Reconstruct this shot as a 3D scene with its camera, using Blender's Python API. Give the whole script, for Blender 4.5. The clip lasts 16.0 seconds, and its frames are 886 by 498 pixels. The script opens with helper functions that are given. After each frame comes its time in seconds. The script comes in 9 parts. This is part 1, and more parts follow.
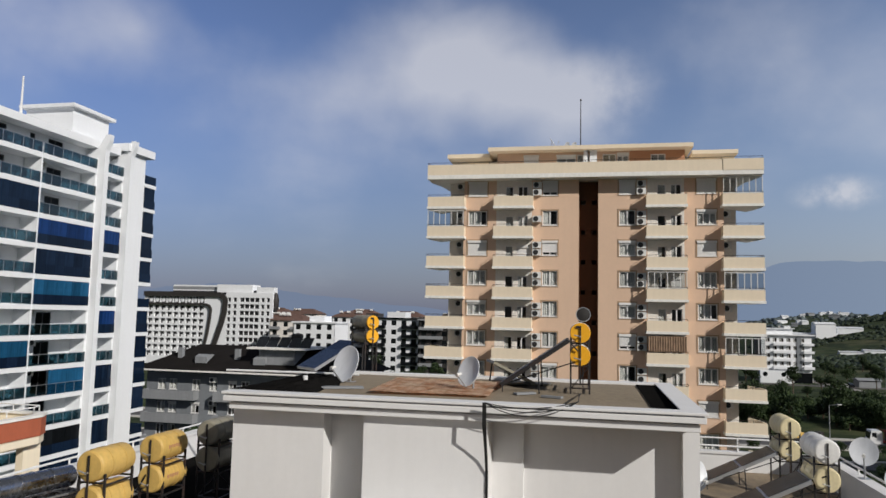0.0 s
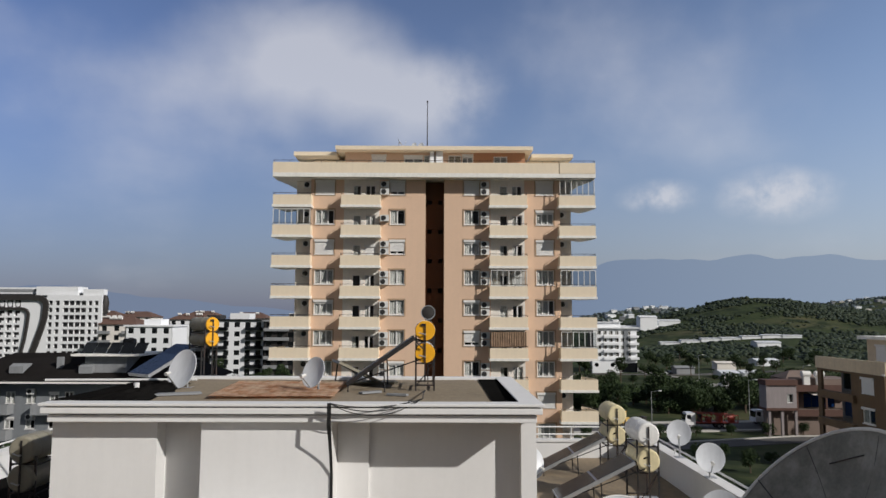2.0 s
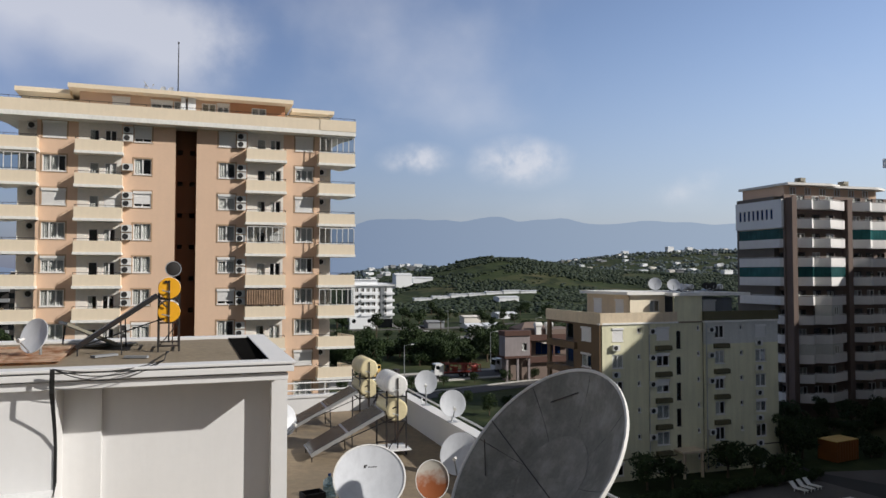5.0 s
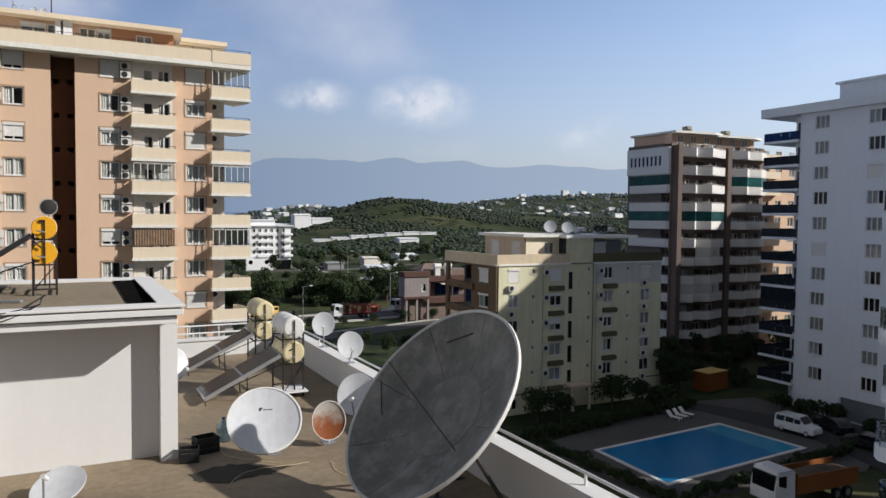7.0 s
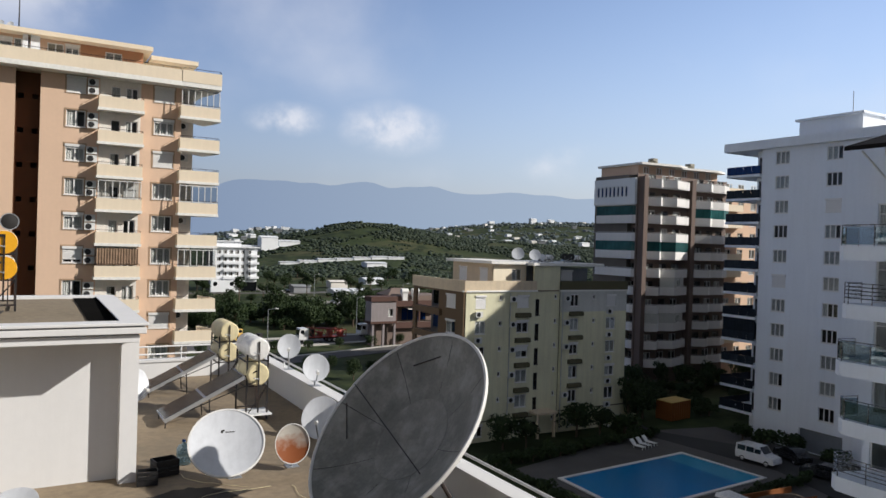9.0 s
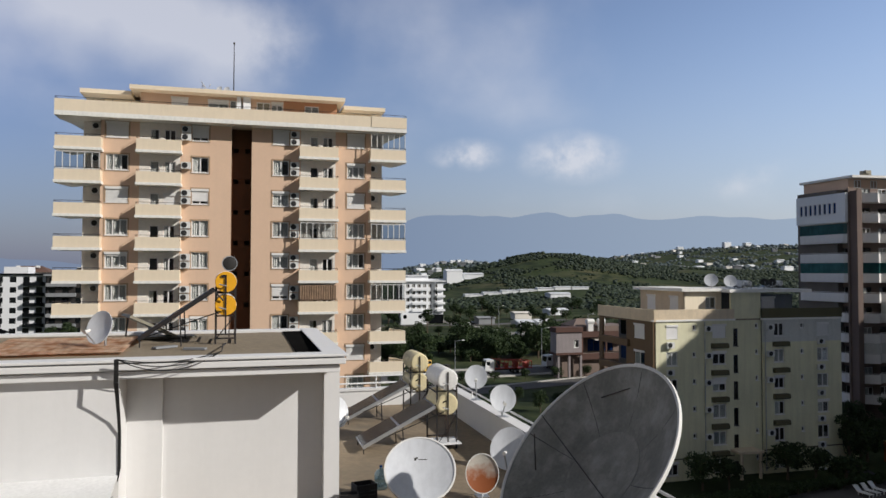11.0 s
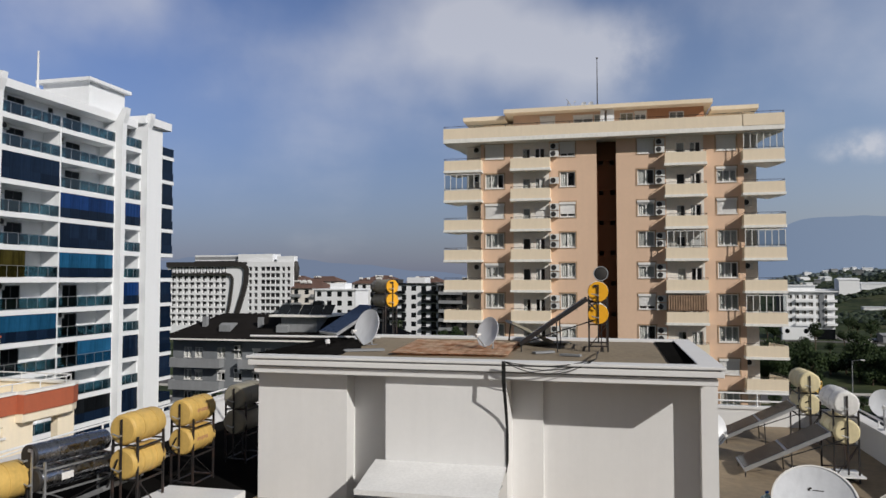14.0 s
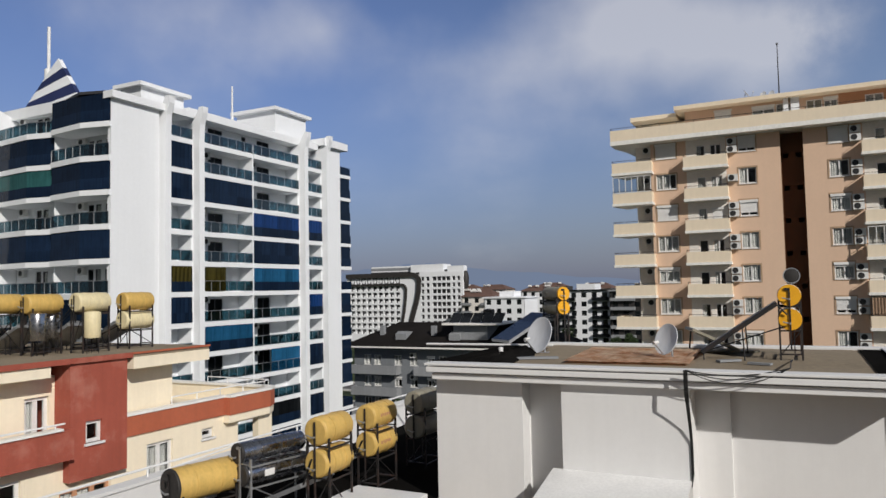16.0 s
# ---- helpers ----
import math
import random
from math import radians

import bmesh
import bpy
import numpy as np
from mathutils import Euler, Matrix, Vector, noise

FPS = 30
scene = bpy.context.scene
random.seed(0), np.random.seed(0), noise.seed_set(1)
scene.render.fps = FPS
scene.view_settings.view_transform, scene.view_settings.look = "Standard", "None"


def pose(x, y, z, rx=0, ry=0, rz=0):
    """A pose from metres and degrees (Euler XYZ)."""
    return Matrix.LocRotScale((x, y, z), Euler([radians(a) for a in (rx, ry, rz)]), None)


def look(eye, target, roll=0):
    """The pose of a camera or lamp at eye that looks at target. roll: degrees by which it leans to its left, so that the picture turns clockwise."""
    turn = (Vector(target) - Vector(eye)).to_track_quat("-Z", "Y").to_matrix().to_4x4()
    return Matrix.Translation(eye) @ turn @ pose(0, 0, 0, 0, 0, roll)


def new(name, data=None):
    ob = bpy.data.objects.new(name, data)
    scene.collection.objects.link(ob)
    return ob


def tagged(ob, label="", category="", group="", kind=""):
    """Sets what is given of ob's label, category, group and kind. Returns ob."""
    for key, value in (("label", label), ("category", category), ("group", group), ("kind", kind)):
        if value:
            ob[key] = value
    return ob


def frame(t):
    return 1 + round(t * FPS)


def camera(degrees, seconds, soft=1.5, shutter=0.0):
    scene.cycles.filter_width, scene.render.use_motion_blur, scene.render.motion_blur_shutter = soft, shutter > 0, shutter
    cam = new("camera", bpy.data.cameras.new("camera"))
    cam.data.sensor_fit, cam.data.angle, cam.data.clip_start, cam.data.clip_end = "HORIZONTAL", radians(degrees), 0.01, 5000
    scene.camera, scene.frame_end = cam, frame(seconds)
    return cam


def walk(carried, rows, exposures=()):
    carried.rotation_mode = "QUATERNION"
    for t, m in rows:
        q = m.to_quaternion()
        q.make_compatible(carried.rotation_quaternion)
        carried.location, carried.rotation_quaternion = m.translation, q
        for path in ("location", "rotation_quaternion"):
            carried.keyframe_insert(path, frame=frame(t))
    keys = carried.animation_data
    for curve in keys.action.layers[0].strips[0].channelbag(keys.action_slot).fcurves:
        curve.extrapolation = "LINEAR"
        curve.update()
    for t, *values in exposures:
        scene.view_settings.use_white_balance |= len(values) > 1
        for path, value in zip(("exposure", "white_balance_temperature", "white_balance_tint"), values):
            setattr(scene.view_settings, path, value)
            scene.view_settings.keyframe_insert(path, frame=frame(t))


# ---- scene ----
cam = camera(63.22, 16.0)
PATH = [
    (0, pose(-0.101, -0.029, 22.035, 95.311, -1.272, 11.628)),
    (0.5, pose(-0.097, -0.034, 22.041, 95.246, -0.934, 8.964)),
    (1, pose(-0.076, -0.029, 22.033, 95.343, -0.927, 5.800)),
    (1.5, pose(-0.069, -0.019, 22.036, 95.402, -0.449, 2.774)),
    (2, pose(-0.053, -0.002, 22.036, 95.386, -0.189, -0.367)),
    (2.5, pose(-0.030, 0.023, 22.037, 95.219, 0.043, -3.314)),
    (3, pose(-0.014, 0.051, 22.026, 94.384, 0.307, -6.941)),
    (3.5, pose(0.007, 0.046, 22.025, 93.816, 0.411, -10.354)),
    (4, pose(0.020, 0.061, 22.023, 93.534, 0.159, -13.634)),
    (4.5, pose(0.042, 0.078, 22.018, 93.196, -0.101, -16.768)),
    (5, pose(0.063, 0.086, 22.000, 92.082, -0.033, -19.327)),
    (7.3, pose(0.141, 0.155, 22.012, 87.379, -0.745, -28.127)),
    (7.5, pose(0.136, 0.148, 21.981, 87.626, -0.907, -28.644)),
    (8, pose(0.137, 0.126, 21.984, 88.124, -1.848, -29.626)),
    (8.2, pose(0.131, 0.130, 21.967, 88.613, -2.017, -30.095)),
    (10.3, pose(0.070, 0.094, 21.978, 91.261, -1.967, -23.667)),
    (10.5, pose(0.069, 0.073, 21.976, 91.658, -1.477, -21.118)),
    (11, pose(0.066, 0.038, 21.970, 91.762, -0.103, -15.295)),
    (11.5, pose(0.044, 0.008, 21.963, 92.062, -0.014, -10.676)),
    (12, pose(0.013, 0.000, 21.980, 92.627, 0.236, -5.179)),
    (12.5, pose(-0.009, -0.038, 21.984, 92.851, 0.162, -0.817)),
    (13, pose(-0.038, -0.068, 21.984, 92.538, -0.024, 3.549)),
    (13.5, pose(-0.067, -0.096, 21.977, 92.225, -0.096, 8.674)),
    (14, pose(-0.051, -0.127, 21.979, 92.498, 0.015, 13.171)),
    (14.5, pose(-0.070, -0.144, 21.991, 92.736, 0.160, 16.841)),
    (15, pose(-0.087, -0.170, 21.991, 92.940, 0.450, 20.198)),
    (15.5, pose(-0.089, -0.167, 21.986, 93.163, 0.543, 23.027)),
    (16, pose(-0.090, -0.194, 21.986, 93.240, 1.162, 26.518)),
]
walk(cam, PATH, [(0.0, -0.08), (2.0, -0.06), (3.5, 0.02), (5.0, 0.12), (7.5, 0.3), (8.2, 0.32), (10.4, 0.32), (11.0, 0.1), (11.6, 0.12), (12.2, 0.05), (13.0, -0.07), (16.0, -0.12)])

# ---- world and sun ----
SUN_AZ, SUN_EL = 53.5, 29.5
sun_dir = Vector((math.sin(radians(SUN_AZ)) * math.cos(radians(SUN_EL)), -math.cos(radians(SUN_AZ)) * math.cos(radians(SUN_EL)), math.sin(radians(SUN_EL))))
sun = new("sun", bpy.data.lights.new("sun", "SUN"))
sun.data.energy, sun.data.angle, sun.data.color = 3.75, radians(0.8), (1.0, 0.955, 0.9)
sun.matrix_world = look((0, 0, 0), -sun_dir)

world = bpy.data.worlds.new("world")
scene.world = world
world.use_nodes = True
wn, wl = world.node_tree.nodes, world.node_tree.links
wn.clear()


def wmath(op, a, b=None, clamp=False):
    n = wn.new("ShaderNodeMath")
    n.operation, n.use_clamp = op, clamp
    for i, v in enumerate((a, b)):
        if v is None:
            continue
        if isinstance(v, (int, float)):
            n.inputs[i].default_value = v
        else:
            wl.new(v, n.inputs[i])
    return n.outputs[0]


sky = wn.new("ShaderNodeTexSky")
sky.sky_type, sky.sun_disc, sky.sun_elevation, sky.sun_rotation = "NISHITA", False, radians(SUN_EL), radians(180 - SUN_AZ)
sky.air_density, sky.dust_density, sky.ozone_density = 1.0, 0.6, 2.0
coord = wn.new("ShaderNodeTexCoord")
sep = wn.new("ShaderNodeSeparateXYZ")
wl.new(coord.outputs["Generated"], sep.inputs[0])
# flat cloud deck: the direction projected on a plane overhead
lift = wmath("ADD", sep.outputs[2], 0.22)
comb = wn.new("ShaderNodeCombineXYZ")
wl.new(wmath("DIVIDE", sep.outputs[0], lift), comb.inputs[0])
wl.new(wmath("DIVIDE", sep.outputs[1], lift), comb.inputs[1])
deck = wn.new("ShaderNodeTexNoise")
deck.inputs["Scale"].default_value, deck.inputs["Detail"].default_value, deck.inputs["Roughness"].default_value = 1.1, 7.0, 0.5
wl.new(comb.outputs[0], deck.inputs["Vector"])
fine = wn.new("ShaderNodeTexNoise")
fine.inputs["Scale"].default_value, fine.inputs["Detail"].default_value, fine.inputs["Roughness"].default_value = 8.0, 5.0, 0.48
wl.new(coord.outputs["Generated"], fine.inputs["Vector"])


shred = wn.new("ShaderNodeTexNoise")
shred.inputs["Scale"].default_value, shred.inputs["Detail"].default_value, shred.inputs["Roughness"].default_value = 24.0, 6.0, 0.6
wl.new(coord.outputs["Generated"], shred.inputs["Vector"])


def heap(bearing, elevation, size, flat):
    """Cover of one cloud round a bearing (degrees right of ahead) and an elevation."""
    b, e = radians(bearing), radians(elevation)
    dx = wmath("SUBTRACT", wmath("ARCTAN2", sep.outputs[0], sep.outputs[1]), b)
    dz = wmath("MULTIPLY", wmath("SUBTRACT", wmath("ARCSINE", sep.outputs[2]), e), flat)
    d = wmath("SQRT", wmath("ADD", wmath("MULTIPLY", dx, dx), wmath("MULTIPLY", dz, dz)))
    return wmath("SUBTRACT", 1.0, wmath("DIVIDE", d, radians(size)), True)


HEAPS = [(-12.5, 20.5, 11, 1.5, 0.95), (-7, 18, 9, 1.4, 0.85), (-2, 16.5, 8, 1.5, 0.75), (1.5, 17.3, 5, 1.1, 0.5), (-21, 16.5, 14, 1.8, 0.62), (13, 18.5, 13, 1.3, 0.6), (22, 17, 11, 1.5, 0.46), (-45, 20.5, 15, 1.7, 0.85), (-36, 20, 9, 2.0, 0.6),
         (-24, 11, 18, 2.2, 0.22), (-3, 12, 12, 1.8, 0.3), (17.3, 9.1, 3.8, 2.3, 1.55), (25.5, 8.9, 5.2, 2.2, 1.65), (37.6, 6.1, 4.2, 2.0, 0.6), (40, 7.5, 2.6, 2.0, 0.5), (20, 12.3, 9, 3.0, 0.3)]
cover = None
for b, e, s, fl, w in HEAPS:
    one = wmath("MULTIPLY", heap(b, e, s, fl), w)
    if s < 6:
        one = wmath("MULTIPLY", one, wmath("MAXIMUM", wmath("SUBTRACT", wmath("MULTIPLY", shred.outputs["Fac"], 2.6), 0.4), 0.0))
    cover = one if cover is None else wmath("ADD", cover, one)
mottle = wmath("ADD", wmath("MULTIPLY", deck.outputs["Fac"], 1.0), wmath("MULTIPLY", fine.outputs["Fac"], 0.9))
cloud = wmath("ADD", wmath("SUBTRACT", mottle, 0.96), wmath("MULTIPLY", cover, 0.85), True)
ramp = wn.new("ShaderNodeMapRange")
ramp.interpolation_type = "SMOOTHSTEP"
wl.new(cloud, ramp.inputs[0])
ramp.inputs[1].default_value, ramp.inputs[2].default_value = 0.0, 1.45
ramp.inputs[3].default_value, ramp.inputs[4].default_value = 0.0, 0.84
mixsky = wn.new("ShaderNodeMix")
mixsky.data_type = "RGBA"
skytint = wn.new("ShaderNodeMix")
skytint.data_type, skytint.blend_type = "RGBA", "MULTIPLY"
skytint.inputs["Factor"].default_value = 1.0
wl.new(sky.outputs[0], skytint.inputs["A"])
skytint.inputs["B"].default_value = (1.22, 1.14, 1.22, 1)
# haze that pales the sky towards the horizon and towards the sun's side
side = wmath("ADD", wmath("MULTIPLY", sep.outputs[0], 0.8), wmath("MULTIPLY", sep.outputs[1], 0.6))
side = wmath("MAXIMUM", side, 0.0)
lit = wmath("ADD", 0.57, wmath("MULTIPLY", wmath("POWER", side, 4.0), 0.68))
low = wmath("SUBTRACT", 1.0, wmath("DIVIDE", wmath("MAXIMUM", sep.outputs[2], 0.0), 0.34), True)
hazed = wn.new("ShaderNodeMix")
hazed.data_type = "RGBA"
wl.new(wmath("MULTIPLY", wmath("POWER", low, 1.6), 0.9), hazed.inputs["Factor"])
wl.new(skytint.outputs["Result"], hazed.inputs["A"])
hazed.inputs["B"].default_value = (2.06, 2.4, 3.35, 1)
sided = wn.new("ShaderNodeMix")
sided.data_type, sided.blend_type = "RGBA", "MULTIPLY"
sided.inputs["Factor"].default_value = 1.0
wl.new(hazed.outputs["Result"], sided.inputs["A"])
warmth = wn.new("ShaderNodeCombineXYZ")
wl.new(wmath("MULTIPLY", lit, wmath("ADD", 0.92, wmath("MULTIPLY", side, 0.11))), warmth.inputs[0])
wl.new(wmath("MULTIPLY", lit, wmath("ADD", 0.98, wmath("MULTIPLY", side, 0.01))), warmth.inputs[1])
wl.new(wmath("MULTIPLY", lit, wmath("SUBTRACT", 1.18, wmath("MULTIPLY", side, 0.25))), warmth.inputs[2])
wl.new(warmth.outputs[0], sided.inputs["B"])
wl.new(ramp.outputs[0], mixsky.inputs["Factor"])
wl.new(sided.outputs["Result"], mixsky.inputs["A"])
mixsky.inputs["B"].default_value = (6.0, 6.02, 6.4, 1)
back = wn.new("ShaderNodeBackground")
back.inputs["Strength"].default_value = 0.118
# unseen sky overhead and behind the camera, greyed and dimmed to neutralise fill
over = wn.new("ShaderNodeMapRange")
over.interpolation_type = "SMOOTHSTEP"
wl.new(sep.outputs[2], over.inputs[0])
over.inputs[1].default_value, over.inputs[2].default_value = 0.46, 0.75
rear = wn.new("ShaderNodeMapRange")
rear.interpolation_type = "SMOOTHSTEP"
wl.new(sep.outputs[1], rear.inputs[0])
rear.inputs[1].default_value, rear.inputs[2].default_value = 0.36, -0.2
fill_sky = wn.new("ShaderNodeMix")
fill_sky.data_type = "RGBA"
wl.new(wmath("MULTIPLY", wmath("MAXIMUM", over.outputs[0], rear.outputs[0]), 0.9), fill_sky.inputs["Factor"])
wl.new(mixsky.outputs["Result"], fill_sky.inputs["A"])
fill_sky.inputs["B"].default_value = (1.28, 1.36, 1.5, 1)
wl.new(fill_sky.outputs["Result"], back.inputs["Color"])
out = wn.new("ShaderNodeOutputWorld")
wl.new(back.outputs[0], out.inputs["Surface"])

# ---- materials ----
def rgb(h):
    """Linear colour from an sRGB hex string."""
    v = [int(h[i:i + 2], 16) / 255 for i in (0, 2, 4)]
    return tuple(c / 12.92 if c <= 0.04045 else ((c + 0.055) / 1.055) ** 2.4 for c in v)


def surface(name, colour, rough=0.75, metal=0.0, stain=0.12, grain=0.06, scale=1.0, bump=0.12, dirt=None, dirt_amount=0.0, vary=0.0, streak=0.0, spec=0.4, coat=0.0):
    """A painted, plastered, metal or stone surface with broad stains, fine grain, patches of dirt and relief."""
    m = bpy.data.materials.new(name)
    m.use_nodes = True
    nt = m.node_tree
    n, l = nt.nodes, nt.links
    bs = n["Principled BSDF"]
    tc = n.new("ShaderNodeTexCoord")
    src = tc.outputs["Object"]

    def noise_at(s, detail, rough_n=0.55, stretch=None):
        t = n.new("ShaderNodeTexNoise")
        t.inputs["Scale"].default_value, t.inputs["Detail"].default_value, t.inputs["Roughness"].default_value = s, detail, rough_n
        if stretch:
            mp = n.new("ShaderNodeMapping")
            mp.inputs["Scale"].default_value = stretch
            l.new(src, mp.inputs["Vector"])
            l.new(mp.outputs[0], t.inputs["Vector"])
        else:
            l.new(src, t.inputs["Vector"])
        return t.outputs["Fac"]

    def remap(v, a, b, c, d):
        r = n.new("ShaderNodeMapRange")
        l.new(v, r.inputs[0])
        for i, x in enumerate((a, b, c, d)):
            r.inputs[i + 1].default_value = x
        return r.outputs[0]

    def blend(kind, fac, a, b):
        x = n.new("ShaderNodeMix")
        x.data_type, x.blend_type = "RGBA", kind
        for key, v in (("Factor", fac), ("A", a), ("B", b)):
            if isinstance(v, (int, float)):
                x.inputs[key].default_value = v
            elif isinstance(v, tuple):
                x.inputs[key].default_value = (*v, 1)
            else:
                l.new(v, x.inputs[key])
        return x.outputs["Result"]

    broad = noise_at(0.45 * scale, 5)
    small = noise_at(9.0 * scale, 4)
    c = blend("MULTIPLY", 1.0, tuple(colour), remap(broad, 0.3, 0.7, 1 - stain, 1 + stain * 0.6))
    c = blend("MULTIPLY", 1.0, c, remap(small, 0.3, 0.7, 1 - grain, 1 + grain))
    if streak:
        s = noise_at(1.6 * scale, 5, 0.6, (3.0, 3.0, 0.22))
        c = blend("MULTIPLY", 1.0, c, remap(s, 0.42, 0.75, 1.0, 1 - streak))
    if dirt is not None:
        d = noise_at(0.9 * scale, 7, 0.65)
        c = blend("MIX", remap(d, 0.62 - dirt_amount * 0.35, 0.75, 0.0, min(1.0, dirt_amount * 1.6)), c, tuple(dirt))
    if vary:
        oi = n.new("ShaderNodeObjectInfo")
        c = blend("MULTIPLY", 1.0, c, remap(oi.outputs["Random"], 0, 1, 1 - vary, 1 + vary * 0.6))
    l.new(c, bs.inputs["Base Color"])
    bs.inputs["Roughness"].default_value = rough
    l.new(remap(small, 0.3, 0.7, max(0.02, rough - 0.08), min(1.0, rough + 0.08)), bs.inputs["Roughness"])
    bs.inputs["Metallic"].default_value = metal
    bs.inputs["Specular IOR Level"].default_value = spec
    bs.inputs["Coat Weight"].default_value = coat
    if bump:
        bp = n.new("ShaderNodeBump")
        bp.inputs["Strength"].default_value = bump
        bp.inputs["Distance"].default_value = 0.02
        l.new(noise_at(30.0 * scale, 4), bp.inputs["Height"])
        l.new(bp.outputs[0], bs.inputs["Normal"])
    return m


def glassy(name, tint, gloss, rough=0.03, see=0.7, ior=1.5):
    """A window pane: what lies behind it, tinted, under a mirror-like reflection that grows at a slant."""
    m = bpy.data.materials.new(name)
    m.use_nodes = True
    n, l = m.node_tree.nodes, m.node_tree.links
    n.clear()
    tr = n.new("ShaderNodeBsdfTransparent")
    tr.inputs[0].default_value = (*[see * t for t in tint], 1)
    gl = n.new("ShaderNodeBsdfGlossy")
    gl.inputs["Roughness"].default_value = rough
    gl.inputs["Color"].default_value = (*[0.5 + 0.5 * t for t in tint], 1)
    lw = n.new("ShaderNodeLayerWeight")
    lw.inputs["Blend"].default_value = 0.5
    base = ((ior - 1) / (ior + 1)) ** 2
    pw = n.new("ShaderNodeMath")
    pw.operation = "POWER"
    pw.inputs[1].default_value = 5.0
    l.new(lw.outputs["Facing"], pw.inputs[0])
    ad = n.new("ShaderNodeMath")
    ad.operation, ad.use_clamp = "MULTIPLY_ADD", True
    ad.inputs[1].default_value, ad.inputs[2].default_value = 0.9 * (1 - base), base + gloss
    l.new(pw.outputs[0], ad.inputs[0])
    mx = n.new("ShaderNodeMixShader")
    l.new(ad.outputs[0], mx.inputs[0])
    l.new(tr.outputs[0], mx.inputs[1])
    l.new(gl.outputs[0], mx.inputs[2])
    o = n.new("ShaderNodeOutputMaterial")
    l.new(mx.outputs[0], o.inputs[0])
    return m


def tinted(name, colour, gloss=0.12, rough=0.05, streaks=0.35):
    """Dark solar-control glazing: a deep colour with folds of drawn curtain behind it and a sharp reflection."""
    m = surface(name, colour, rough=rough, stain=0.3, grain=0.0, bump=0.0, spec=0.08, streak=streaks, vary=0.35)
    m.node_tree.nodes["Principled BSDF"].inputs["Coat Weight"].default_value = gloss * 0.3
    return m


def leafy(name, a, b):
    m = bpy.data.materials.new(name)
    m.use_nodes = True
    n, l = m.node_tree.nodes, m.node_tree.links
    bs = n["Principled BSDF"]
    g = n.new("ShaderNodeNewGeometry")
    r = n.new("ShaderNodeMix")
    r.data_type = "RGBA"
    r.inputs["A"].default_value, r.inputs["B"].default_value = (*a, 1), (*b, 1)
    l.new(g.outputs["Random Per Island"], r.inputs["Factor"])
    l.new(r.outputs["Result"], bs.inputs["Base Color"])
    bs.inputs["Roughness"].default_value = 0.65
    bs.inputs["Specular IOR Level"].default_value = 0.25
    return m


def glow(name, colour, strength=1.0):
    m = bpy.data.materials.new(name)
    m.use_nodes = True
    n, l = m.node_tree.nodes, m.node_tree.links
    n.clear()
    e = n.new("ShaderNodeEmission")
    e.inputs[0].default_value, e.inputs[1].default_value = (*colour, 1), strength
    o = n.new("ShaderNodeOutputMaterial")
    l.new(e.outputs[0], o.inputs[0])
    return m


WHITE = surface("white_plaster", (0.73, 0.725, 0.715), 0.85, stain=0.03, grain=0.012, streak=0.03, bump=0.06)
WHITE_FAR = surface("white_facade_paint", (0.81, 0.825, 0.84), 0.75, stain=0.025, grain=0.015, streak=0.03, scale=0.4, bump=0.0)
BLUEWHITE = surface("pale_blue_white_render", (0.82, 0.855, 0.9), 0.8, stain=0.03, grain=0.015, streak=0.04, scale=0.4, bump=0.0)
CREAM = surface("cream_paint", (0.82, 0.7, 0.53), 0.8, stain=0.05, grain=0.02, streak=0.05, scale=0.5, bump=0.0)
OCHRE = surface("peach_render", (0.72, 0.51, 0.365), 0.85, stain=0.05, grain=0.02, streak=0.03, scale=0.4, bump=0.0)
PALE = surface("off_white_render", (0.76, 0.72, 0.66), 0.85, stain=0.08, scale=0.4, bump=0.03)
BROWN = surface("dark_brown_paint", (0.14, 0.058, 0.024), 0.8, stain=0.15, scale=0.4, bump=0.03)
TRIM = surface("white_trim", (0.85, 0.83, 0.78), 0.7, stain=0.06, streak=0.08, scale=0.6, bump=0.0)
BLINDBROWN = surface("striped_brown_blind", (0.3, 0.2, 0.13), 0.9, stain=0.2, streak=0.75, scale=4, bump=0.0)
BRICKRED = surface("terracotta_panel", (0.5, 0.255, 0.14), 0.8, stain=0.12, bump=0.0)
TANWALL = surface("khaki_render", (0.74, 0.71, 0.5), 0.85, stain=0.12, grain=0.03, streak=0.14, scale=0.4, bump=0.0)
PATCHGREY = surface("pale_grey_surface", (0.6, 0.6, 0.56), 0.85, stain=0.1, streak=0.12, scale=0.4, bump=0.03)
TANLIGHT = surface("sand_render", (0.68, 0.56, 0.4), 0.85, stain=0.1, streak=0.12, scale=0.4, bump=0.03)
TANDARK = surface("dark_olive_paint", (0.11, 0.1, 0.055), 0.85, stain=0.1, scale=0.4, bump=0.03)
GREYWALL = surface("grey_render", (0.2, 0.215, 0.23), 0.85, stain=0.12, streak=0.1, scale=0.4, bump=0.0)
GREYLIGHT = surface("light_grey_render", (0.27, 0.28, 0.29), 0.85, stain=0.12, streak=0.1, scale=0.4, bump=0.0)
REDWALL = surface("weathered_red_paint", (0.37, 0.09, 0.058), 0.8, stain=0.16, streak=0.12, scale=1.2, dirt=(0.52, 0.27, 0.21), dirt_amount=0.3)
ORANGERED = surface("brick_red_band_paint", (0.44, 0.12, 0.06), 0.8, stain=0.12, streak=0.1)
CREAMWALL = surface("pale_cream_render", (0.88, 0.78, 0.6), 0.85, stain=0.06, grain=0.02, streak=0.06, bump=0.03)
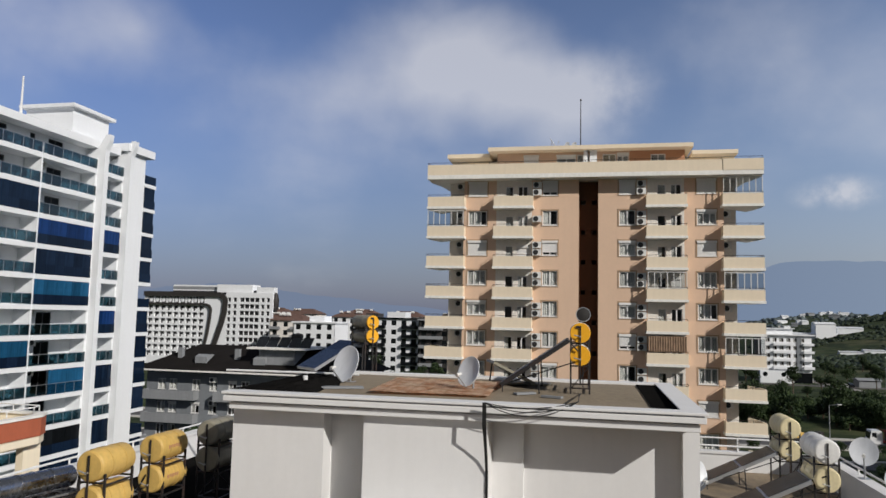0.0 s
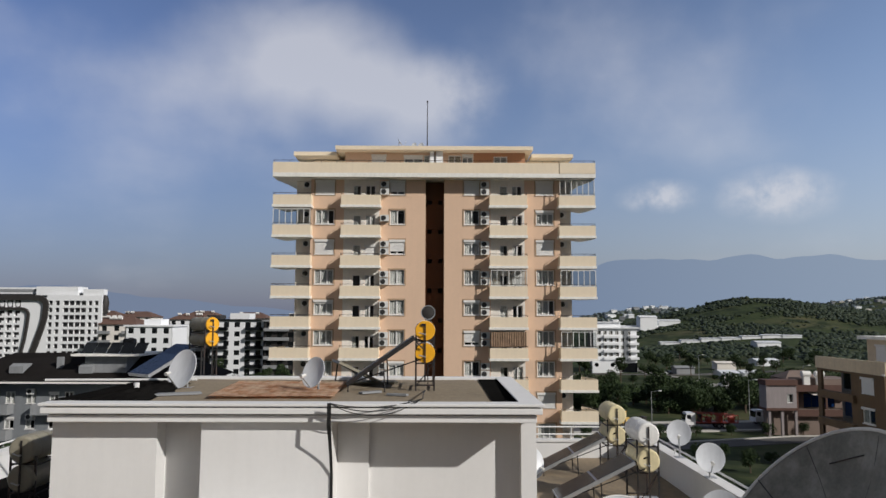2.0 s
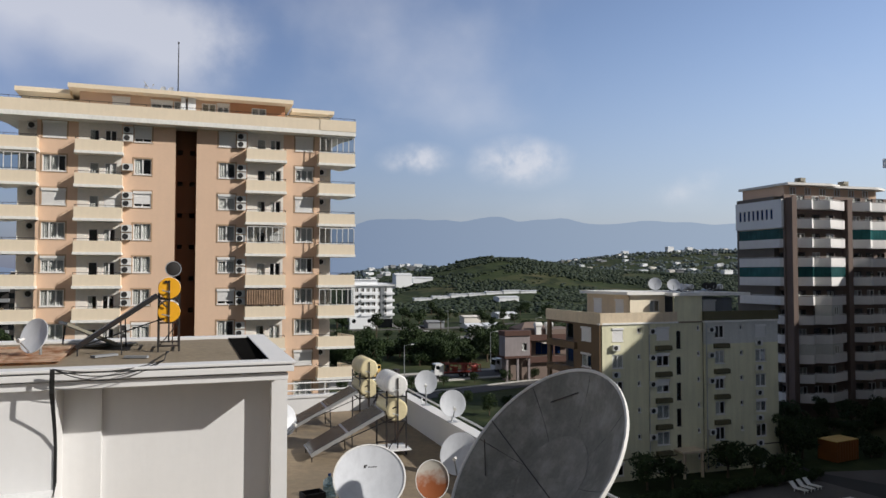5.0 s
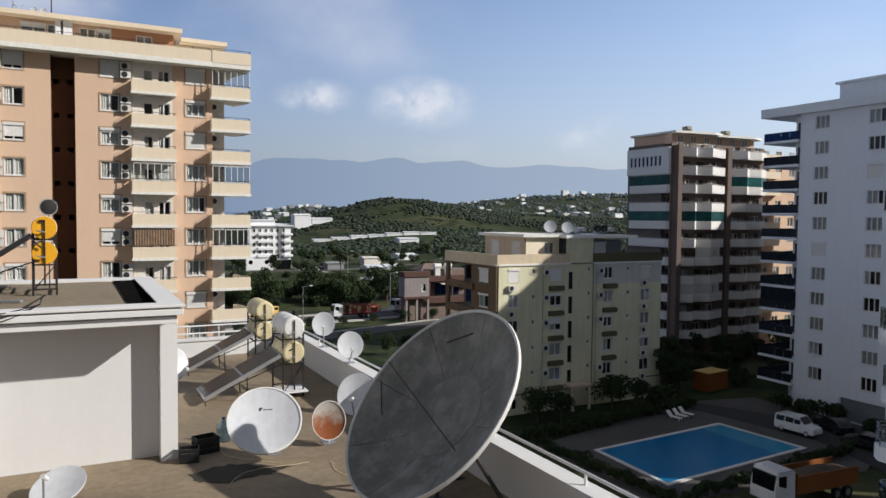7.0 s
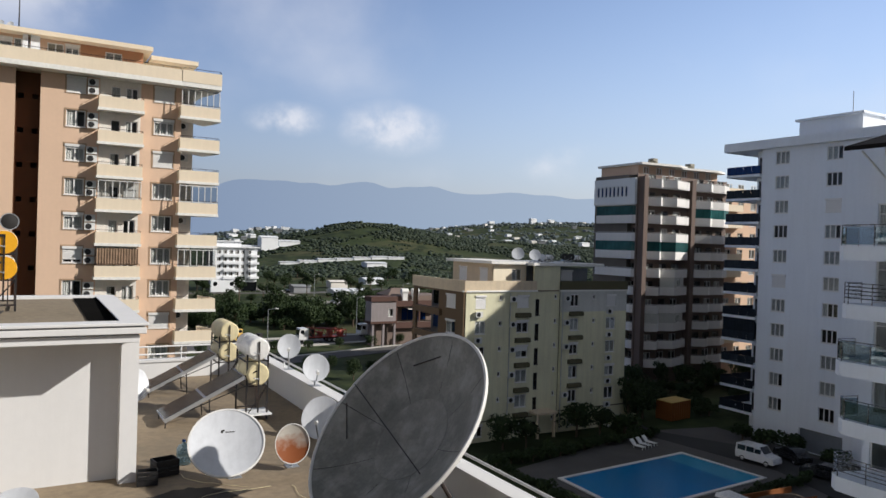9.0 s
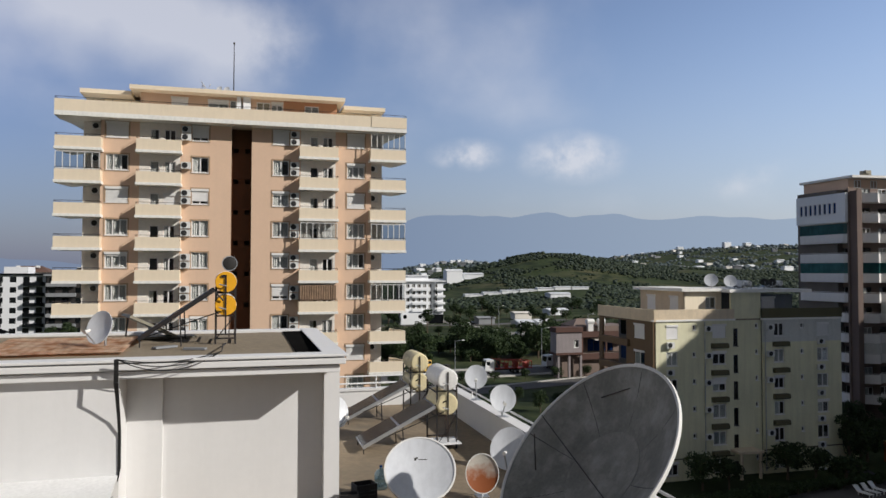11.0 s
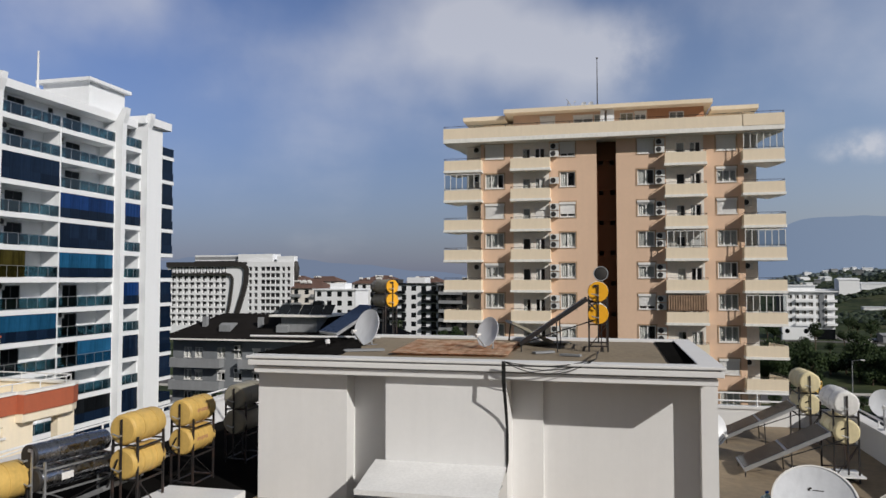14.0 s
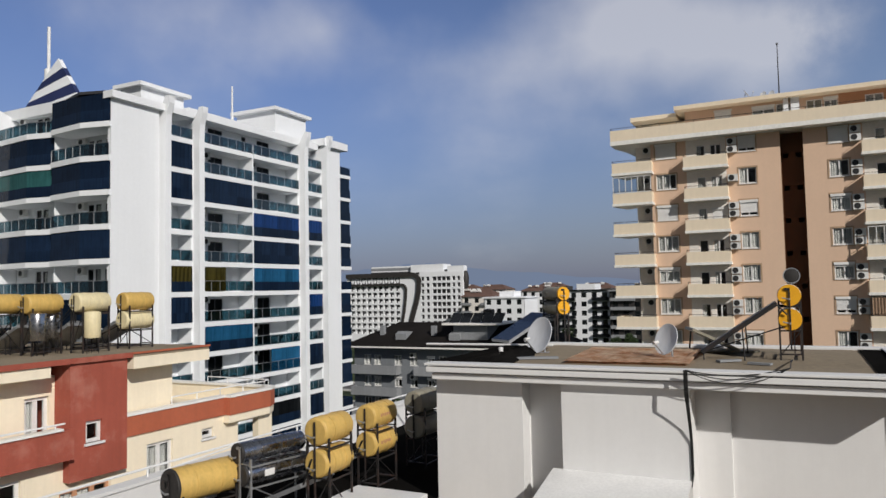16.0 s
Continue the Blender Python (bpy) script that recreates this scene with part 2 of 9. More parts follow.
PINK = surface("mauve_grey_render", (0.3, 0.265, 0.265), 0.85, stain=0.14, streak=0.12, scale=0.5)
PIERBROWN = surface("grey_brown_pier_paint", (0.17, 0.125, 0.105), 0.85, stain=0.12, scale=0.4, bump=0.0)
DIMBROWN = surface("dull_brown_render", (0.2, 0.15, 0.125), 0.85, stain=0.15, scale=0.4, bump=0.0)
# Brown ochre darkened further so the khaki house's side reads as shaded
SIDEBROWN = surface("shade_dark_brown_ochre", (0.15, 0.098, 0.055), 0.85, stain=0.12, streak=0.1, scale=0.4, bump=0.03)
BANDWHITE = surface("dull_white_balcony_paint", (0.81, 0.79, 0.76), 0.8, stain=0.08, grain=0.02, streak=0.07, scale=0.3, bump=0.0)
MAROON = surface("dull_red_brown_paint", (0.1, 0.052, 0.04), 0.8, stain=0.15, scale=0.5)
ROOFCON = surface("weathered_roof_screed", (0.27, 0.21, 0.14), 0.9, stain=0.42, grain=0.16, dirt=(0.09, 0.078, 0.062), dirt_amount=0.45, scale=0.8, bump=0.3)
ROOFTOP = surface("grey_roof_screed", (0.29, 0.24, 0.175), 0.95, spec=0.05, stain=0.2, grain=0.12, dirt=(0.14, 0.12, 0.1), dirt_amount=0.3, scale=1.2, bump=0.3)
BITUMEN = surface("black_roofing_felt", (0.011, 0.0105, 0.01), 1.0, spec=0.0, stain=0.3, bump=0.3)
RUST = surface("rusty_sheet_metal", (0.6, 0.21, 0.07), 0.95, metal=0.0, spec=0.0, stain=0.3, grain=0.25, dirt=(0.98, 0.86, 0.66), dirt_amount=0.95, scale=2.6, bump=0.2)
STEEL = surface("stainless_steel", (0.4, 0.4, 0.41), 0.26, metal=1.0, stain=0.1, bump=0.0)
ZINC = surface("galvanised_steel", (0.5, 0.51, 0.52), 0.45, metal=0.8, stain=0.15, scale=3, bump=0.05)
BLACKSTEEL = surface("black_painted_angle_iron", (0.022, 0.02, 0.02), 0.55, stain=0.3, scale=3, dirt=(0.12, 0.05, 0.025), dirt_amount=0.3, bump=0.1)
WHITEPIPE = surface("white_painted_tube", (0.78, 0.78, 0.77), 0.45, stain=0.1, scale=2, bump=0.02)
YELLOW = surface("amber_enamel", (0.86, 0.42, 0.02), 0.42, stain=0.1, scale=3, bump=0.02)
TANKCREAM = surface("sun_faded_yellow_enamel", (0.68, 0.45, 0.13), 0.5, stain=0.2, streak=0.2, scale=2, dirt=(0.3, 0.2, 0.1), dirt_amount=0.12, bump=0.04)
TANKPALE = surface("pale_cream_enamel", (0.78, 0.68, 0.42), 0.5, stain=0.15, streak=0.15, scale=2, bump=0.04)
TANKWHITE = surface("white_enamel", (0.8, 0.79, 0.76), 0.45, stain=0.12, streak=0.1, scale=2, bump=0.03)
TANKGREY = surface("olive_grey_enamel", (0.28, 0.26, 0.2), 0.5, stain=0.15, streak=0.1, scale=2, bump=0.03)
TANKDARK = surface("dull_dark_end_cap", (0.035, 0.032, 0.03), 0.6, stain=0.2, scale=2)
DISHWHITE = surface("white_dish_paint", (0.66, 0.68, 0.71), 0.4, stain=0.1, grain=0.02, streak=0.12, scale=1.5, dirt=(0.5, 0.49, 0.46), dirt_amount=0.14, bump=0.0)
DISHGREY = surface("weathered_grey_dish_paint", (0.225, 0.222, 0.195), 0.8, stain=0.34, grain=0.12, streak=0.15, scale=2.2, dirt=(0.41, 0.4, 0.365), dirt_amount=0.42, bump=0.08)
DISHHUB = surface("worn_grey_hub_paint", (0.24, 0.235, 0.208), 0.8, stain=0.32, grain=0.12, scale=2.5, dirt=(0.4, 0.39, 0.35), dirt_amount=0.4, bump=0.08)
DISHRIM = surface("pale_rim_paint", (0.68, 0.67, 0.63), 0.6, stain=0.15, scale=2)
def rust_run(name, paint, rust, level):
    """Pale enamel that has rusted through from the bottom up, with a ragged edge."""
    m = surface(name, paint, rough=0.7, stain=0.2, scale=2.2, bump=0.08)
    n, l = m.node_tree.nodes, m.node_tree.links
    bs = n["Principled BSDF"]
    under = bs.inputs["Base Color"].links[0].from_socket
    tc, sp, ns = n.new("ShaderNodeTexCoord"), n.new("ShaderNodeSeparateXYZ"), n.new("ShaderNodeTexNoise")
    l.new(tc.outputs["Object"], sp.inputs[0])
    l.new(tc.outputs["Object"], ns.inputs["Vector"])
    ns.inputs["Scale"].default_value, ns.inputs["Detail"].default_value = 5.0, 6.0
    ad = n.new("ShaderNodeMath")
    ad.operation = "MULTIPLY_ADD"
    l.new(ns.outputs["Fac"], ad.inputs[0])
    ad.inputs[1].default_value = 0.7
    l.new(sp.outputs[2], ad.inputs[2])
    mr = n.new("ShaderNodeMapRange")
    l.new(ad.outputs[0], mr.inputs[0])
    mr.inputs[1].default_value, mr.inputs[2].default_value = level + 0.22, level - 0.12
    mx = n.new("ShaderNodeMix")
    mx.data_type = "RGBA"
    l.new(mr.outputs[0], mx.inputs["Factor"])
    l.new(under, mx.inputs["A"])
    mx.inputs["B"].default_value = (*rust, 1)
    l.new(mx.outputs["Result"], bs.inputs["Base Color"])
    return m


DISHRUST = rust_run("rust_stained_dish", (0.5, 0.47, 0.41), (0.26, 0.075, 0.02), 0.85)
ABSORB = surface("solar_absorber_blue", (0.022, 0.034, 0.062), 0.3, stain=0.2, scale=2, bump=0.0, spec=0.12)
ABSORBOLD = surface("dusty_solar_absorber", (0.014, 0.016, 0.019), 0.22, stain=0.3, scale=2, spec=0.2, dirt=(0.06, 0.057, 0.05), dirt_amount=0.2, bump=0.0)
RUBBER = surface("black_rubber", (0.015, 0.015, 0.015), 0.7, stain=0.1)
CABLE = surface("black_cable_sheath", (0.012, 0.012, 0.012), 0.6)
CRATE = surface("black_plastic_crate", (0.015, 0.015, 0.016), 0.5, scale=4)
BOTTLE = glassy("clear_blue_plastic", (0.6, 0.8, 0.95), 0.1, see=0.8)
FRAME = surface("white_window_frame", (0.76, 0.75, 0.73), 0.5, stain=0.06, scale=2, bump=0.0)
SURROUND = surface("window_surround_tan", (0.42, 0.29, 0.19), 0.8, stain=0.1, scale=1, bump=0.0)
SHUTTER = surface("white_roller_shutter", (0.76, 0.75, 0.73), 0.6, stain=0.06, scale=1, bump=0.0, vary=0.1)
CURTAIN = surface("net_curtain", (0.86, 0.84, 0.8), 0.9, stain=0.12, streak=0.25, scale=3, bump=0.0, vary=0.2)
# Interior walls coloured dark to stand in for unlit rooms behind windows
ROOM = surface("darkened_interior_wall", (0.16, 0.14, 0.12), 0.9)
DARKDOOR = surface("dark_door_leaf", (0.05, 0.05, 0.055), 0.5, stain=0.2, vary=0.3, bump=0.0)
GLASS = glassy("window_glass", (0.9, 0.92, 0.92), 0.0, see=0.88, ior=1.35)
RAILGLASS = glassy("teal_rail_glass", (0.26, 0.46, 0.54), 0.06, see=0.62)
CLEARRAIL = glassy("clear_rail_glass", (0.7, 0.82, 0.86), 0.12, see=0.75)
NAVY = tinted("navy_solar_glazing", (0.009, 0.02, 0.045))
BLUE = tinted("blue_solar_glazing", (0.01, 0.04, 0.15))
SKYBLUE = tinted("light_blue_solar_glazing", (0.015, 0.09, 0.19))
OLIVEGLASS = tinted("olive_curtained_glazing", (0.06, 0.05, 0.012), streaks=0.9)
TEAL = tinted("teal_solar_glazing", (0.03, 0.11, 0.11))
SMOKE = tinted("smoked_grey_glazing", (0.03, 0.038, 0.05))
BLACKGLASS = tinted("black_solar_glazing", (0.01, 0.012, 0.014))
ACWHITE = surface("aircon_casing", (0.7, 0.7, 0.68), 0.5, stain=0.12, scale=3, bump=0.0, vary=0.12)
ACFAN = surface("aircon_grille", (0.03, 0.03, 0.03), 0.5)
DARKOVAL = surface("dark_oval_patch", (0.055, 0.05, 0.043), 0.9, spec=0.15, dirt=(0.1, 0.085, 0.065), dirt_amount=0.3, stain=0.3, grain=0.1, scale=1.5, bump=0.2)
LANE = surface("pale_dusty_lane", (0.3, 0.285, 0.26), 0.9, stain=0.2, grain=0.12, scale=0.3, bump=0.2)
ROADGREY = surface("sun_bleached_asphalt", (0.1, 0.096, 0.092), 0.9, stain=0.2, grain=0.12, scale=0.3, bump=0.2)
ASPHALT = surface("worn_asphalt", (0.042, 0.041, 0.04), 0.9, stain=0.2, grain=0.15, scale=0.3, bump=0.2)
PAVING = surface("concrete_paving", (0.1, 0.094, 0.088), 0.9, stain=0.2, grain=0.12, scale=0.5, bump=0.2)
KERB = surface("pale_concrete_kerb", (0.5, 0.48, 0.44), 0.85, stain=0.15)
POOLTILE = surface("blue_pool_tile", (0.006, 0.25, 0.5), 0.9, spec=0.05, stain=0.16, scale=0.6, bump=0.0)
POOLEDGE = surface("white_pool_coping", (0.7, 0.69, 0.66), 0.6, stain=0.1)
WATER = glassy("pool_water", (0.6, 0.88, 0.97), 0.0, 0.18, see=0.98, ior=1.2)
TILE = surface("dark_weathered_roof_tile", (0.018, 0.016, 0.015), 0.9, spec=0.05, stain=0.25, scale=0.8, bump=0.25)
REDTILE = surface("terracotta_roof_tile", (0.14, 0.08, 0.06), 0.85, stain=0.25, scale=0.4)
BARK = surface("grey_brown_bark", (0.11, 0.08, 0.055), 0.9, stain=0.3, scale=3, bump=0.4)
NAVYPAINT = surface("navy_stripe_paint", (0.02, 0.03, 0.1), 0.6)
ORANGE = surface("orange_truck_paint", (0.26, 0.085, 0.018), 0.6, stain=0.15, dirt=(0.2, 0.1, 0.045), dirt_amount=0.2)
REDPAINT = surface("red_truck_paint", (0.36, 0.055, 0.035), 0.5, stain=0.25, dirt=(0.3, 0.2, 0.15), dirt_amount=0.25)
CARWHITE = surface("white_car_paint", (0.75, 0.75, 0.75), 0.3, stain=0.05, coat=0.5, bump=0.0)
CARDARK = surface("black_car_paint", (0.02, 0.02, 0.022), 0.25, stain=0.05, coat=0.5, bump=0.0)
CARGLASS = surface("dark_car_glass", (0.01, 0.012, 0.014), 0.06, stain=0.0, bump=0.0, spec=0.6)
LEAF = leafy("broadleaf_foliage", (0.013, 0.027, 0.009), (0.04, 0.062, 0.02))
LEAFDARK = leafy("dark_shrub_foliage", (0.014, 0.03, 0.01), (0.045, 0.07, 0.022))
LEAFFAR = leafy("hill_foliage", (0.018, 0.03, 0.017), (0.04, 0.055, 0.03))
# Ridge leaves made paler and bluer: distance haze put into the colour
LEAFRIDGE = leafy("ridge_foliage_hazed", (0.075, 0.098, 0.1), (0.11, 0.135, 0.135))
GREENHOUSE = surface("greenhouse_film", (0.72, 0.74, 0.76), 0.5, stain=0.15, scale=0.1, bump=0.0)

# ---- building blocks ----
def bm_new():
    return bmesh.new()


def box(bm, x0, x1, y0, y1, z0, z1, m=None):
    vs = [Vector((x, y, z)) for z in (z0, z1) for y in (y0, y1) for x in (x0, x1)]
    if m is not None:
        vs = [m @ v for v in vs]
    v = [bm.verts.new(c) for c in vs]
    for f in ((0, 2, 3, 1), (4, 5, 7, 6), (0, 1, 5, 4), (2, 6, 7, 3), (0, 4, 6, 2), (1, 3, 7, 5)):
        bm.faces.new([v[i] for i in f])
    return v


def rod(bm, p, q, r, n=8, r2=None):
    p, q = Vector(p), Vector(q)
    d = (q - p).normalized()
    a = d.orthogonal().normalized()
    b = d.cross(a)
    r2 = r if r2 is None else r2
    lo, hi = [], []
    for i in range(n):
        t = 2 * math.pi * i / n
        o = a * math.cos(t) + b * math.sin(t)
        lo.append(bm.verts.new(p + o * r))
        hi.append(bm.verts.new(q + o * r2))
    for i in range(n):
        j = (i + 1) % n
        bm.faces.new((lo[i], lo[j], hi[j], hi[i]))
    bm.faces.new(lo[::-1])
    bm.faces.new(hi)


def slabpoly(bm, pts, z0, z1):
    """A plate with the outline pts (counter-clockwise seen from above)."""
    lo = [bm.verts.new((x, y, z0)) for x, y in pts]
    hi = [bm.verts.new((x, y, z1)) for x, y in pts]
    k = len(pts)
    for i in range(k):
        j = (i + 1) % k
        bm.faces.new((lo[i], lo[j], hi[j], hi[i]))
    bm.faces.new(lo[::-1])
    bm.faces.new(hi)


def ribbon(bm, pts, thick, z0, z1):
    """An upright wall of that thickness along the open line pts, thickened to its left."""
    out, inn = [], []
    for i, p in enumerate(pts):
        a = Vector(pts[max(i - 1, 0)])
        b = Vector(pts[min(i + 1, len(pts) - 1)])
        d = (b - a).normalized()
        nrm = Vector((-d.y, d.x))
        out.append(Vector(p))
        inn.append(Vector(p) + nrm * thick)
    rows = []
    for line in (out, inn):
        rows.append(([bm.verts.new((v.x, v.y, z0)) for v in line], [bm.verts.new((v.x, v.y, z1)) for v in line]))
    (ol, oh), (il, ih) = rows
    for i in range(len(pts) - 1):
        bm.faces.new((ol[i], ol[i + 1], oh[i + 1], oh[i]))
        bm.faces.new((il[i + 1], il[i], ih[i], ih[i + 1]))
        bm.faces.new((oh[i], oh[i + 1], ih[i + 1], ih[i]))
        bm.faces.new((ol[i + 1], ol[i], il[i], il[i + 1]))
    bm.faces.new((ol[0], oh[0], ih[0], il[0]))
    bm.faces.new((oh[-1], ol[-1], il[-1], ih[-1]))


def extrude_profile(bm, pts, x0, x1, m=None):
    """A bar along x with the section pts, given as (y, z)."""
    a = [Vector((x0, y, z)) for y, z in pts]
    b = [Vector((x1, y, z)) for y, z in pts]
    if m is not None:
        a, b = [m @ v for v in a], [m @ v for v in b]
    a, b = [bm.verts.new(v) for v in a], [bm.verts.new(v) for v in b]
    k = len(pts)
    for i in range(k):
        j = (i + 1) % k
        bm.faces.new((a[i], a[j], b[j], b[i]))
    bm.faces.new(a[::-1])
    bm.faces.new(b)


def lathe(bm, profile, n=32, m=None, squash=1.0):
    """The line profile, (radius, height), turned round z."""
    rings = []
    for r, z in profile:
        if r < 1e-6:
            v = Vector((0, 0, z))
            rings.append([bm.verts.new(m @ v if m is not None else v)])
            continue
        ring = []
        for i in range(n):
            t = 2 * math.pi * i / n
            v = Vector((r * math.cos(t) * squash, r * math.sin(t), z))
            ring.append(bm.verts.new(m @ v if m is not None else v))
        rings.append(ring)
    for a, b in zip(rings, rings[1:]):
        for i in range(n):
            j = (i + 1) % n
            if len(a) == 1 and len(b) == 1:
                continue
            if len(a) == 1:
                bm.faces.new((a[0], b[i], b[j]))
            elif len(b) == 1:
                bm.faces.new((a[i], b[0], a[j]))
            else:
                bm.faces.new((a[i], b[i], b[j], a[j]))


def soften(bm, width, segments=2, angle=30):
    edges = [e for e in bm.edges if len(e.link_faces) == 2 and e.calc_face_angle(0) > radians(angle)]
    bmesh.ops.bevel(bm, geom=edges, offset=width, segments=segments, profile=0.5, affect="EDGES")


def mesh_of(bm, name, mat, smooth=False):
    bmesh.ops.recalc_face_normals(bm, faces=bm.faces)
    me = bpy.data.meshes.new(name)
    bm.to_mesh(me)
    bm.free()
    me.materials.append(mat)
    if smooth:
        me.shade_smooth()
        me.set_sharp_from_angle(angle=radians(35))
    return me


def thing(name, x=0, y=0, z=0, label="", category="", group="", kind="", rz=0):
    ob = new(name)
    ob.empty_display_size = 0.3
    ob.matrix_basis = pose(x, y, z, 0, 0, rz)
    return tagged(ob, label, category, group, kind)


def part(name, bm, mat, parent=None, label="", m=None, smooth=False):
    """Links a bmesh as one mesh object under a thing or a part."""
    ob = new(name, mesh_of(bm, name, mat, smooth))
    ob.parent = parent
    if m is not None:
        ob.matrix_basis = m
    return tagged(ob, label)


def piece(name, mesh, parent, m, label=""):
    """A part on a mesh that alike parts share."""
    ob = new(name, mesh)
    ob.parent = parent
    ob.matrix_basis = m
    return tagged(ob, label)


def solid(name, bm, mat, label, category="", kind="", group="", smooth=False):
    return tagged(part(name, bm, mat, None, smooth=smooth), label, category, group, kind)


MESHES = {}


def shared(key, make, mat, smooth=False):
    if key not in MESHES:
        bm = bm_new()
        make(bm)
        MESHES[key] = mesh_of(bm, str(key[0]), mat, smooth)
    return MESHES[key]


def at(x, y, z, rz=0.0):
    return pose(x, y, z, 0, 0, rz)


# A face of a building lies in the plane y = 0 of its own frame, looks towards -y, with x to its right and z up.
def holed_wall(bm, x0, x1, z0, z1, holes, thick):
    """A wall with openings (hx0, hx1, hz0, hz1) through it."""
    xs = sorted({x0, x1, *[h[0] for h in holes], *[h[1] for h in holes]})
    for a, b in zip(xs, xs[1:]):
        if b - a < 1e-5:
            continue
        mid = (a + b) / 2
        cuts = sorted((h[2], h[3]) for h in holes if h[0] < mid < h[1])
        z = z0
        for lo, hi in cuts:
            if lo > z + 1e-5:
                box(bm, a, b, 0, thick, z, lo)
            z = max(z, hi)
        if z1 > z + 1e-5:
            box(bm, a, b, 0, thick, z, z1)
    for v in [v for v in bm.verts if not v.link_faces]:
        bm.verts.remove(v)


def lattice(bm, bars_x, bars_z, y0, y1):
    """One connected frame of upright and level bars."""
    xs = [v for b in bars_x for v in b]
    zs = [v for b in bars_z for v in b]
    grid = [[[bm.verts.new((x, y, z)) for x in xs] for z in zs] for y in (y0, y1)]

    def filled(i, j):
        return 0 <= i < len(xs) - 1 and 0 <= j < len(zs) - 1 and (i % 2 == 0 or j % 2 == 0)
    for j in range(-1, len(zs)):
        for i in range(-1, len(xs)):
            if filled(i, j):
                g = grid
                bm.faces.new((g[0][j][i], g[0][j][i + 1], g[0][j + 1][i + 1], g[0][j + 1][i]))
                bm.faces.new((g[1][j][i + 1], g[1][j][i], g[1][j + 1][i], g[1][j + 1][i + 1]))
            if filled(i, j) != filled(i + 1, j) and 0 <= j < len(zs) - 1:
                bm.faces.new((grid[0][j][i + 1], grid[1][j][i + 1], grid[1][j + 1][i + 1], grid[0][j + 1][i + 1]))
            if filled(i, j) != filled(i, j + 1) and 0 <= i < len(xs) - 1:
                bm.faces.new((grid[0][j + 1][i], grid[0][j + 1][i + 1], grid[1][j + 1][i + 1], grid[1][j + 1][i]))


def window(parent, m, w, h, panes=2, shutter=0.0, curtain=0.0, surround=None, fmat=FRAME, glass=GLASS, depth=0.12):
    """A window in an opening whose lower left corner is at m: frame with mullions, panes, curtain and a roller shutter let down by a share."""
    def make(bm):
        t = 0.09
        bars_x = [(0, t)] + [(w * i / panes - 0.06, w * i / panes + 0.06) for i in range(1, panes)] + [(w - t, w)]
        bars_z = [(0, t)] + ([(h * 0.74, h * 0.74 + 0.06)] if h > 2.2 else []) + [(h - t, h)]
        lattice(bm, bars_x, bars_z, depth - 0.04, depth + 0.03)

    def ledge(bm):
        box(bm, -0.05, w + 0.05, -0.06, depth - 0.042, -0.06, 0.0)
    fr = piece("window", shared(("window_frame", w, h, panes, fmat.name, depth), make, fmat), parent, m)
    piece("sill", shared(("sill", w, depth, fmat.name), ledge, fmat), fr, at(0, 0, 0))
    for i in range(panes):
        a, b = w * i / panes + 0.05, w * (i + 1) / panes - 0.05

        def pane(bm, a=0.0, b=b - a):
            box(bm, a, b, -0.006, 0.006, 0.05, h - 0.05)
        p = piece("pane", shared(("pane", round(b - a, 3), h, glass.name), pane, glass), fr, at(a, depth, 0))
        p.visible_shadow = False
    if curtain:
        def fold(bm):
            k = max(6, int(w * curtain / 0.09))
            pts = [(w * curtain * i / k, 0.05 * (i % 2)) for i in range(k + 1)]
            ribbon(bm, pts, 0.01, 0.05, h - 0.05)
        piece("curtain", shared(("curtain", w, h, curtain), fold, CURTAIN), fr, at(0.02, depth + 0.045, 0))
    if shutter:
        def slats(bm):
            lo = h * (1 - shutter)
            k = max(2, int(h * shutter / 0.09))
            front = []
            for i in range(k):
                z = lo + (h - lo) * i / k
                z2 = lo + (h - lo) * (i + 1) / k
                front += [(0.03, z), (0.012, z + 0.012), (0.012, z2 - 0.012)]
            extrude_profile(bm, [(0.05, lo)] + front + [(0.03, h), (0.05, h)], 0.02, w - 0.02)

        def housing(bm):
            box(bm, -0.04, w + 0.04, -0.1, depth - 0.05, h - 0.22, h)
        piece("shutter_box", shared(("shutter_box", w, h, depth), housing, SHUTTER), fr, at(0, 0, 0))
        piece("roller_shutter", shared(("shutter", w, h, shutter), slats, SHUTTER), fr, at(0, 0, 0))
    if surround is not None:
        def rim(bm):
            t = 0.13
            for a in ((-t, w + t, -t, -0.002), (-t, w + t, h + 0.002, h + t), (-t, -0.002, 0, h), (w + 0.002, w + t, 0, h)):
                box(bm, a[0], a[1], -0.035, 0.05, a[2], a[3])
        piece("window_surround", shared(("surround", w, h, surround.name), rim, surround), fr, at(0, 0, 0))
    return fr


def aircon(parent, m, casing=ACWHITE):
    """An outdoor unit of an air conditioner on two brackets, its back against the wall at y = 0."""
    def body(bm):
        box(bm, -0.42, 0.42, -0.42, -0.1, 0, 0.6)
        soften(bm, 0.02, 1)
        box(bm, -0.36, -0.33, -0.45, 0, -0.05, 0)
        box(bm, 0.33, 0.36, -0.45, 0, -0.05, 0)

    def fan(bm):
        lathe(bm, [(0, 0.02), (0.06, 0.025), (0.07, 0.005), (0.22, 0.005), (0.235, 0.02), (0.25, 0.02), (0.25, 0)], 14, pose(-0.1, -0.42, 0.3, 90, 0, 0))
    u = piece("aircon_unit", shared(("aircon", casing.name), body, casing), parent, m)
    piece("fan_grille", shared(("fan",), fan, ACFAN), u, at(0, 0, 0))
    return u


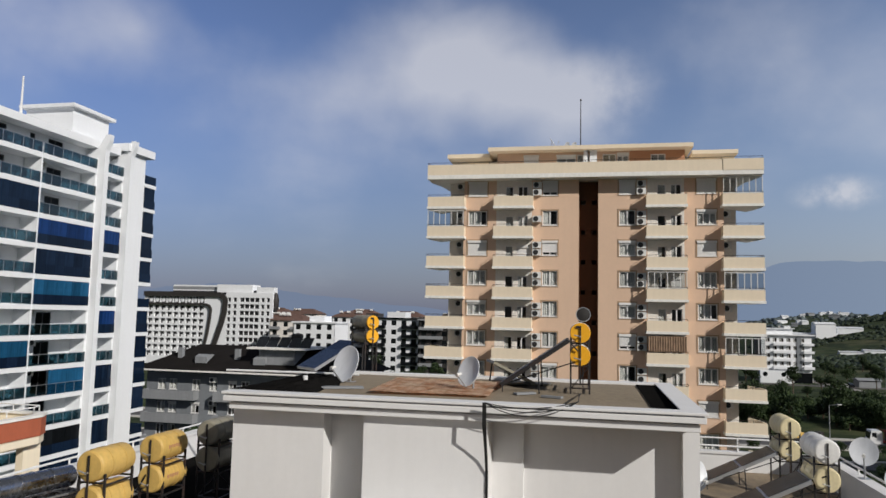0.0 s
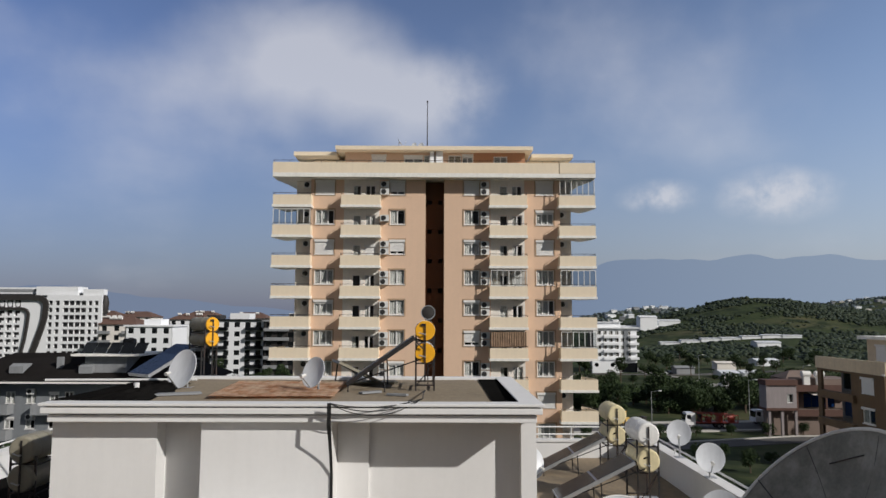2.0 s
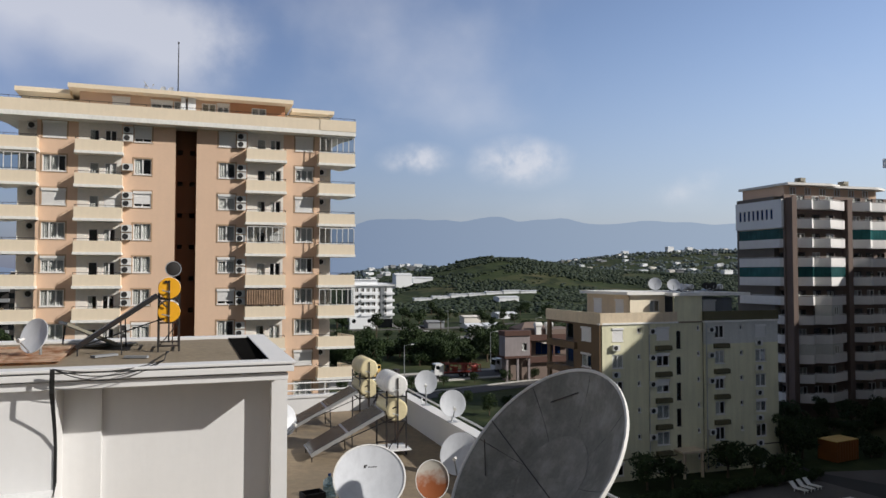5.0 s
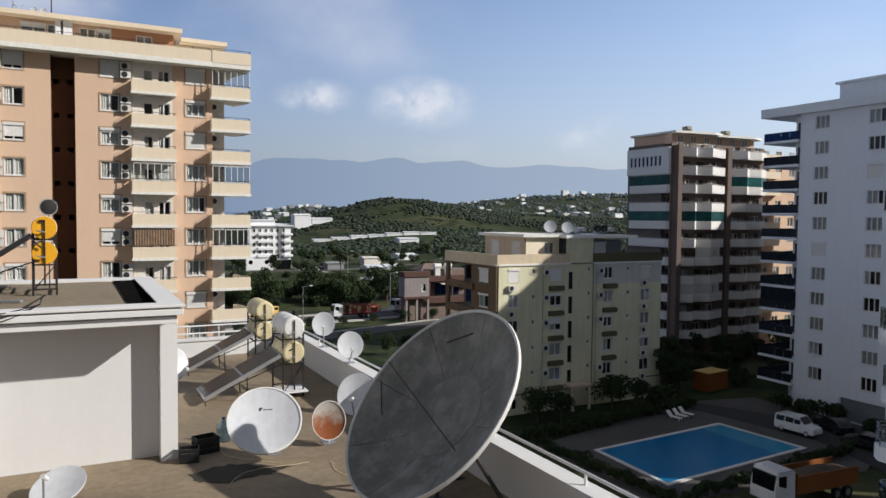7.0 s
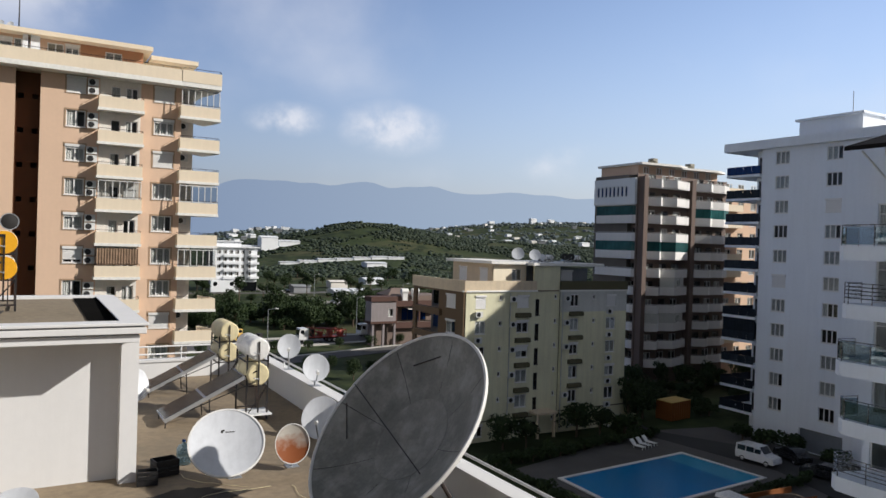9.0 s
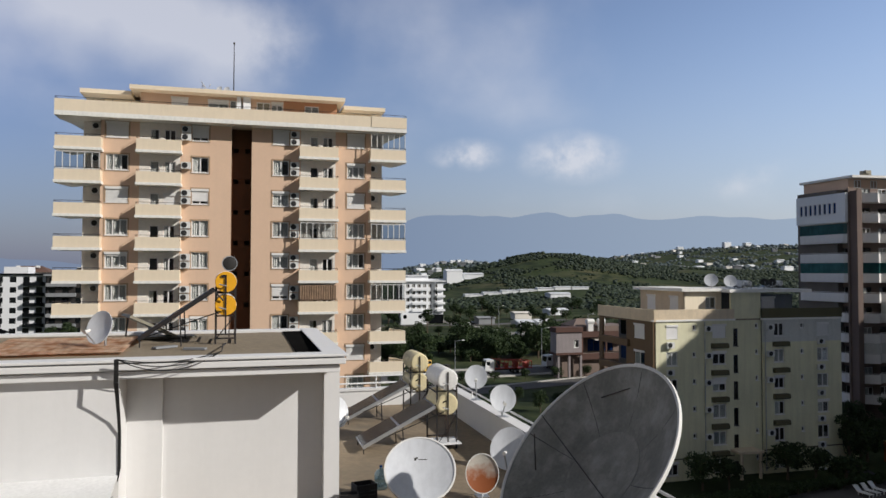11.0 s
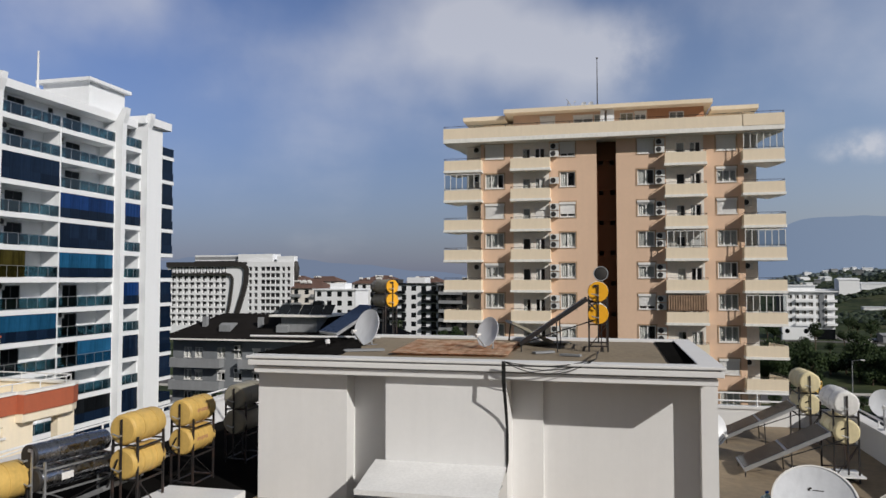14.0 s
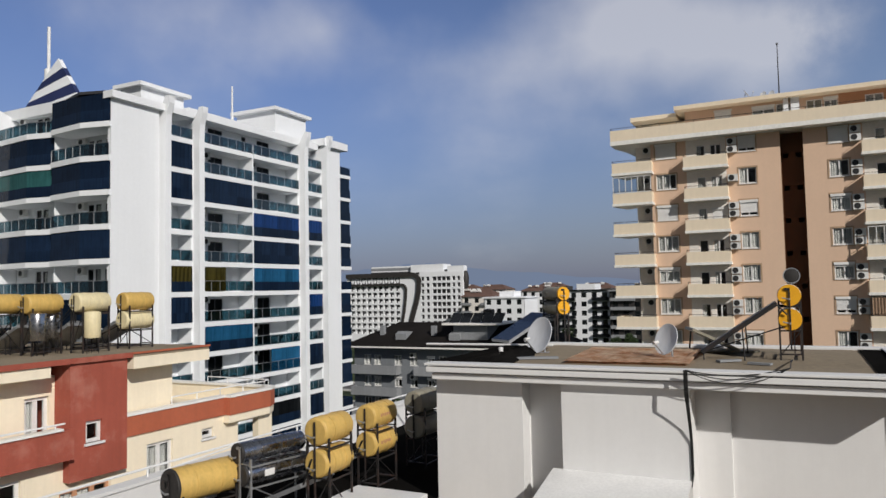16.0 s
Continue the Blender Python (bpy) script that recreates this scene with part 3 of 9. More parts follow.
def rail(bm, pts, z0, z1, gap=1.4, r=0.025, bars=1):
    """A tube railing along the line pts."""
    for a, b in zip(pts, pts[1:]):
        a, b = Vector((*a, 0)), Vector((*b, 0))
        for i in range(bars):
            z = z1 - (z1 - z0) * i / max(bars, 1) * 0.9
            rod(bm, a + Vector((0, 0, z)), b + Vector((0, 0, z)), r, 6)
        k = max(1, round((b - a).length / gap))
        for i in range(k + 1):
            p = a.lerp(b, i / k)
            rod(bm, p + Vector((0, 0, z0)), p + Vector((0, 0, z1)), r * 0.9, 6)

# ---- ground ----
def rise(x, y):
    """Height of the land: flat round the houses, a wooded hill and low ridges beyond the fields."""
    r = math.hypot(x, y)
    b = math.degrees(math.atan2(x, y))
    h = 0.0
    if y > 0 or r > 600:
        s = max(0.0, min(1.0, (r - 330) / 500))
        east = max(0.0, min(1.0, (b - 6) / 12)) * max(0.0, min(1.0, (95 - b) / 25))
        h += 16 * s * s * (3 - 2 * s) * east
        h += 26 * math.exp(-((b - 24.0) / 6.5) ** 2 - ((r - 780) / 190) ** 2)
        h += 9 * math.exp(-((b - 35) / 6) ** 2 - ((r - 900) / 220) ** 2)
        h += 20 * math.exp(-((b - 47) / 11) ** 2 - ((r - 1500) / 320) ** 2)
        h += 24 * math.exp(-((b - 16) / 6) ** 2 - ((r - 1400) / 300) ** 2)
        h += 30 * math.exp(-((b - 33) / 16) ** 2 - ((r - 2300) / 500) ** 2)
        h += 52 * math.exp(-((b - 40) / 13) ** 2 - ((r - 1950) / 380) ** 2)
        h += 4 * noise.noise(Vector((x / 140, y / 140, 3.1))) * s * east
    return h


def ground_material():
    m = bpy.data.materials.new("mixed_ground")
    m.use_nodes = True
    n, l = m.node_tree.nodes, m.node_tree.links
    bs = n["Principled BSDF"]
    bs.inputs["Roughness"].default_value = 0.95
    bs.inputs["Specular IOR Level"].default_value = 0.1
    tc = n.new("ShaderNodeTexCoord")

    def tone(scale, detail, lo, hi, a, b):
        t = n.new("ShaderNodeTexNoise")
        t.inputs["Scale"].default_value, t.inputs["Detail"].default_value, t.inputs["Roughness"].default_value = scale, detail, 0.6
        l.new(tc.outputs["Object"], t.inputs["Vector"])
        r = n.new("ShaderNodeMapRange")
        l.new(t.outputs["Fac"], r.inputs[0])
        r.inputs[1].default_value, r.inputs[2].default_value = lo, hi
        x = n.new("ShaderNodeMix")
        x.data_type = "RGBA"
        l.new(r.outputs[0], x.inputs["Factor"])
        for key, v in (("A", a), ("B", b)):
            if isinstance(v, tuple):
                x.inputs[key].default_value = (*v, 1)
            else:
                l.new(v, x.inputs[key])
        return x.outputs["Result"]
    grass = tone(0.35, 6, 0.35, 0.65, (0.032, 0.048, 0.02), (0.06, 0.075, 0.032))
    earth = tone(0.02, 5, 0.5, 0.66, grass, (0.095, 0.09, 0.048))
    scrub = tone(0.07, 6, 0.48, 0.6, earth, (0.024, 0.034, 0.016))
    l.new(scrub, bs.inputs["Base Color"])
    return m


GROUND = ground_material()
bm = bm_new()
radii = [0.5, 6, 14, 25, 40, 60, 85, 115, 150, 190, 240, 290, 330, 370, 410, 450, 490, 530, 570, 610, 650, 690, 730, 770, 810, 850, 890, 940, 1000, 1080, 1180, 1300, 1420, 1560, 1720, 1900, 2100, 2300, 2550, 2850, 3300, 3900, 4700]
SPOKES = 288
prev = None
for r in radii:
    ring = []
    for i in range(SPOKES):
        t = 2 * math.pi * i / SPOKES
        x, y = r * math.sin(t), r * math.cos(t)
        ring.append(bm.verts.new((x, y, rise(x, y))))
    if prev is None:
        bm.faces.new(ring[::-1])
    else:
        for i in range(SPOKES):
            j = (i + 1) % SPOKES
            bm.faces.new((prev[i], prev[j], ring[j], ring[i]))
    prev = ring
solid("ground", bm, GROUND, "flat green and brown land rising to low hills", "ground", "structure", smooth=True)

# ---- our own roof, on which the camera's house stands ----
ROOF_Z = 17.6
RX0, RX1, RY0, RY1 = -11.9, 6.21, -7.0, 23.3
bm = bm_new()
box(bm, RX0, RX1, RY0, RY1, 0, ROOF_Z - 0.25)
solid("apartment_block_body", bm, WHITE, "white plastered body of the apartment block below its roof", "building", "structure")
bm = bm_new()
nx, ny = 48, 76
grid = [[bm.verts.new((RX0 + (RX1 - RX0) * i / nx, RY0 + (RY1 - RY0) * j / ny, ROOF_Z + 0.005 * noise.noise(Vector((i * 0.6, j * 0.6, 0))))) for i in range(nx + 1)] for j in range(ny + 1)]
for j in range(ny):
    for i in range(nx):
        bm.faces.new((grid[j][i], grid[j][i + 1], grid[j + 1][i + 1], grid[j + 1][i]))
solid("floor", bm, ROOFCON, "sandy stained screed of the flat roof", "roof floor", "structure", smooth=True)

# Irregular dark oval laid on the roof screed
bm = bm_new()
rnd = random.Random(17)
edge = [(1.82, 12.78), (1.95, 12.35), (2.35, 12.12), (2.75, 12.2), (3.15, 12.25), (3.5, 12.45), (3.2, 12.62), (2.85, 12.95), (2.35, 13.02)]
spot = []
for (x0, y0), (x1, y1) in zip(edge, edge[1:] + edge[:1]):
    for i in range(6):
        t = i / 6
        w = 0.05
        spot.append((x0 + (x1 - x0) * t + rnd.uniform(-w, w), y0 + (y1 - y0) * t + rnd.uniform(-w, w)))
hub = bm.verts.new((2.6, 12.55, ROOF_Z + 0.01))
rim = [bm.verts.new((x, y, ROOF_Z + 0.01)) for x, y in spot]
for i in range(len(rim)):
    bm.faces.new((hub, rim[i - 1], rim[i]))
solid("damp_patch", bm, DARKOVAL, "dark damp stain on the roof screed", "roof floor", "structure")


def parapet(name, x0, x1, y0, y1, h, lab):
    bm = bm_new()
    box(bm, x0, x1, y0, y1, ROOF_Z - 0.3, ROOF_Z + h)
    soften(bm, 0.015, 1)
    ob = solid(name, bm, WHITE, lab, "parapet", "structure")
    bm = bm_new()
    box(bm, x0 - 0.04, x1 + 0.04, y0 - 0.04, y1 + 0.04, ROOF_Z + h, ROOF_Z + h + 0.07)
    soften(bm, 0.015, 1)
    part("coping", bm, WHITE, ob, "white painted coping")
    return ob


parapet("wall_east", RX1, RX1 + 0.25, RY0, RY1, 0.68, "low white plastered parapet along the roof edge")
parapet("wall_west", RX0 - 0.25, RX0, RY0, RY1, 0.68, "low white plastered parapet along the roof edge")
parapet("wall_north", RX0, RX1, RY1 + 0.002, RY1 + 0.25, 0.5, "low white parapet at the far roof edge")
for nm, x in (("roof_railing", RX1 + 0.16), ("roof_railing", RX0 - 0.16)):
    th = thing(nm, x, 0, ROOF_Z, "white tubular railing on the outside of the parapet", "railing", "roof railings")
    for y0 in np.arange(RY0 + 0.5, RY1 - 1, 2.4):
        bm = bm_new()
        rod(bm, (0, y0, 0.74), (0, y0, 0.92), 0.022, 8)
        part("post", bm, WHITEPIPE, th, smooth=True)
    bm = bm_new()
    rod(bm, (0, RY0, 0.92), (0, RY1, 0.92), 0.026, 8)
    part("top_rail", bm, WHITEPIPE, th, smooth=True)

north = thing("roof_railing", 0, RY1 + 0.12, ROOF_Z, "white tubular railing along the far parapet", "railing", "roof railings")
for z in (0.95, 0.72):
    bm = bm_new()
    rod(bm, (RX0, 0, z), (RX1, 0, z), 0.025, 8)
    part("rail", bm, WHITEPIPE, north, smooth=True)
for x in np.arange(RX0 + 0.6, RX1, 1.55):
    bm = bm_new()
    rod(bm, (x, 0, 0.56), (x, 0, 0.96), 0.022, 8)
    part("post", bm, WHITEPIPE, north, smooth=True)

# stair house that fills the middle of the view
BX0, BX1, BY0 = -7.1, 1.83, 12.9
BZ = 20.5
stair = thing("stair_house", -2.6, 13, ROOF_Z, "white plastered roof-top stair house with a stepped cornice", "stair house")
O = Matrix.Translation((2.6, -13, -ROOF_Z))
WALLTOP = 20.16


def stair_wall(name, x0, x1, y0, y1, z0=ROOF_Z - 0.05, z1=WALLTOP, bev=0.012):
    bm = bm_new()
    box(bm, x0, x1, y0, y1, z0, z1)
    soften(bm, bev, 1)
    return part(name, bm, WHITE, stair, m=O)


BY1 = 18.9
stair_wall("wall", -7.06, -5.16, 13.38, 18.6)
stair_wall("wall", -5.162, -4.3, 13.82, 18.55)
stair_wall("wall", -4.302, -1.96, 13.2, 18.6)
stair_wall("wall", -1.962, -1.36, 13.95, 18.55)
stair_wall("wall", -1.362, 1.5, 14.06, 18.6)
stair_wall("wall", 1.502, 1.79, 13.72, 18.65)
# roof screed with a slight fall towards the front, and the stepped cornice round it
def screed(y):
    return 20.36 + 0.085 * (y - 13.2) / 5.4


bm = bm_new()
lo = [bm.verts.new((x, y, WALLTOP + 0.002)) for x, y in ((-6.7, 13.3), (1.42, 13.3), (1.42, 18.5), (-6.7, 18.5))]
nx, ny = 40, 26
top = [[bm.verts.new((-6.7 + 8.12 * i / nx, 13.3 + 5.2 * j / ny, screed(13.3 + 5.2 * j / ny) + 0.012 * noise.noise(Vector((i * 0.35, j * 0.5, 4.0))))) for i in range(nx + 1)] for j in range(ny + 1)]
for j in range(ny):
    for i in range(nx):
        bm.faces.new((top[j][i], top[j][i + 1], top[j + 1][i + 1], top[j + 1][i]))
bm.faces.new(lo[::-1])
part("roof_slab", bm, ROOFTOP, stair, "dusty grey screed behind the cornice", m=O, smooth=True)
P = [(0.0, 20.16), (0.0, 20.285), (0.1, 20.29), (0.1, 20.31), (-0.09, 20.315), (-0.09, 20.42), (-0.02, 20.425), (-0.02, 20.445), (-0.12, 20.45), (-0.12, 20.5), (0.3, 20.5), (0.3, 20.16)]
bm = bm_new()
rings = []
for a, z in P:
    x0, x1, y0, y1 = BX0 + 0.12 + a, BX1 - 0.12 - a, BY0 + 0.12 + a, BY1 - 0.12 - a
    rings.append([bm.verts.new((x, y, z)) for x, y in ((x0, y0), (x1, y0), (x1, y1), (x0, y1))])
for i in range(len(P)):
    r0, r1 = rings[i], rings[(i + 1) % len(P)]
    for k in range(4):
        bm.faces.new((r0[k], r0[(k + 1) % 4], r1[(k + 1) % 4], r1[k]))
bmesh.ops.recalc_face_normals(bm, faces=bm.faces)
soften(bm, 0.008, 1)
part("cornice", bm, WHITE, stair, "white stepped cornice with a dark joint line", m=O)
bm = bm_new()
felt = [(-6.68, 13.36), (-5.75, 13.36), (-5.7, 14.3), (-5.8, 15.0), (-5.7, 15.7), (-5.9, 16.3), (-6.1, 17.2), (-6.68, 17.6)]
vs = [bm.verts.new((x, y, screed(y) + 0.022)) for x, y in felt]
bm.faces.new(vs)
vs2 = [bm.verts.new((x, y, screed(y) + 0.0)) for x, y in felt]
for i in range(len(felt)):
    j = (i + 1) % len(felt)
    bm.faces.new((vs[j], vs[i], vs2[i], vs2[j]))
part("roofing_felt", bm, BITUMEN, stair, "black bitumen sheet on the roof", m=O)
bm = bm_new()
nx, ny = 26, 30
heap_rows = []
for j in range(ny + 1):
    y = 13.5 + 3.9 * j / ny
    row = []
    for i in range(nx + 1):
        x = -6.62 + (0.9 - 0.2 * j / ny) * i / nx
        edge_f = min(1.0, 4 * i / nx, 4 * (nx - i) / nx, 4 * j / ny, 4 * (ny - j) / ny)
        row.append(bm.verts.new((x, y, screed(y) + 0.02 + edge_f * (0.12 + 0.1 * noise.noise(Vector((x * 2.2, y * 1.6, 1.0))) + 0.07 * noise.noise(Vector((x * 7, y * 6, 5.0)))))))
    heap_rows.append(row)
for a, b in zip(heap_rows, heap_rows[1:]):
    for i in range(nx):
        bm.faces.new((a[i], a[i + 1], b[i + 1], b[i]))
part("roofing_felt", bm, BITUMEN, stair, "crumpled heap of loose black felt", m=O)
bm = bm_new()
slabpoly(bm, [(-7.085, 13.3), (-6.66, 13.36), (-6.66, 18.6), (-7.085, 18.6)], 20.495, 20.512)
part("roofing_felt", bm, BITUMEN, stair, m=O)
bm = bm_new()
vs = [bm.verts.new(v) for v in ((-6.672, 13.36, 20.3), (-6.672, 18.5, 20.3), (-6.676, 18.5, 20.505), (-6.676, 13.36, 20.505))]
bm.faces.new(vs)
part("felt_upturn", bm, BITUMEN, stair, m=O)
# Black strip inside the parapet, drawing its cast shadow together with felt
bm = bm_new()
vs = [bm.verts.new((x, y, screed(y) + 0.02)) for x, y in ((1.02, 13.4), (1.4, 13.4), (1.4, 18.45), (0.95, 18.45))]
bm.faces.new(vs)
vs = [bm.verts.new(v) for v in ((1.405, 13.4, 20.49), (1.405, 18.45, 20.49), (1.402, 18.45, 20.3), (1.402, 13.4, 20.3))]
bm.faces.new(vs)
part("felt_upturn", bm, BITUMEN, stair, "black felt strip turned up against the parapet", m=O)
bm = bm_new()
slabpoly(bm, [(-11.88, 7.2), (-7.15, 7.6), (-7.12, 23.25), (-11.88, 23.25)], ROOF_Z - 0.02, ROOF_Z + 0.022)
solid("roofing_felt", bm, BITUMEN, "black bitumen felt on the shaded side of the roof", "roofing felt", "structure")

# house on whose roof the camera stands, behind the view
bm = bm_new()
box(bm, -7.0, 1.7, -6.5, 1.0, ROOF_Z - 0.1, 20.4)
soften(bm, 0.02, 1)
solid("wall_south", bm, WHITE, "white plastered stair house under the camera", "wall", "structure")

# ---- peach and cream apartment tower ----
tower = thing("apartment_tower", -0.5, 69.4, 0, "twelve-storey peach apartment tower with cream balconies", "apartment building")
FL = 2.913
TOPS = [33.7 - FL * k for k in range(12)]
W_COLS = [(-12.05, -10.2, 3), (-4.8, -3.35, 2), (2.4, 3.9, 2), (9.4, 11.1, 3)]
TX = 0.5


def tower_building():
    rnd = random.Random(4)
    f = at(0, 0, 0)
    holes = []
    for z in TOPS:
        sill = z + 0.17
        for a, b, n in W_COLS:
            holes.append((a + TX, b + TX, sill, sill + 1.42))
        for a, b in ((-9.3, -5.8), (4.95, 8.3)):
            holes.append((a + TX + 0.9, a + TX + 1.7, z - 0.98, z + 1.1))
            holes.append((a + TX + 2.1, a + TX + 3.1, z - 0.98, z + 1.1))
    bm = bm_new()
    holed_wall(bm, -12.5 + TX, -1.34 + TX, 0, 35.35, [h for h in holes if h[1] < 0], 0.25)
    part("wall", bm, OCHRE, tower)
    bm = bm_new()
    holed_wall(bm, 0.47 + TX, 11.75 + TX, 0, 35.35, [h for h in holes if h[0] > 0], 0.25)
    part("wall", bm, OCHRE, tower)
    # dark stair recess with its small square openings
    bm = bm_new()
    rec = []
    for z in TOPS:
        for cx in (-0.95, 0.1):
            rec.append((cx + TX - 0.22, cx + TX + 0.22, z - 0.6, z - 0.15))
    holed_wall(bm, -1.34 + TX, 0.47 + TX, 0, 35.35, rec, 0.2)
    part("stair_recess", bm, BROWN, tower, "dark brown stair recess with small square openings", m=at(0, 1.3, 0))
    bm = bm_new()
    box(bm, -1.36 + TX, -1.34 + TX, 0.252, 1.3, 0, 35.35)
    box(bm, 0.47 + TX, 0.49 + TX, 0.252, 1.3, 0, 35.35)
    part("recess_side", bm, BROWN, tower)
    # body behind the face, recessed at the corners
    bm = bm_new()
    box(bm, -14.1 + TX, -12.5 + TX, 1.1, 15, 0, 35.35)
    part("wall", bm, PALE, tower)
    bm = bm_new()
    box(bm, 11.75 + TX, 13.0 + TX, 1.1, 15, 0, 35.35)
    part("wall", bm, PALE, tower)
    bm = bm_new()
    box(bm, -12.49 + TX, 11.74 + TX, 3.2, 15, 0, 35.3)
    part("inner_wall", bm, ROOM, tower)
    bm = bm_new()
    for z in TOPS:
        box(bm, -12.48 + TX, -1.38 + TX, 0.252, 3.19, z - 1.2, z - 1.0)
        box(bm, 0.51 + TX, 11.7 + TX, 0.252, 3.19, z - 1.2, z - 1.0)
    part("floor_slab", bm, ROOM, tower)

    # windows: what each storey shows, from the top down
    rows = ["ssss", "owoh", "sshs", "oooo", "hoho", "ooso", "ohoo", "ooos", "sooo", "ooho", "oooo", "ooso"]
    for k, z in enumerate(TOPS):
        for (a, b, n), st in zip(W_COLS, rows[k]):
            window(tower, at(a + TX, 0, z + 0.17), round(b - a, 3), 1.42, n, {"s": 1.0 if rnd.random() < 0.7 else 0.8, "h": 0.28, "o": 0, "w": 0}[st], {"s": 0, "h": 0.98, "o": rnd.choice((0.6, 0.98, 0.98)), "w": 0.5}[st], SURROUND)

    # balconies: parapet, slab, railing, doors behind
    def balcony(x0, x1, z, proj, left_side, right_side):
        w = x1 - x0
        if left_side:
            line = [(0.6, proj + 2.6), (0.25, proj + 1.2), (0, proj * 0.6), (0, 0), (w, 0), (w, proj)]
        elif right_side:
            line = [(0, proj), (0, 0), (w, 0), (w, proj * 0.6), (w - 0.25, proj + 1.2), (w - 0.8, proj + 2.6)]
        else:
            line = [(0, proj), (0, 0), (w, 0), (w, proj)]

        def wallp(bm):
            ribbon(bm, line, 0.12, -0.98, -0.02)

        def slab(bm):
            lip = 0.06
            wide = [(min(max(x, -lip if x < w / 2 else x), w + lip) + (lip if x >= w - 0.01 else (-lip if x <= 0.01 else 0)), y - (lip if y < 0.01 else 0)) for x, y in line]
            slabpoly(bm, wide, -1.22, -0.985)

        def bars(bm):
            rail(bm, [(x * 0.98 + 0.03, y + 0.05) for x, y in line], -0.02, 0.16, 1.2, 0.02)
        key = (round(w, 2), left_side, right_side)
        bal = piece("balcony", shared(("balcony_wall", *key), wallp, CREAM), tower, at(x0 + TX, -proj, z), "cream balcony with a white edge")
        piece("balcony_slab", shared(("balcony_slab", *key), slab, TRIM), bal, at(0, 0, 0))
        piece("railing", shared(("balcony_rail", *key), bars, BLACKSTEEL), bal, at(0, 0, 0))
        return bal

    def glazing(x0, x1, z, proj, mat_frame=FRAME):
        w = x1 - x0

        def fr(bm):
            k = 6
            for i in range(k + 1):
                x = w * i / k
                box(bm, x - 0.03, x + 0.03, 0, 0.06, 0.0, 1.52)
            box(bm, 0, w, 0, 0.06, 1.46, 1.52)
            box(bm, 0, w, 0, 0.06, 0.0, 0.05)

        def pn(bm):
            box(bm, 0, w, 0.025, 0.035, 0.05, 1.46)
        g = piece("balcony_glazing", shared(("glazing", round(w, 2)), fr, mat_frame), tower, at(x0 + TX, -proj + 0.05, z + 0.02), "glazed-in balcony front")
        p = piece("pane", shared(("glazing_pane", round(w, 2)), pn, GLASS), g, at(0, 0, 0))
        p.visible_shadow = False

    for k, z in enumerate(TOPS):
        balcony(-15.95, -12.3, z, 1.1, True, False)
        balcony(11.5, 14.97, z, 1.1, False, True)
        balcony(-9.42, -5.67, z, 1.1, False, False)
        balcony(4.82, 8.43, z, 1.1, False, False)
        if k in (1,):
            glazing(-15.9, -12.4, z, 1.1)
        if k in (0, 3, 5, 9):
            glazing(11.6, 14.9, z, 1.1)
        if k in (3,):
            glazing(4.95, 8.35, z, 1.1)
        for a, b in ((-9.3, -5.8), (4.95, 8.3)):
            # white painted niche behind the balcony with a door and a window
            bm = bm_new()
            holed_wall(bm, a + TX + 0.02, b + TX - 0.02, z - 0.97, z + 1.68, [(a + TX + 0.9, a + TX + 1.7, z - 0.98, z + 1.1), (a + TX + 2.1, a + TX + 3.1, z - 0.98, z + 1.1)], 0.012)
            part("balcony_back", bm, PALE, tower, m=at(0, -0.013, 0))
            window(tower, at(a + TX + 0.9, 0, z - 0.97), 0.8, 2.07, 1, 0, rnd.choice((0, 0.5, 0.9)))
            window(tower, at(a + TX + 2.1, 0, z - 0.97), 1.0, 2.07, 2, 0.5 if (k * 7 + int(a)) % 5 == 0 else 0, rnd.choice((0, 0.5, 0.9)))
        # drawn fabric blind on two of the balconies
        if (k == 5):
            def blind(bm):
                pts = [(0.11 * i, 0.05 * (i % 2)) for i in range(31)]
                ribbon(bm, pts, 0.01, 0, 1.45)
            piece("striped_blind", shared(("blind",), blind, BLINDBROWN), tower, at(4.97 + TX, -0.98, z + 0.05), "drawn brown curtain on a balcony")
        for cx, cnt in ((-5.3, 1 if k in (1,) else 2), (4.42, 2)):
            for i in range(cnt):
                aircon(tower, at(cx + TX, 0, z + 0.85 - 0.72 * i - (0.4 if cnt == 1 else 0)))
        aircon(tower, at(-12.95 + TX, 1.1, z + 0.95))
        if k in (1, 2, 4, 7):
            aircon(tower, at(12.1 + TX, 1.1, z + 0.95))

    # roof terrace band, penthouse and its flat roofs
    bm = bm_new()
    ribbon(bm, [(-15.3 + TX, 3.0), (-15.95 + TX, 0.5), (-15.95 + TX, -1.4), (11.5 + TX, -1.4)], 0.15, 35.75, 36.78)
    part("terrace_parapet", bm, CREAM, tower)
    bm = bm_new()
    ribbon(bm, [(11.52 + TX, 0.5), (11.52 + TX, -1.45), (14.97 + TX, -1.45), (14.97 + TX, 0.5), (14.2 + TX, 3.0)], 0.15, 35.75, 36.8)
    part("terrace_parapet", bm, CREAM, tower)
    bm = bm_new()
    slabpoly(bm, [(-15.95 + TX, -1.42), (14.97 + TX, -1.42), (14.97 + TX, 0.5), (14.2 + TX, 3.0), (13 + TX, 15.2), (-14 + TX, 15.2), (-15.3 + TX, 3.0), (-15.95 + TX, 0.5)], 35.352, 35.75)
    part("terrace_slab", bm, TRIM, tower, "white roof terrace edge")
    bm = bm_new()
    rail(bm, [(-15.9 + TX, 0.4), (-15.9 + TX, -1.33), (11.4 + TX, -1.33)], 36.78, 36.98, 1.5, 0.02)
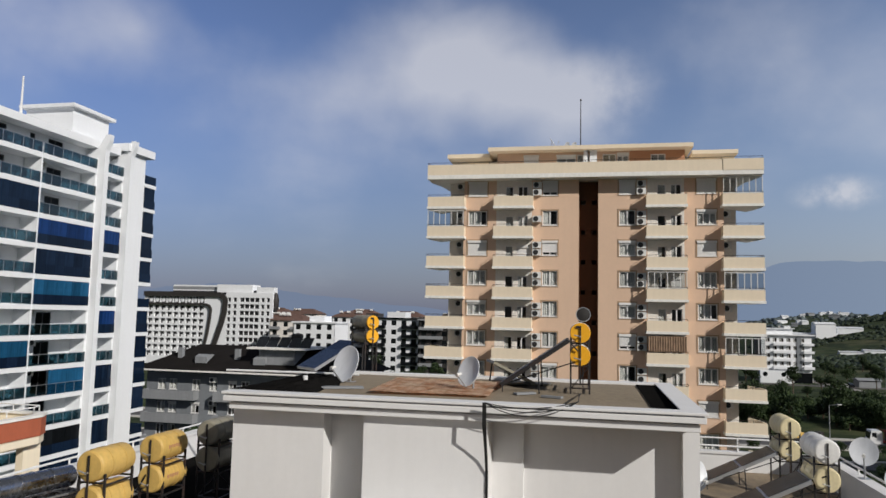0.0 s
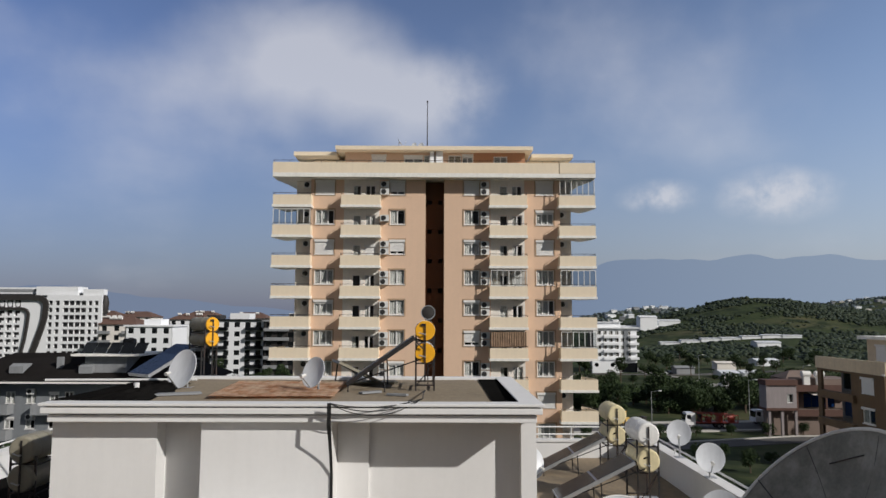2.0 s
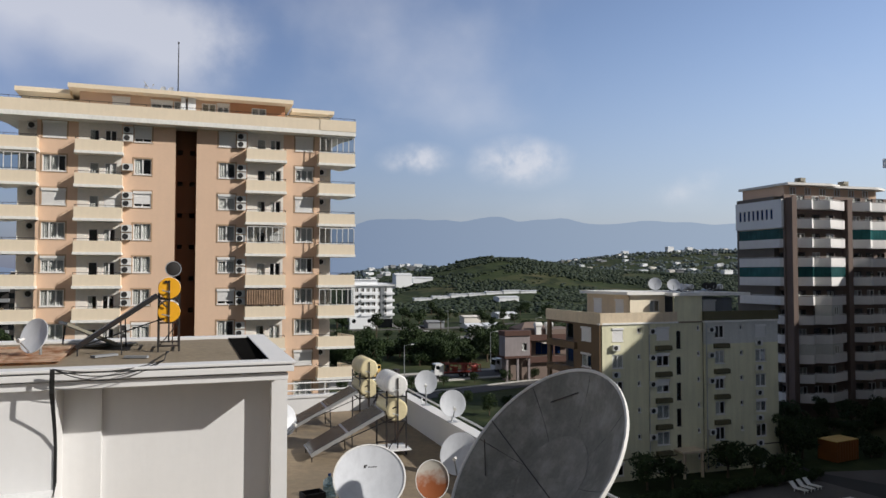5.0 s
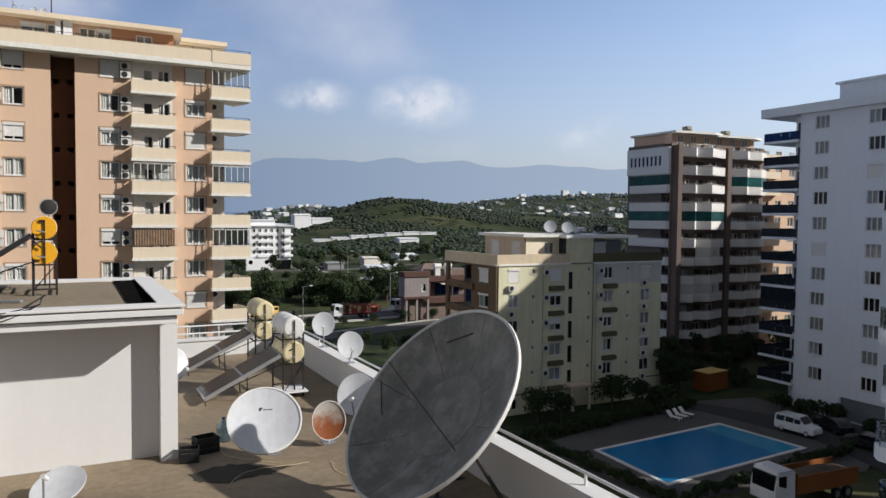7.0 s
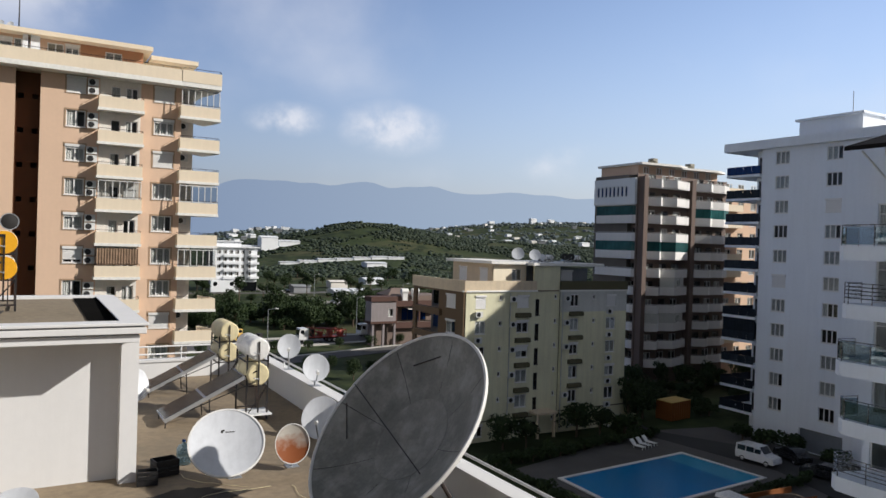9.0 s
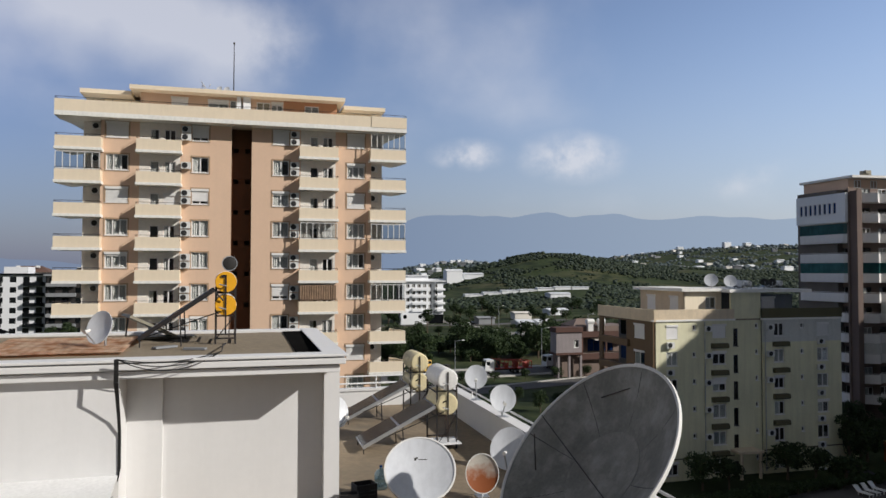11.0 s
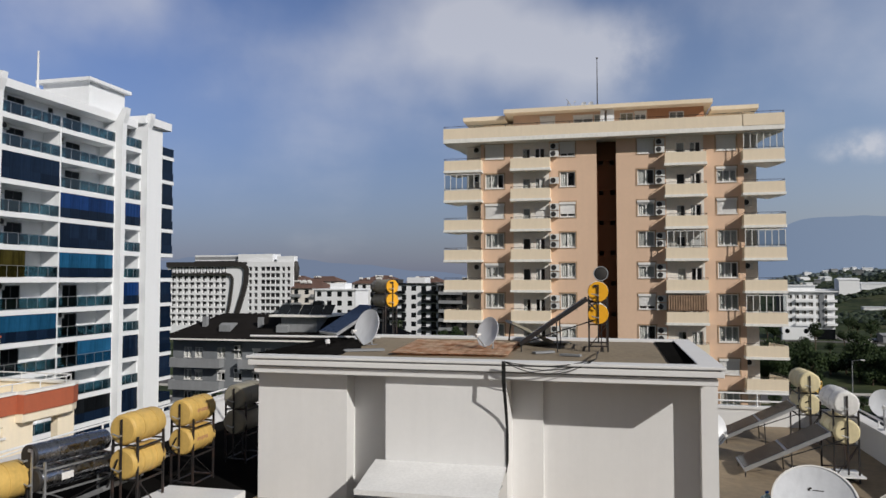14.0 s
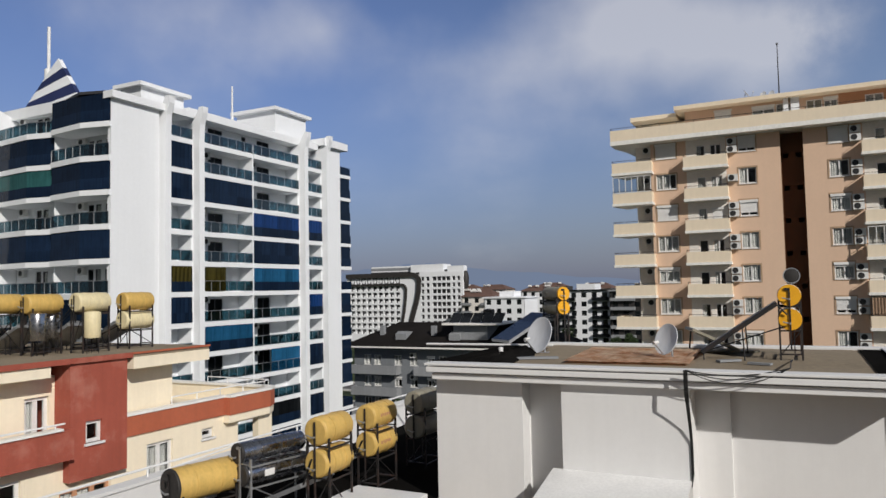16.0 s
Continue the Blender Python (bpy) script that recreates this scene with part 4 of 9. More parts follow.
    rail(bm, [(11.6 + TX, -1.38), (14.9 + TX, -1.38), (14.9 + TX, 0.4)], 36.8, 37.0, 1.2, 0.02)
    part("terrace_railing", bm, BLACKSTEEL, tower)
    ph = [(-6.9, -5.4, 36.95, 38.45), (-3.6, -1.7, 37.0, 38.4), (-1.6, -0.4, 37.0, 38.4), (0.9, 2.2, 36.6, 38.4), (2.3, 3.4, 37.2, 38.5), (5.5, 6.9, 37.0, 38.3)]
    for a, b, mat_p in ((-9.6, 3.5, OCHRE), (3.502, 8.7, BRICKRED)):
        bm = bm_new()
        holed_wall(bm, a + TX, b + TX, 35.752, 38.66, [(p[0] + TX, p[1] + TX, p[2], p[3]) for p in ph if a < p[0] < b], 0.2)
        part("penthouse_wall", bm, mat_p, tower, m=at(0, 2.6, 0))
    for i, p in enumerate(ph):
        window(tower, at(p[0] + TX, 2.6, p[2]), round(p[1] - p[0], 2), round(p[3] - p[2], 2), 2, 0.9 if i in (0,) else (0.3 if i in (1, 4) else 0), 0.98 if i != 3 else 0)
    bm = bm_new()
    box(bm, -9.6 + TX, 8.7 + TX, 2.9, 13, 35.752, 38.66)
    box(bm, -13.0 + TX, -9.62 + TX, 4.4, 13, 35.752, 38.2)
    box(bm, 8.72 + TX, 12.4 + TX, 4.4, 13, 35.752, 38.2)
    part("penthouse_body", bm, CREAM, tower)
    for nm, x0, x1, y0, z0, z1 in (("penthouse_roof", -10.4, 9.35, 1.3, 38.662, 39.05), ("side_roof", -14.8, -10.42, 2.6, 38.32, 38.72), ("side_roof", 9.37, 13.6, 2.6, 38.2, 38.58)):
        bm = bm_new()
        box(bm, x0 + TX, x1 + TX, y0, 14, z0, z1)
        soften(bm, 0.03, 1)
        part(nm, bm, CREAM, tower, "flat roof slab with cream edge")
    bm = bm_new()
    box(bm, -0.35 + TX, 0.35 + TX, 1.9, 2.58, 36.0, 39.0)
    box(bm, -0.95 + TX, -0.55 + TX, 1.9, 2.58, 36.0, 38.8)
    part("chimney", bm, WHITE_FAR, tower, "white flue shafts")
    bm = bm_new()
    rod(bm, (-1.25 + TX, 2.6, 39.04), (-1.25 + TX, 2.6, 43.9), 0.06, 8, 0.035)
    rod(bm, (-1.25 + TX, 2.6, 43.9), (-1.25 + TX, 2.6, 44.05), 0.09, 8)
    part("mast", bm, BLACKSTEEL, tower, "thin lightning rod")


tower_building()

# ---- white apartment tower with blue glazing ----
hotel_w = thing("white_tower", -50, 39.8, 0, "tall white apartment building with blue glazed balconies and curved fins", "apartment building")


def white_tower():
    """Its long face looks towards +x; u runs along it away from the camera, so the face frame is turned by 90 degrees."""
    rnd = random.Random(9)
    F = pose(0, 0, 0, 0, 0, 90)
    FLW = 2.81
    slabs = [36.3 - FLW * k for k in range(13)]
    # u ranges: blank wall, strip, main left, main right, strip, blank end
    blank, fin_a, strip_a, fin_b, main_a, main_b, fin_c, strip_b, fin_d, end = (0, 4.9), (4.9, 6.0), (6.0, 8.8), (8.8, 10.0), (10.0, 16.9), (17.1, 24.5), (24.5, 25.8), (25.8, 28.8), (28.8, 29.9), (29.9, 32.5)
    D = 1.9
    bm = bm_new()
    box(bm, blank[0], blank[1], 0, 0.4, 0, 38.2)
    part("wall", bm, WHITE_FAR, hotel_w, m=F)
    bm = bm_new()
    box(bm, end[0], end[1], 0.0, 14, 0, 39.2)
    part("wall", bm, WHITE_FAR, hotel_w, m=F)
    # back wall of the balconies, with doors and windows
    openings = []
    bays = []
    for k, z in enumerate(slabs):
        for c, (a, b) in enumerate((strip_a, main_a, main_b, strip_b)):
            w = b - a
            if c in (1, 2):
                openings += [(a + 0.25, a + 0.95, z + 0.02, z + 2.1), (a + 2.6, a + 4.6, z + 0.02, z + 2.1)]
    bm = bm_new()
    holed_wall(bm, 4.9, 29.9, 0, 38.6, openings, 0.2)
    part("wall", bm, WHITE_FAR, hotel_w, m=F @ at(0, D, 0))
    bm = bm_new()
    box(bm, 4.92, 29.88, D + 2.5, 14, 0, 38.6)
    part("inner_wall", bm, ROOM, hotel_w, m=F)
    kinds = {0: "....", 1: "n...", 2: "nn..", 3: "..bb", 4: "..nn", 5: "yk.n", 6: "n..b", 7: ".s..", 8: "..hn", 9: "...." , 10: "..kn", 11: "n.n.", 12: "...."}
    kinds[4] = "..n."
    kinds[5] = "ygs."
    for k, z in enumerate(slabs):
        for c, (a, b) in enumerate((strip_a, main_a, main_b, strip_b)):
            w = round(b - a, 2)

            def slab(bm, w=w):
                box(bm, 0, w, 0, D - 0.002, -0.45, 0)
            s = piece("balcony", shared(("w_slab", w), slab, WHITE_FAR), hotel_w, F @ at(a, 0, z), "white balcony slab")
            mark = kinds[k][c]
            mat_g = {"n": NAVY, "b": BLUE, "s": SKYBLUE, "k": BLACKGLASS, "y": OLIVEGLASS}.get(mark)
            if mark in "gh":
                part_w = 0.45 if mark == "g" else 1.0
            if mat_g is not None:
                def glz(bm, w=w):
                    box(bm, 0.012, w / 6 - 0.012, 0.05, 0.08, 0.03, FLW - 0.47)

                def lower(bm, w=w):
                    box(bm, 0.012, w / 6 - 0.012, 0.015, 0.035, 0.03, 0.95)
                for i in range(6):
                    piece("glazing_pane", shared(("w_glz", w, mat_g.name), glz, mat_g), s, at(w * i / 6, 0, 0), "dark frameless balcony glazing")
                    piece("balustrade_pane", shared(("w_low", w), lower, NAVY), s, at(w * i / 6, 0, 0))
            else:
                if mark in "gh":
                    off = 0.0 if mark == "g" else 2.6
                    ww = w * 0.45 if mark == "g" else w - 2.6

                    def glz2(bm, ww=ww):
                        for i in range(4):
                            box(bm, ww * i / 4 + 0.012, ww * (i + 1) / 4 - 0.012, 0.05, 0.08, 0.03, FLW - 0.47)
                    gm = OLIVEGLASS if mark == "g" else SKYBLUE
                    piece("balcony_glazing", shared(("w_glz2", round(ww, 2), gm.name), glz2, gm), s, at(off, 0, 0))

                def gls(bm, w=w):
                    kk = max(2, round(w / 1.15))
                    box(bm, 0.03, w / kk - 0.03, 0.05, 0.07, 0.06, 0.98)
                kk = max(2, round(w / 1.15))
                for i in range(kk):
                    piece("balustrade_pane", shared(("w_rail", w), gls, RAILGLASS), s, at(w * i / kk, 0, 0), "teal glass balustrade")

                def posts(bm, w=w):
                    kk = max(2, round(w / 1.15))
                    for i in range(kk + 1):
                        box(bm, w * i / kk - 0.025, w * i / kk + 0.025, 0.04, 0.09, 0, 1.0)
                    box(bm, 0, w, 0.03, 0.1, 1.0, 1.04)
                piece("railing", shared(("w_posts", w), posts, ZINC), s, at(0, 0, 0))
                if rnd.random() < 0.7 and c in (1, 2):
                    aircon(hotel_w, F @ at(a + 1.6 + rnd.random() * 0.5, D, z + 1.75))
                if c in (1, 2):
                    # a table and chairs left on the balcony
                    tx = a + 1.2 + rnd.random() * (w - 3)

                    def seat(bm):
                        box(bm, -0.35, 0.35, -0.35, 0.35, 0.68, 0.72)
                        rod(bm, (0, 0, 0), (0, 0, 0.68), 0.04, 6)
                        for sx in (-0.85, 0.85):
                            box(bm, sx - 0.22, sx + 0.22, -0.22, 0.22, 0.4, 0.45)
                            box(bm, sx + (0.18 if sx > 0 else -0.22), sx + (0.22 if sx > 0 else -0.18), -0.22, 0.22, 0.45, 0.85)
                            for lx in (-0.18, 0.18):
                                for ly in (-0.18, 0.18):
                                    rod(bm, (sx + lx, ly, 0), (sx + lx, ly, 0.4), 0.02, 5)
                    if rnd.random() < 0.6:
                        piece("balcony_furniture", shared(("w_seat",), seat, DARKDOOR), s, at(tx - a, 0.95, 0))
            if c in (1, 2):
                window(hotel_w, F @ at(a + 0.25, D, z + 0.02), 0.7, 2.08, 1, 0, 0, fmat=DARKDOOR, glass=BLACKGLASS)
                window(hotel_w, F @ at(a + 2.6, D, z + 0.02), 2.0, 2.08, 2, 0, rnd.choice((0, 0.5)), fmat=DARKDOOR, glass=BLACKGLASS)
    # party walls between balconies and the tall curved fins
    bm = bm_new()
    box(bm, main_a[1] + 0.002, main_b[0] - 0.002, 0.06, D, 0, 36.2)
    part("party_wall", bm, WHITE_FAR, hotel_w, m=F)
    for a, b, top in ((*fin_a, 39.5), (*fin_b, 39.4), (*fin_c, 40.0), (*fin_d, 40.3)):
        mid = (a + b) / 2
        prof = [(-0.55, 0), (-0.55, top - 3.0), (-0.62, top - 1.6), (-0.95, top - 0.6), (-1.0, top), (-0.5, top), (0.2, top - 1.2), (D - 0.002, top - 2.2), (D - 0.002, 0)]
        bm = bm_new()
        extrude_profile(bm, prof, mid - 0.32, mid + 0.32)
        part("fin", bm, WHITE_FAR, hotel_w, "tall white fin that curves out at the top", m=F)
        bm = bm_new()
        box(bm, a, mid - 0.322, 0.25, D - 0.003, 0, min(top - 2.5, 37.5))
        box(bm, mid + 0.322, b, 0.25, D - 0.003, 0, min(top - 2.5, 37.5))
        part("wall", bm, WHITE_FAR, hotel_w, m=F)
    # eaves, roof parapets and lift houses
    bm = bm_new()
    box(bm, -0.25, 8.5, -0.45, 0.9, 38.202, 38.8)
    box(bm, 5.2, 8.5, 0.902, 14, 38.202, 38.8)
    part("roof_parapet", bm, WHITE_FAR, hotel_w, m=F)
    bm = bm_new()
    box(bm, 8.6, 28.5, 0.3, 14, 38.602, 39.35)
    part("roof_parapet", bm, WHITE_FAR, hotel_w, m=F)
    bm = bm_new()
    box(bm, 28.7, 33.5, -0.5, 14, 39.202, 40.05)
    part("roof_parapet", bm, WHITE_FAR, hotel_w, m=F)
    for a, b, y0, dp, z1 in ((5.2, 10.2, 2.6, 2.6, 40.85), (22.4, 27.9, 1.6, 5.5, 42.25)):
        bm = bm_new()
        box(bm, a, b, y0, y0 + dp, 38.7, z1)
        part("lift_house", bm, WHITE_FAR, hotel_w, m=F)
        bm = bm_new()
        box(bm, a - 0.5, b + 0.5, y0 - 0.5, y0 + dp + 0.5, z1 + 0.002, z1 + 0.35)
        part("lift_house_roof", bm, WHITE_FAR, hotel_w, m=F)
    bm = bm_new()
    rod(bm, (15.6, 1.5, 39.3), (15.6, 1.5, 40.6), 0.16, 10, 0.1)
    rod(bm, (15.6, 1.5, 40.6), (15.6, 1.5, 43.2), 0.1, 10, 0.08)
    part("antenna", bm, WHITEPIPE, hotel_w, "white aerial pole", m=F)
    # far end: balconies that stick out past the end wall
    for k, z in enumerate(slabs):
        def slab2(bm):
            box(bm, 0, 2.2, 0, 5, -0.4, 0)
        s = piece("balcony", shared(("w_end",), slab2, WHITE_FAR), hotel_w, F @ at(32.502, -0.05, z), "white balcony slab")

        def g2(bm):
            box(bm, 2.1, 2.15, 0.05, 4.95, 0.02, 0.98)
            box(bm, 0.0, 2.1, 0.05, 0.1, 0.02, 0.98)
        piece("balustrade", shared(("w_end_rail",), g2, NAVY), s, at(0, 0, 0))
        if k % 5 != 0:
            def g3(bm):
                box(bm, 0.02, 2.05, 0.12, 0.16, 0.02, FLW - 0.42)
                box(bm, 2.05, 2.09, 0.12, 4.9, 0.02, FLW - 0.42)
            piece("balcony_glazing", shared(("w_end_glz",), g3, NAVY), s, at(0, 0, 0))
    # near front, turned towards the camera: broad angled balconies one above the other
    bm = bm_new()
    holes2 = []
    doors = (-5.6, -3.4, -12.6, -10.2)
    for z in slabs:
        for a in doors:
            holes2 += [(a, a + 0.75, z + 0.02, z + 2.1), (a + 0.95, a + 1.7, z + 0.02, z + 2.1)]
    holed_wall(bm, -22.0, -0.402, 0, 38.5, holes2, 0.2)
    part("wall", bm, WHITE_FAR, hotel_w, m=at(0, 2.2, 0))
    marks = {0: ".n", 1: "n.", 2: "kn", 3: "..", 4: "nn", 5: "..", 6: ".n", 7: "n.", 8: ".n"}
    for k, z in enumerate(slabs):
        for c, (x0, x1) in enumerate(((-15.3, -7.35), (-7.2, -0.02))):
            w = x1 - x0
            line = [(0, 2.2), (0, 0.15), (w * 0.62, -0.4), (w, 0.2), (w, 2.2)]
            yy = 0.3 if c == 0 else -0.2

            def slab3(bm, line=line):
                slabpoly(bm, line, -0.45, 0)
            s = piece("balcony", shared(("w_front_slab", c), slab3, WHITE_FAR), hotel_w, at(x0, yy - 0.2, z), "angled white balcony slab")
            mark = marks.get(k, "..")[c]
            if mark == "n" or mark == "k":
                def g4(bm, line=line):
                    ribbon(bm, [(x * 0.985 + 0.05, y + 0.08) for x, y in line[0:5]], 0.04, 0.02, FLW - 0.47)
                piece("balcony_glazing", shared(("w_front_glz", c, mark), g4, NAVY if mark == "n" else TEAL), s, at(0, 0, 0))

                def g6(bm, line=line):
                    ribbon(bm, [(x * 0.985 + 0.05, y + 0.03) for x, y in line[1:4]], 0.03, 0.03, 0.95)
                piece("balustrade", shared(("w_front_low", c), g6, NAVY), s, at(0, 0, 0))
            else:
                def g5(bm, line=line):
                    ribbon(bm, [(x * 0.985 + 0.05, y + 0.06) for x, y in line[1:4]], 0.03, 0.05, 1.0)
                piece("balustrade", shared(("w_front_rail", c), g5, RAILGLASS), s, at(0, 0, 0))

                def g7(bm, line=line):
                    rail(bm, [(x * 0.985 + 0.05, y + 0.06) for x, y in line[1:4]], 0.0, 1.03, 1.2, 0.025)
                piece("railing", shared(("w_front_posts", c), g7, ZINC), s, at(0, 0, 0))
                aircon(hotel_w, at(x0 + 1.2, 2.2, z + 1.7))
        for a in doors:
            window(hotel_w, at(a, 2.2, z + 0.02), 0.75, 2.08, 1, fmat=DARKDOOR, glass=BLACKGLASS)
            window(hotel_w, at(a + 0.95, 2.2, z + 0.02), 0.75, 2.08, 1, 0, 0.5, fmat=DARKDOOR)
    bm = bm_new()
    box(bm, -22.0, -4.6, 4.4, 14, 0, 38.5)
    part("wall", bm, WHITE_FAR, hotel_w)
    bm = bm_new()
    box(bm, -7.33, -7.22, 0.2, 2.198, 0, 36)
    part("party_wall", bm, WHITE_FAR, hotel_w)
    bm = bm_new()
    extrude_profile(bm, [(-0.6, 0), (-0.6, 38.0), (-1.1, 39.5), (-0.5, 39.6), (2.2, 38.5), (2.2, 0)], -15.75, -15.35)
    part("fin", bm, WHITE_FAR, hotel_w)
    bm = bm_new()
    slabpoly(bm, [(-7.25, 0.5), (-2.7, -0.9), (-0.35, -0.15), (-0.35, 5), (-7.25, 5)], 38.62, 38.85)
    part("canopy_roof", bm, DARKDOOR, hotel_w, "dark glass canopy over the top balcony")
    bm = bm_new()
    slabpoly(bm, [(-22, 1.6), (-6.7, 1.4), (-6.7, 6), (-22, 6)], 38.502, 39.5)
    part("roof_parapet", bm, WHITE_FAR, hotel_w)

    # striped roof sail and its mast
    def edge(z):
        return -21.4 + (z - 41.4) * 1.15

    def lee(z):
        return -12.6 - (z - 41.4) * 0.72
    for z0, z1, col in ((39.4, 41.6, WHITE_FAR), (41.6, 42.6, NAVYPAINT), (42.6, 43.5, WHITE_FAR), (43.5, 44.4, NAVYPAINT), (44.4, 45.4, WHITE_FAR)):
        bm = bm_new()
        vs = [(edge(z0), z0 - 0.7), ((edge(z0) + lee(z0)) / 2, z0 - 0.15), (lee(z0), z0 + 0.35), (lee(z1), z1 + 0.35), ((edge(z1) + lee(z1)) / 2, z1 - 0.15), (edge(z1), z1 - 0.7)]
        extrude_profile(bm, vs, 0.0, 0.5, Matrix(((0, 1, 0, 0), (1, 0, 0, 6.2), (0, 0, 1, 0), (0, 0, 0, 1))))
        part("roof_sail", bm, col, hotel_w, "white and navy striped sail-shaped roof ornament")
    bm = bm_new()
    rod(bm, (-17.9, 6.9, 38.5), (-17.9, 6.9, 45.2), 0.4, 10)
    rod(bm, (-17.9, 6.9, 45.2), (-17.9, 6.9, 49.6), 0.16, 8)
    part("antenna", bm, WHITEPIPE, hotel_w, "white mast")


white_tower()

# ---- khaki apartment house ----
tan = thing("apartment_house", 53, 67, 0, "khaki six-storey apartment house with roof-top satellite dishes", "apartment building")


def tan_house():
    rnd = random.Random(3)
    U = -53
    FT = 2.86
    sills = [14.9 - FT * k for k in range(6)]
    holes = []
    for z in sills:
        for a, b, h in ((42.7, 44.05, 1.45), (48.3, 49.95, 1.45), (56.1, 57.4, 1.45), (61.8, 63.3, 1.45)):
            holes.append((a + U, b + U, z, z + h))
        for a in (45.85, 59.6):
            holes.append((a + U, a + 0.42 + U, z + 0.85, z + 1.4))
    for nm, a, b, lo in (("wall", 41.2, 50.9, TANWALL), ("wall", 54.7, 65.1, TANWALL)):
        bm = bm_new()
        top = 16.7 if a < 50 else 14.25
        mine = [h for h in holes if a < h[0] - U < b]
        holed_wall(bm, a + U, b + U, 0, top, [h for h in mine if h[2] < top], 0.25)
        part(nm, bm, lo, tan)
        if a > 50:
            bm = bm_new()
            holed_wall(bm, a + U, b + U, top + 0.001, 16.7, [h for h in mine if h[2] > top], 0.25)
            part(nm, bm, PATCHGREY, tan, "paler grey-painted top storey")
    bm = bm_new()
    shaft = []
    for k, z in enumerate(sills):
        shaft += [(51.15 + U, 51.75 + U, z - 1.0, z + 0.9), (53.95 + U, 54.35 + U, z + 0.9, z + 1.45)]
    holed_wall(bm, 50.902 + U, 54.698 + U, 0, 19.9, shaft, 0.25)
    part("stair_shaft", bm, TANWALL, tan, m=at(0, 0.35, 0))
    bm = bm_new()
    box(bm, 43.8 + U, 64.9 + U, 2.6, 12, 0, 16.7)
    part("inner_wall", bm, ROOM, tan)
    # side towards the road: brown bays, dark openings and balconies
    S = pose(41.2 + U, 12.0, 0, 0, 0, -90)
    sh = []
    for z in sills:
        sh += [(0.8, 6.4, z - 0.45, z + 1.6), (8.15, 10.2, z - 0.1, z + 1.45)]
    bm = bm_new()
    holed_wall(bm, 0, 12.0, 0, 16.7, sh, 0.25)
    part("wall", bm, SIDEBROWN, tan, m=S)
    for i, z in enumerate(sills):
        bm = bm_new()
        box(bm, 0.5, 7.2, -0.35, -0.002, z - 1.2, z - 0.452)
        soften(bm, 0.03, 1)
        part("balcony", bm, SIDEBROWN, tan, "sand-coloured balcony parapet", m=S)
        window(tan, S @ at(8.15, 0, z - 0.1), 2.05, 1.55, 2, 1.0 if i < 1 else 0.15, 0.5)
        window(tan, S @ at(0.8, 2.3, z - 0.45), 5.6, 2.05, 4, 0, 0, fmat=DARKDOOR, glass=BLACKGLASS if i != 1 else BLUE)
    bm = bm_new()
    box(bm, 10.9, 12.15, -0.16, -0.002, 0, 16.69)
    soften(bm, 0.03, 1)
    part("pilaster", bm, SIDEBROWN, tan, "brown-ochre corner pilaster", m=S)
    for k, z in enumerate(sills):
        for c, (a, b) in enumerate(((42.7, 44.05), (48.3, 49.95), (56.1, 57.4), (61.8, 63.3))):
            sh_ = 1.0 if (k == 0 and c in (0, 1, 3)) else (0.5 if (k, c) == (2, 1) else (0.25 if rnd.random() < 0.35 else 0))
            window(tan, at(a + U, 0, z), round(b - a, 2), 1.45, 2, sh_, 0 if sh_ == 1 else rnd.choice((0.5, 0.98, 0)))
            if c in (1, 2) and k > 0:
                def hood(bm):
                    extrude_profile(bm, [(0, -0.05), (-0.42, 0.0), (-0.48, 0.1), (-0.42, 0.5), (0, 0.52)], -0.1, 1.85)
                piece("awning", shared(("hood",), hood, TANDARK), tan, at(a + U - 0.1, -0.002, z + 1.75), "dark olive ledge over a window")
            if (c in (1, 2) and rnd.random() < 0.8):
                aircon(tan, at(a + U - 0.65, 0, z + 0.7))
            if c in (0, 3) and rnd.random() < 0.7:
                aircon(tan, at(a + U + 0.3, 0, z - 0.95))
        for a in (45.85, 59.6):
            window(tan, at(a + U, 0, z + 0.85), 0.42, 0.55, 1)
        window(tan, at(51.15 + U, 0.35, z - 1.0), 0.6, 1.9, 1, fmat=DARKDOOR)
        window(tan, at(53.95 + U, 0.35, z + 0.9), 0.4, 0.55, 1)
    # parapet bands with a white moulding, the right band's dark colour standing for shade
    for a, b, mat_p in ((41.1, 51.0, TANLIGHT), (54.6, 65.2, TANDARK)):
        bm = bm_new()
        box(bm, a + U, b + U, -0.06, 0.19, 16.9, 17.95)
        soften(bm, 0.02, 1)
        part("parapet", bm, mat_p, tan)
        bm = bm_new()
        box(bm, a + U - 0.08, b + U + 0.08, -0.16, 0.2, 16.702, 16.898)
        part("moulding", bm, TRIM, tan, "white moulding under the parapet")
    bm = bm_new()
    box(bm, -0.2, 12.2, -0.06, 0.19, 16.702, 17.95)
    part("parapet", bm, TANLIGHT, tan, m=S)
    bm = bm_new()
    box(bm, 41.5 + U, 64.9 + U, 0.25, 12, 16.702, 16.85)
    part("roof_deck", bm, ROOFTOP, tan)
    # set-back top floor; cream front, darker side and right part carry sun and shade
    for a, b, mat_p, roof in ((46.2, 50.85, CREAMWALL, 20.1), (54.75, 60.2, GREYWALL, 19.7)):
        hs = [(a + U + 2.6, a + U + 3.9, 17.9, 19.2)] if a < 50 else [(a + U + 1.3, a + U + 3.1, 17.7, 19.2)]
        bm = bm_new()
        holed_wall(bm, a + U, b + U, 16.852, roof - 0.3, hs, 0.2)
        part("penthouse_wall", bm, mat_p, tan, m=at(0, 1.9, 0))
        for h in hs:
            window(tan, at(h[0], 1.9, h[2]), round(h[1] - h[0], 2), round(h[3] - h[2], 2), 2, 1.0 if a > 50 else 0, 0.5)
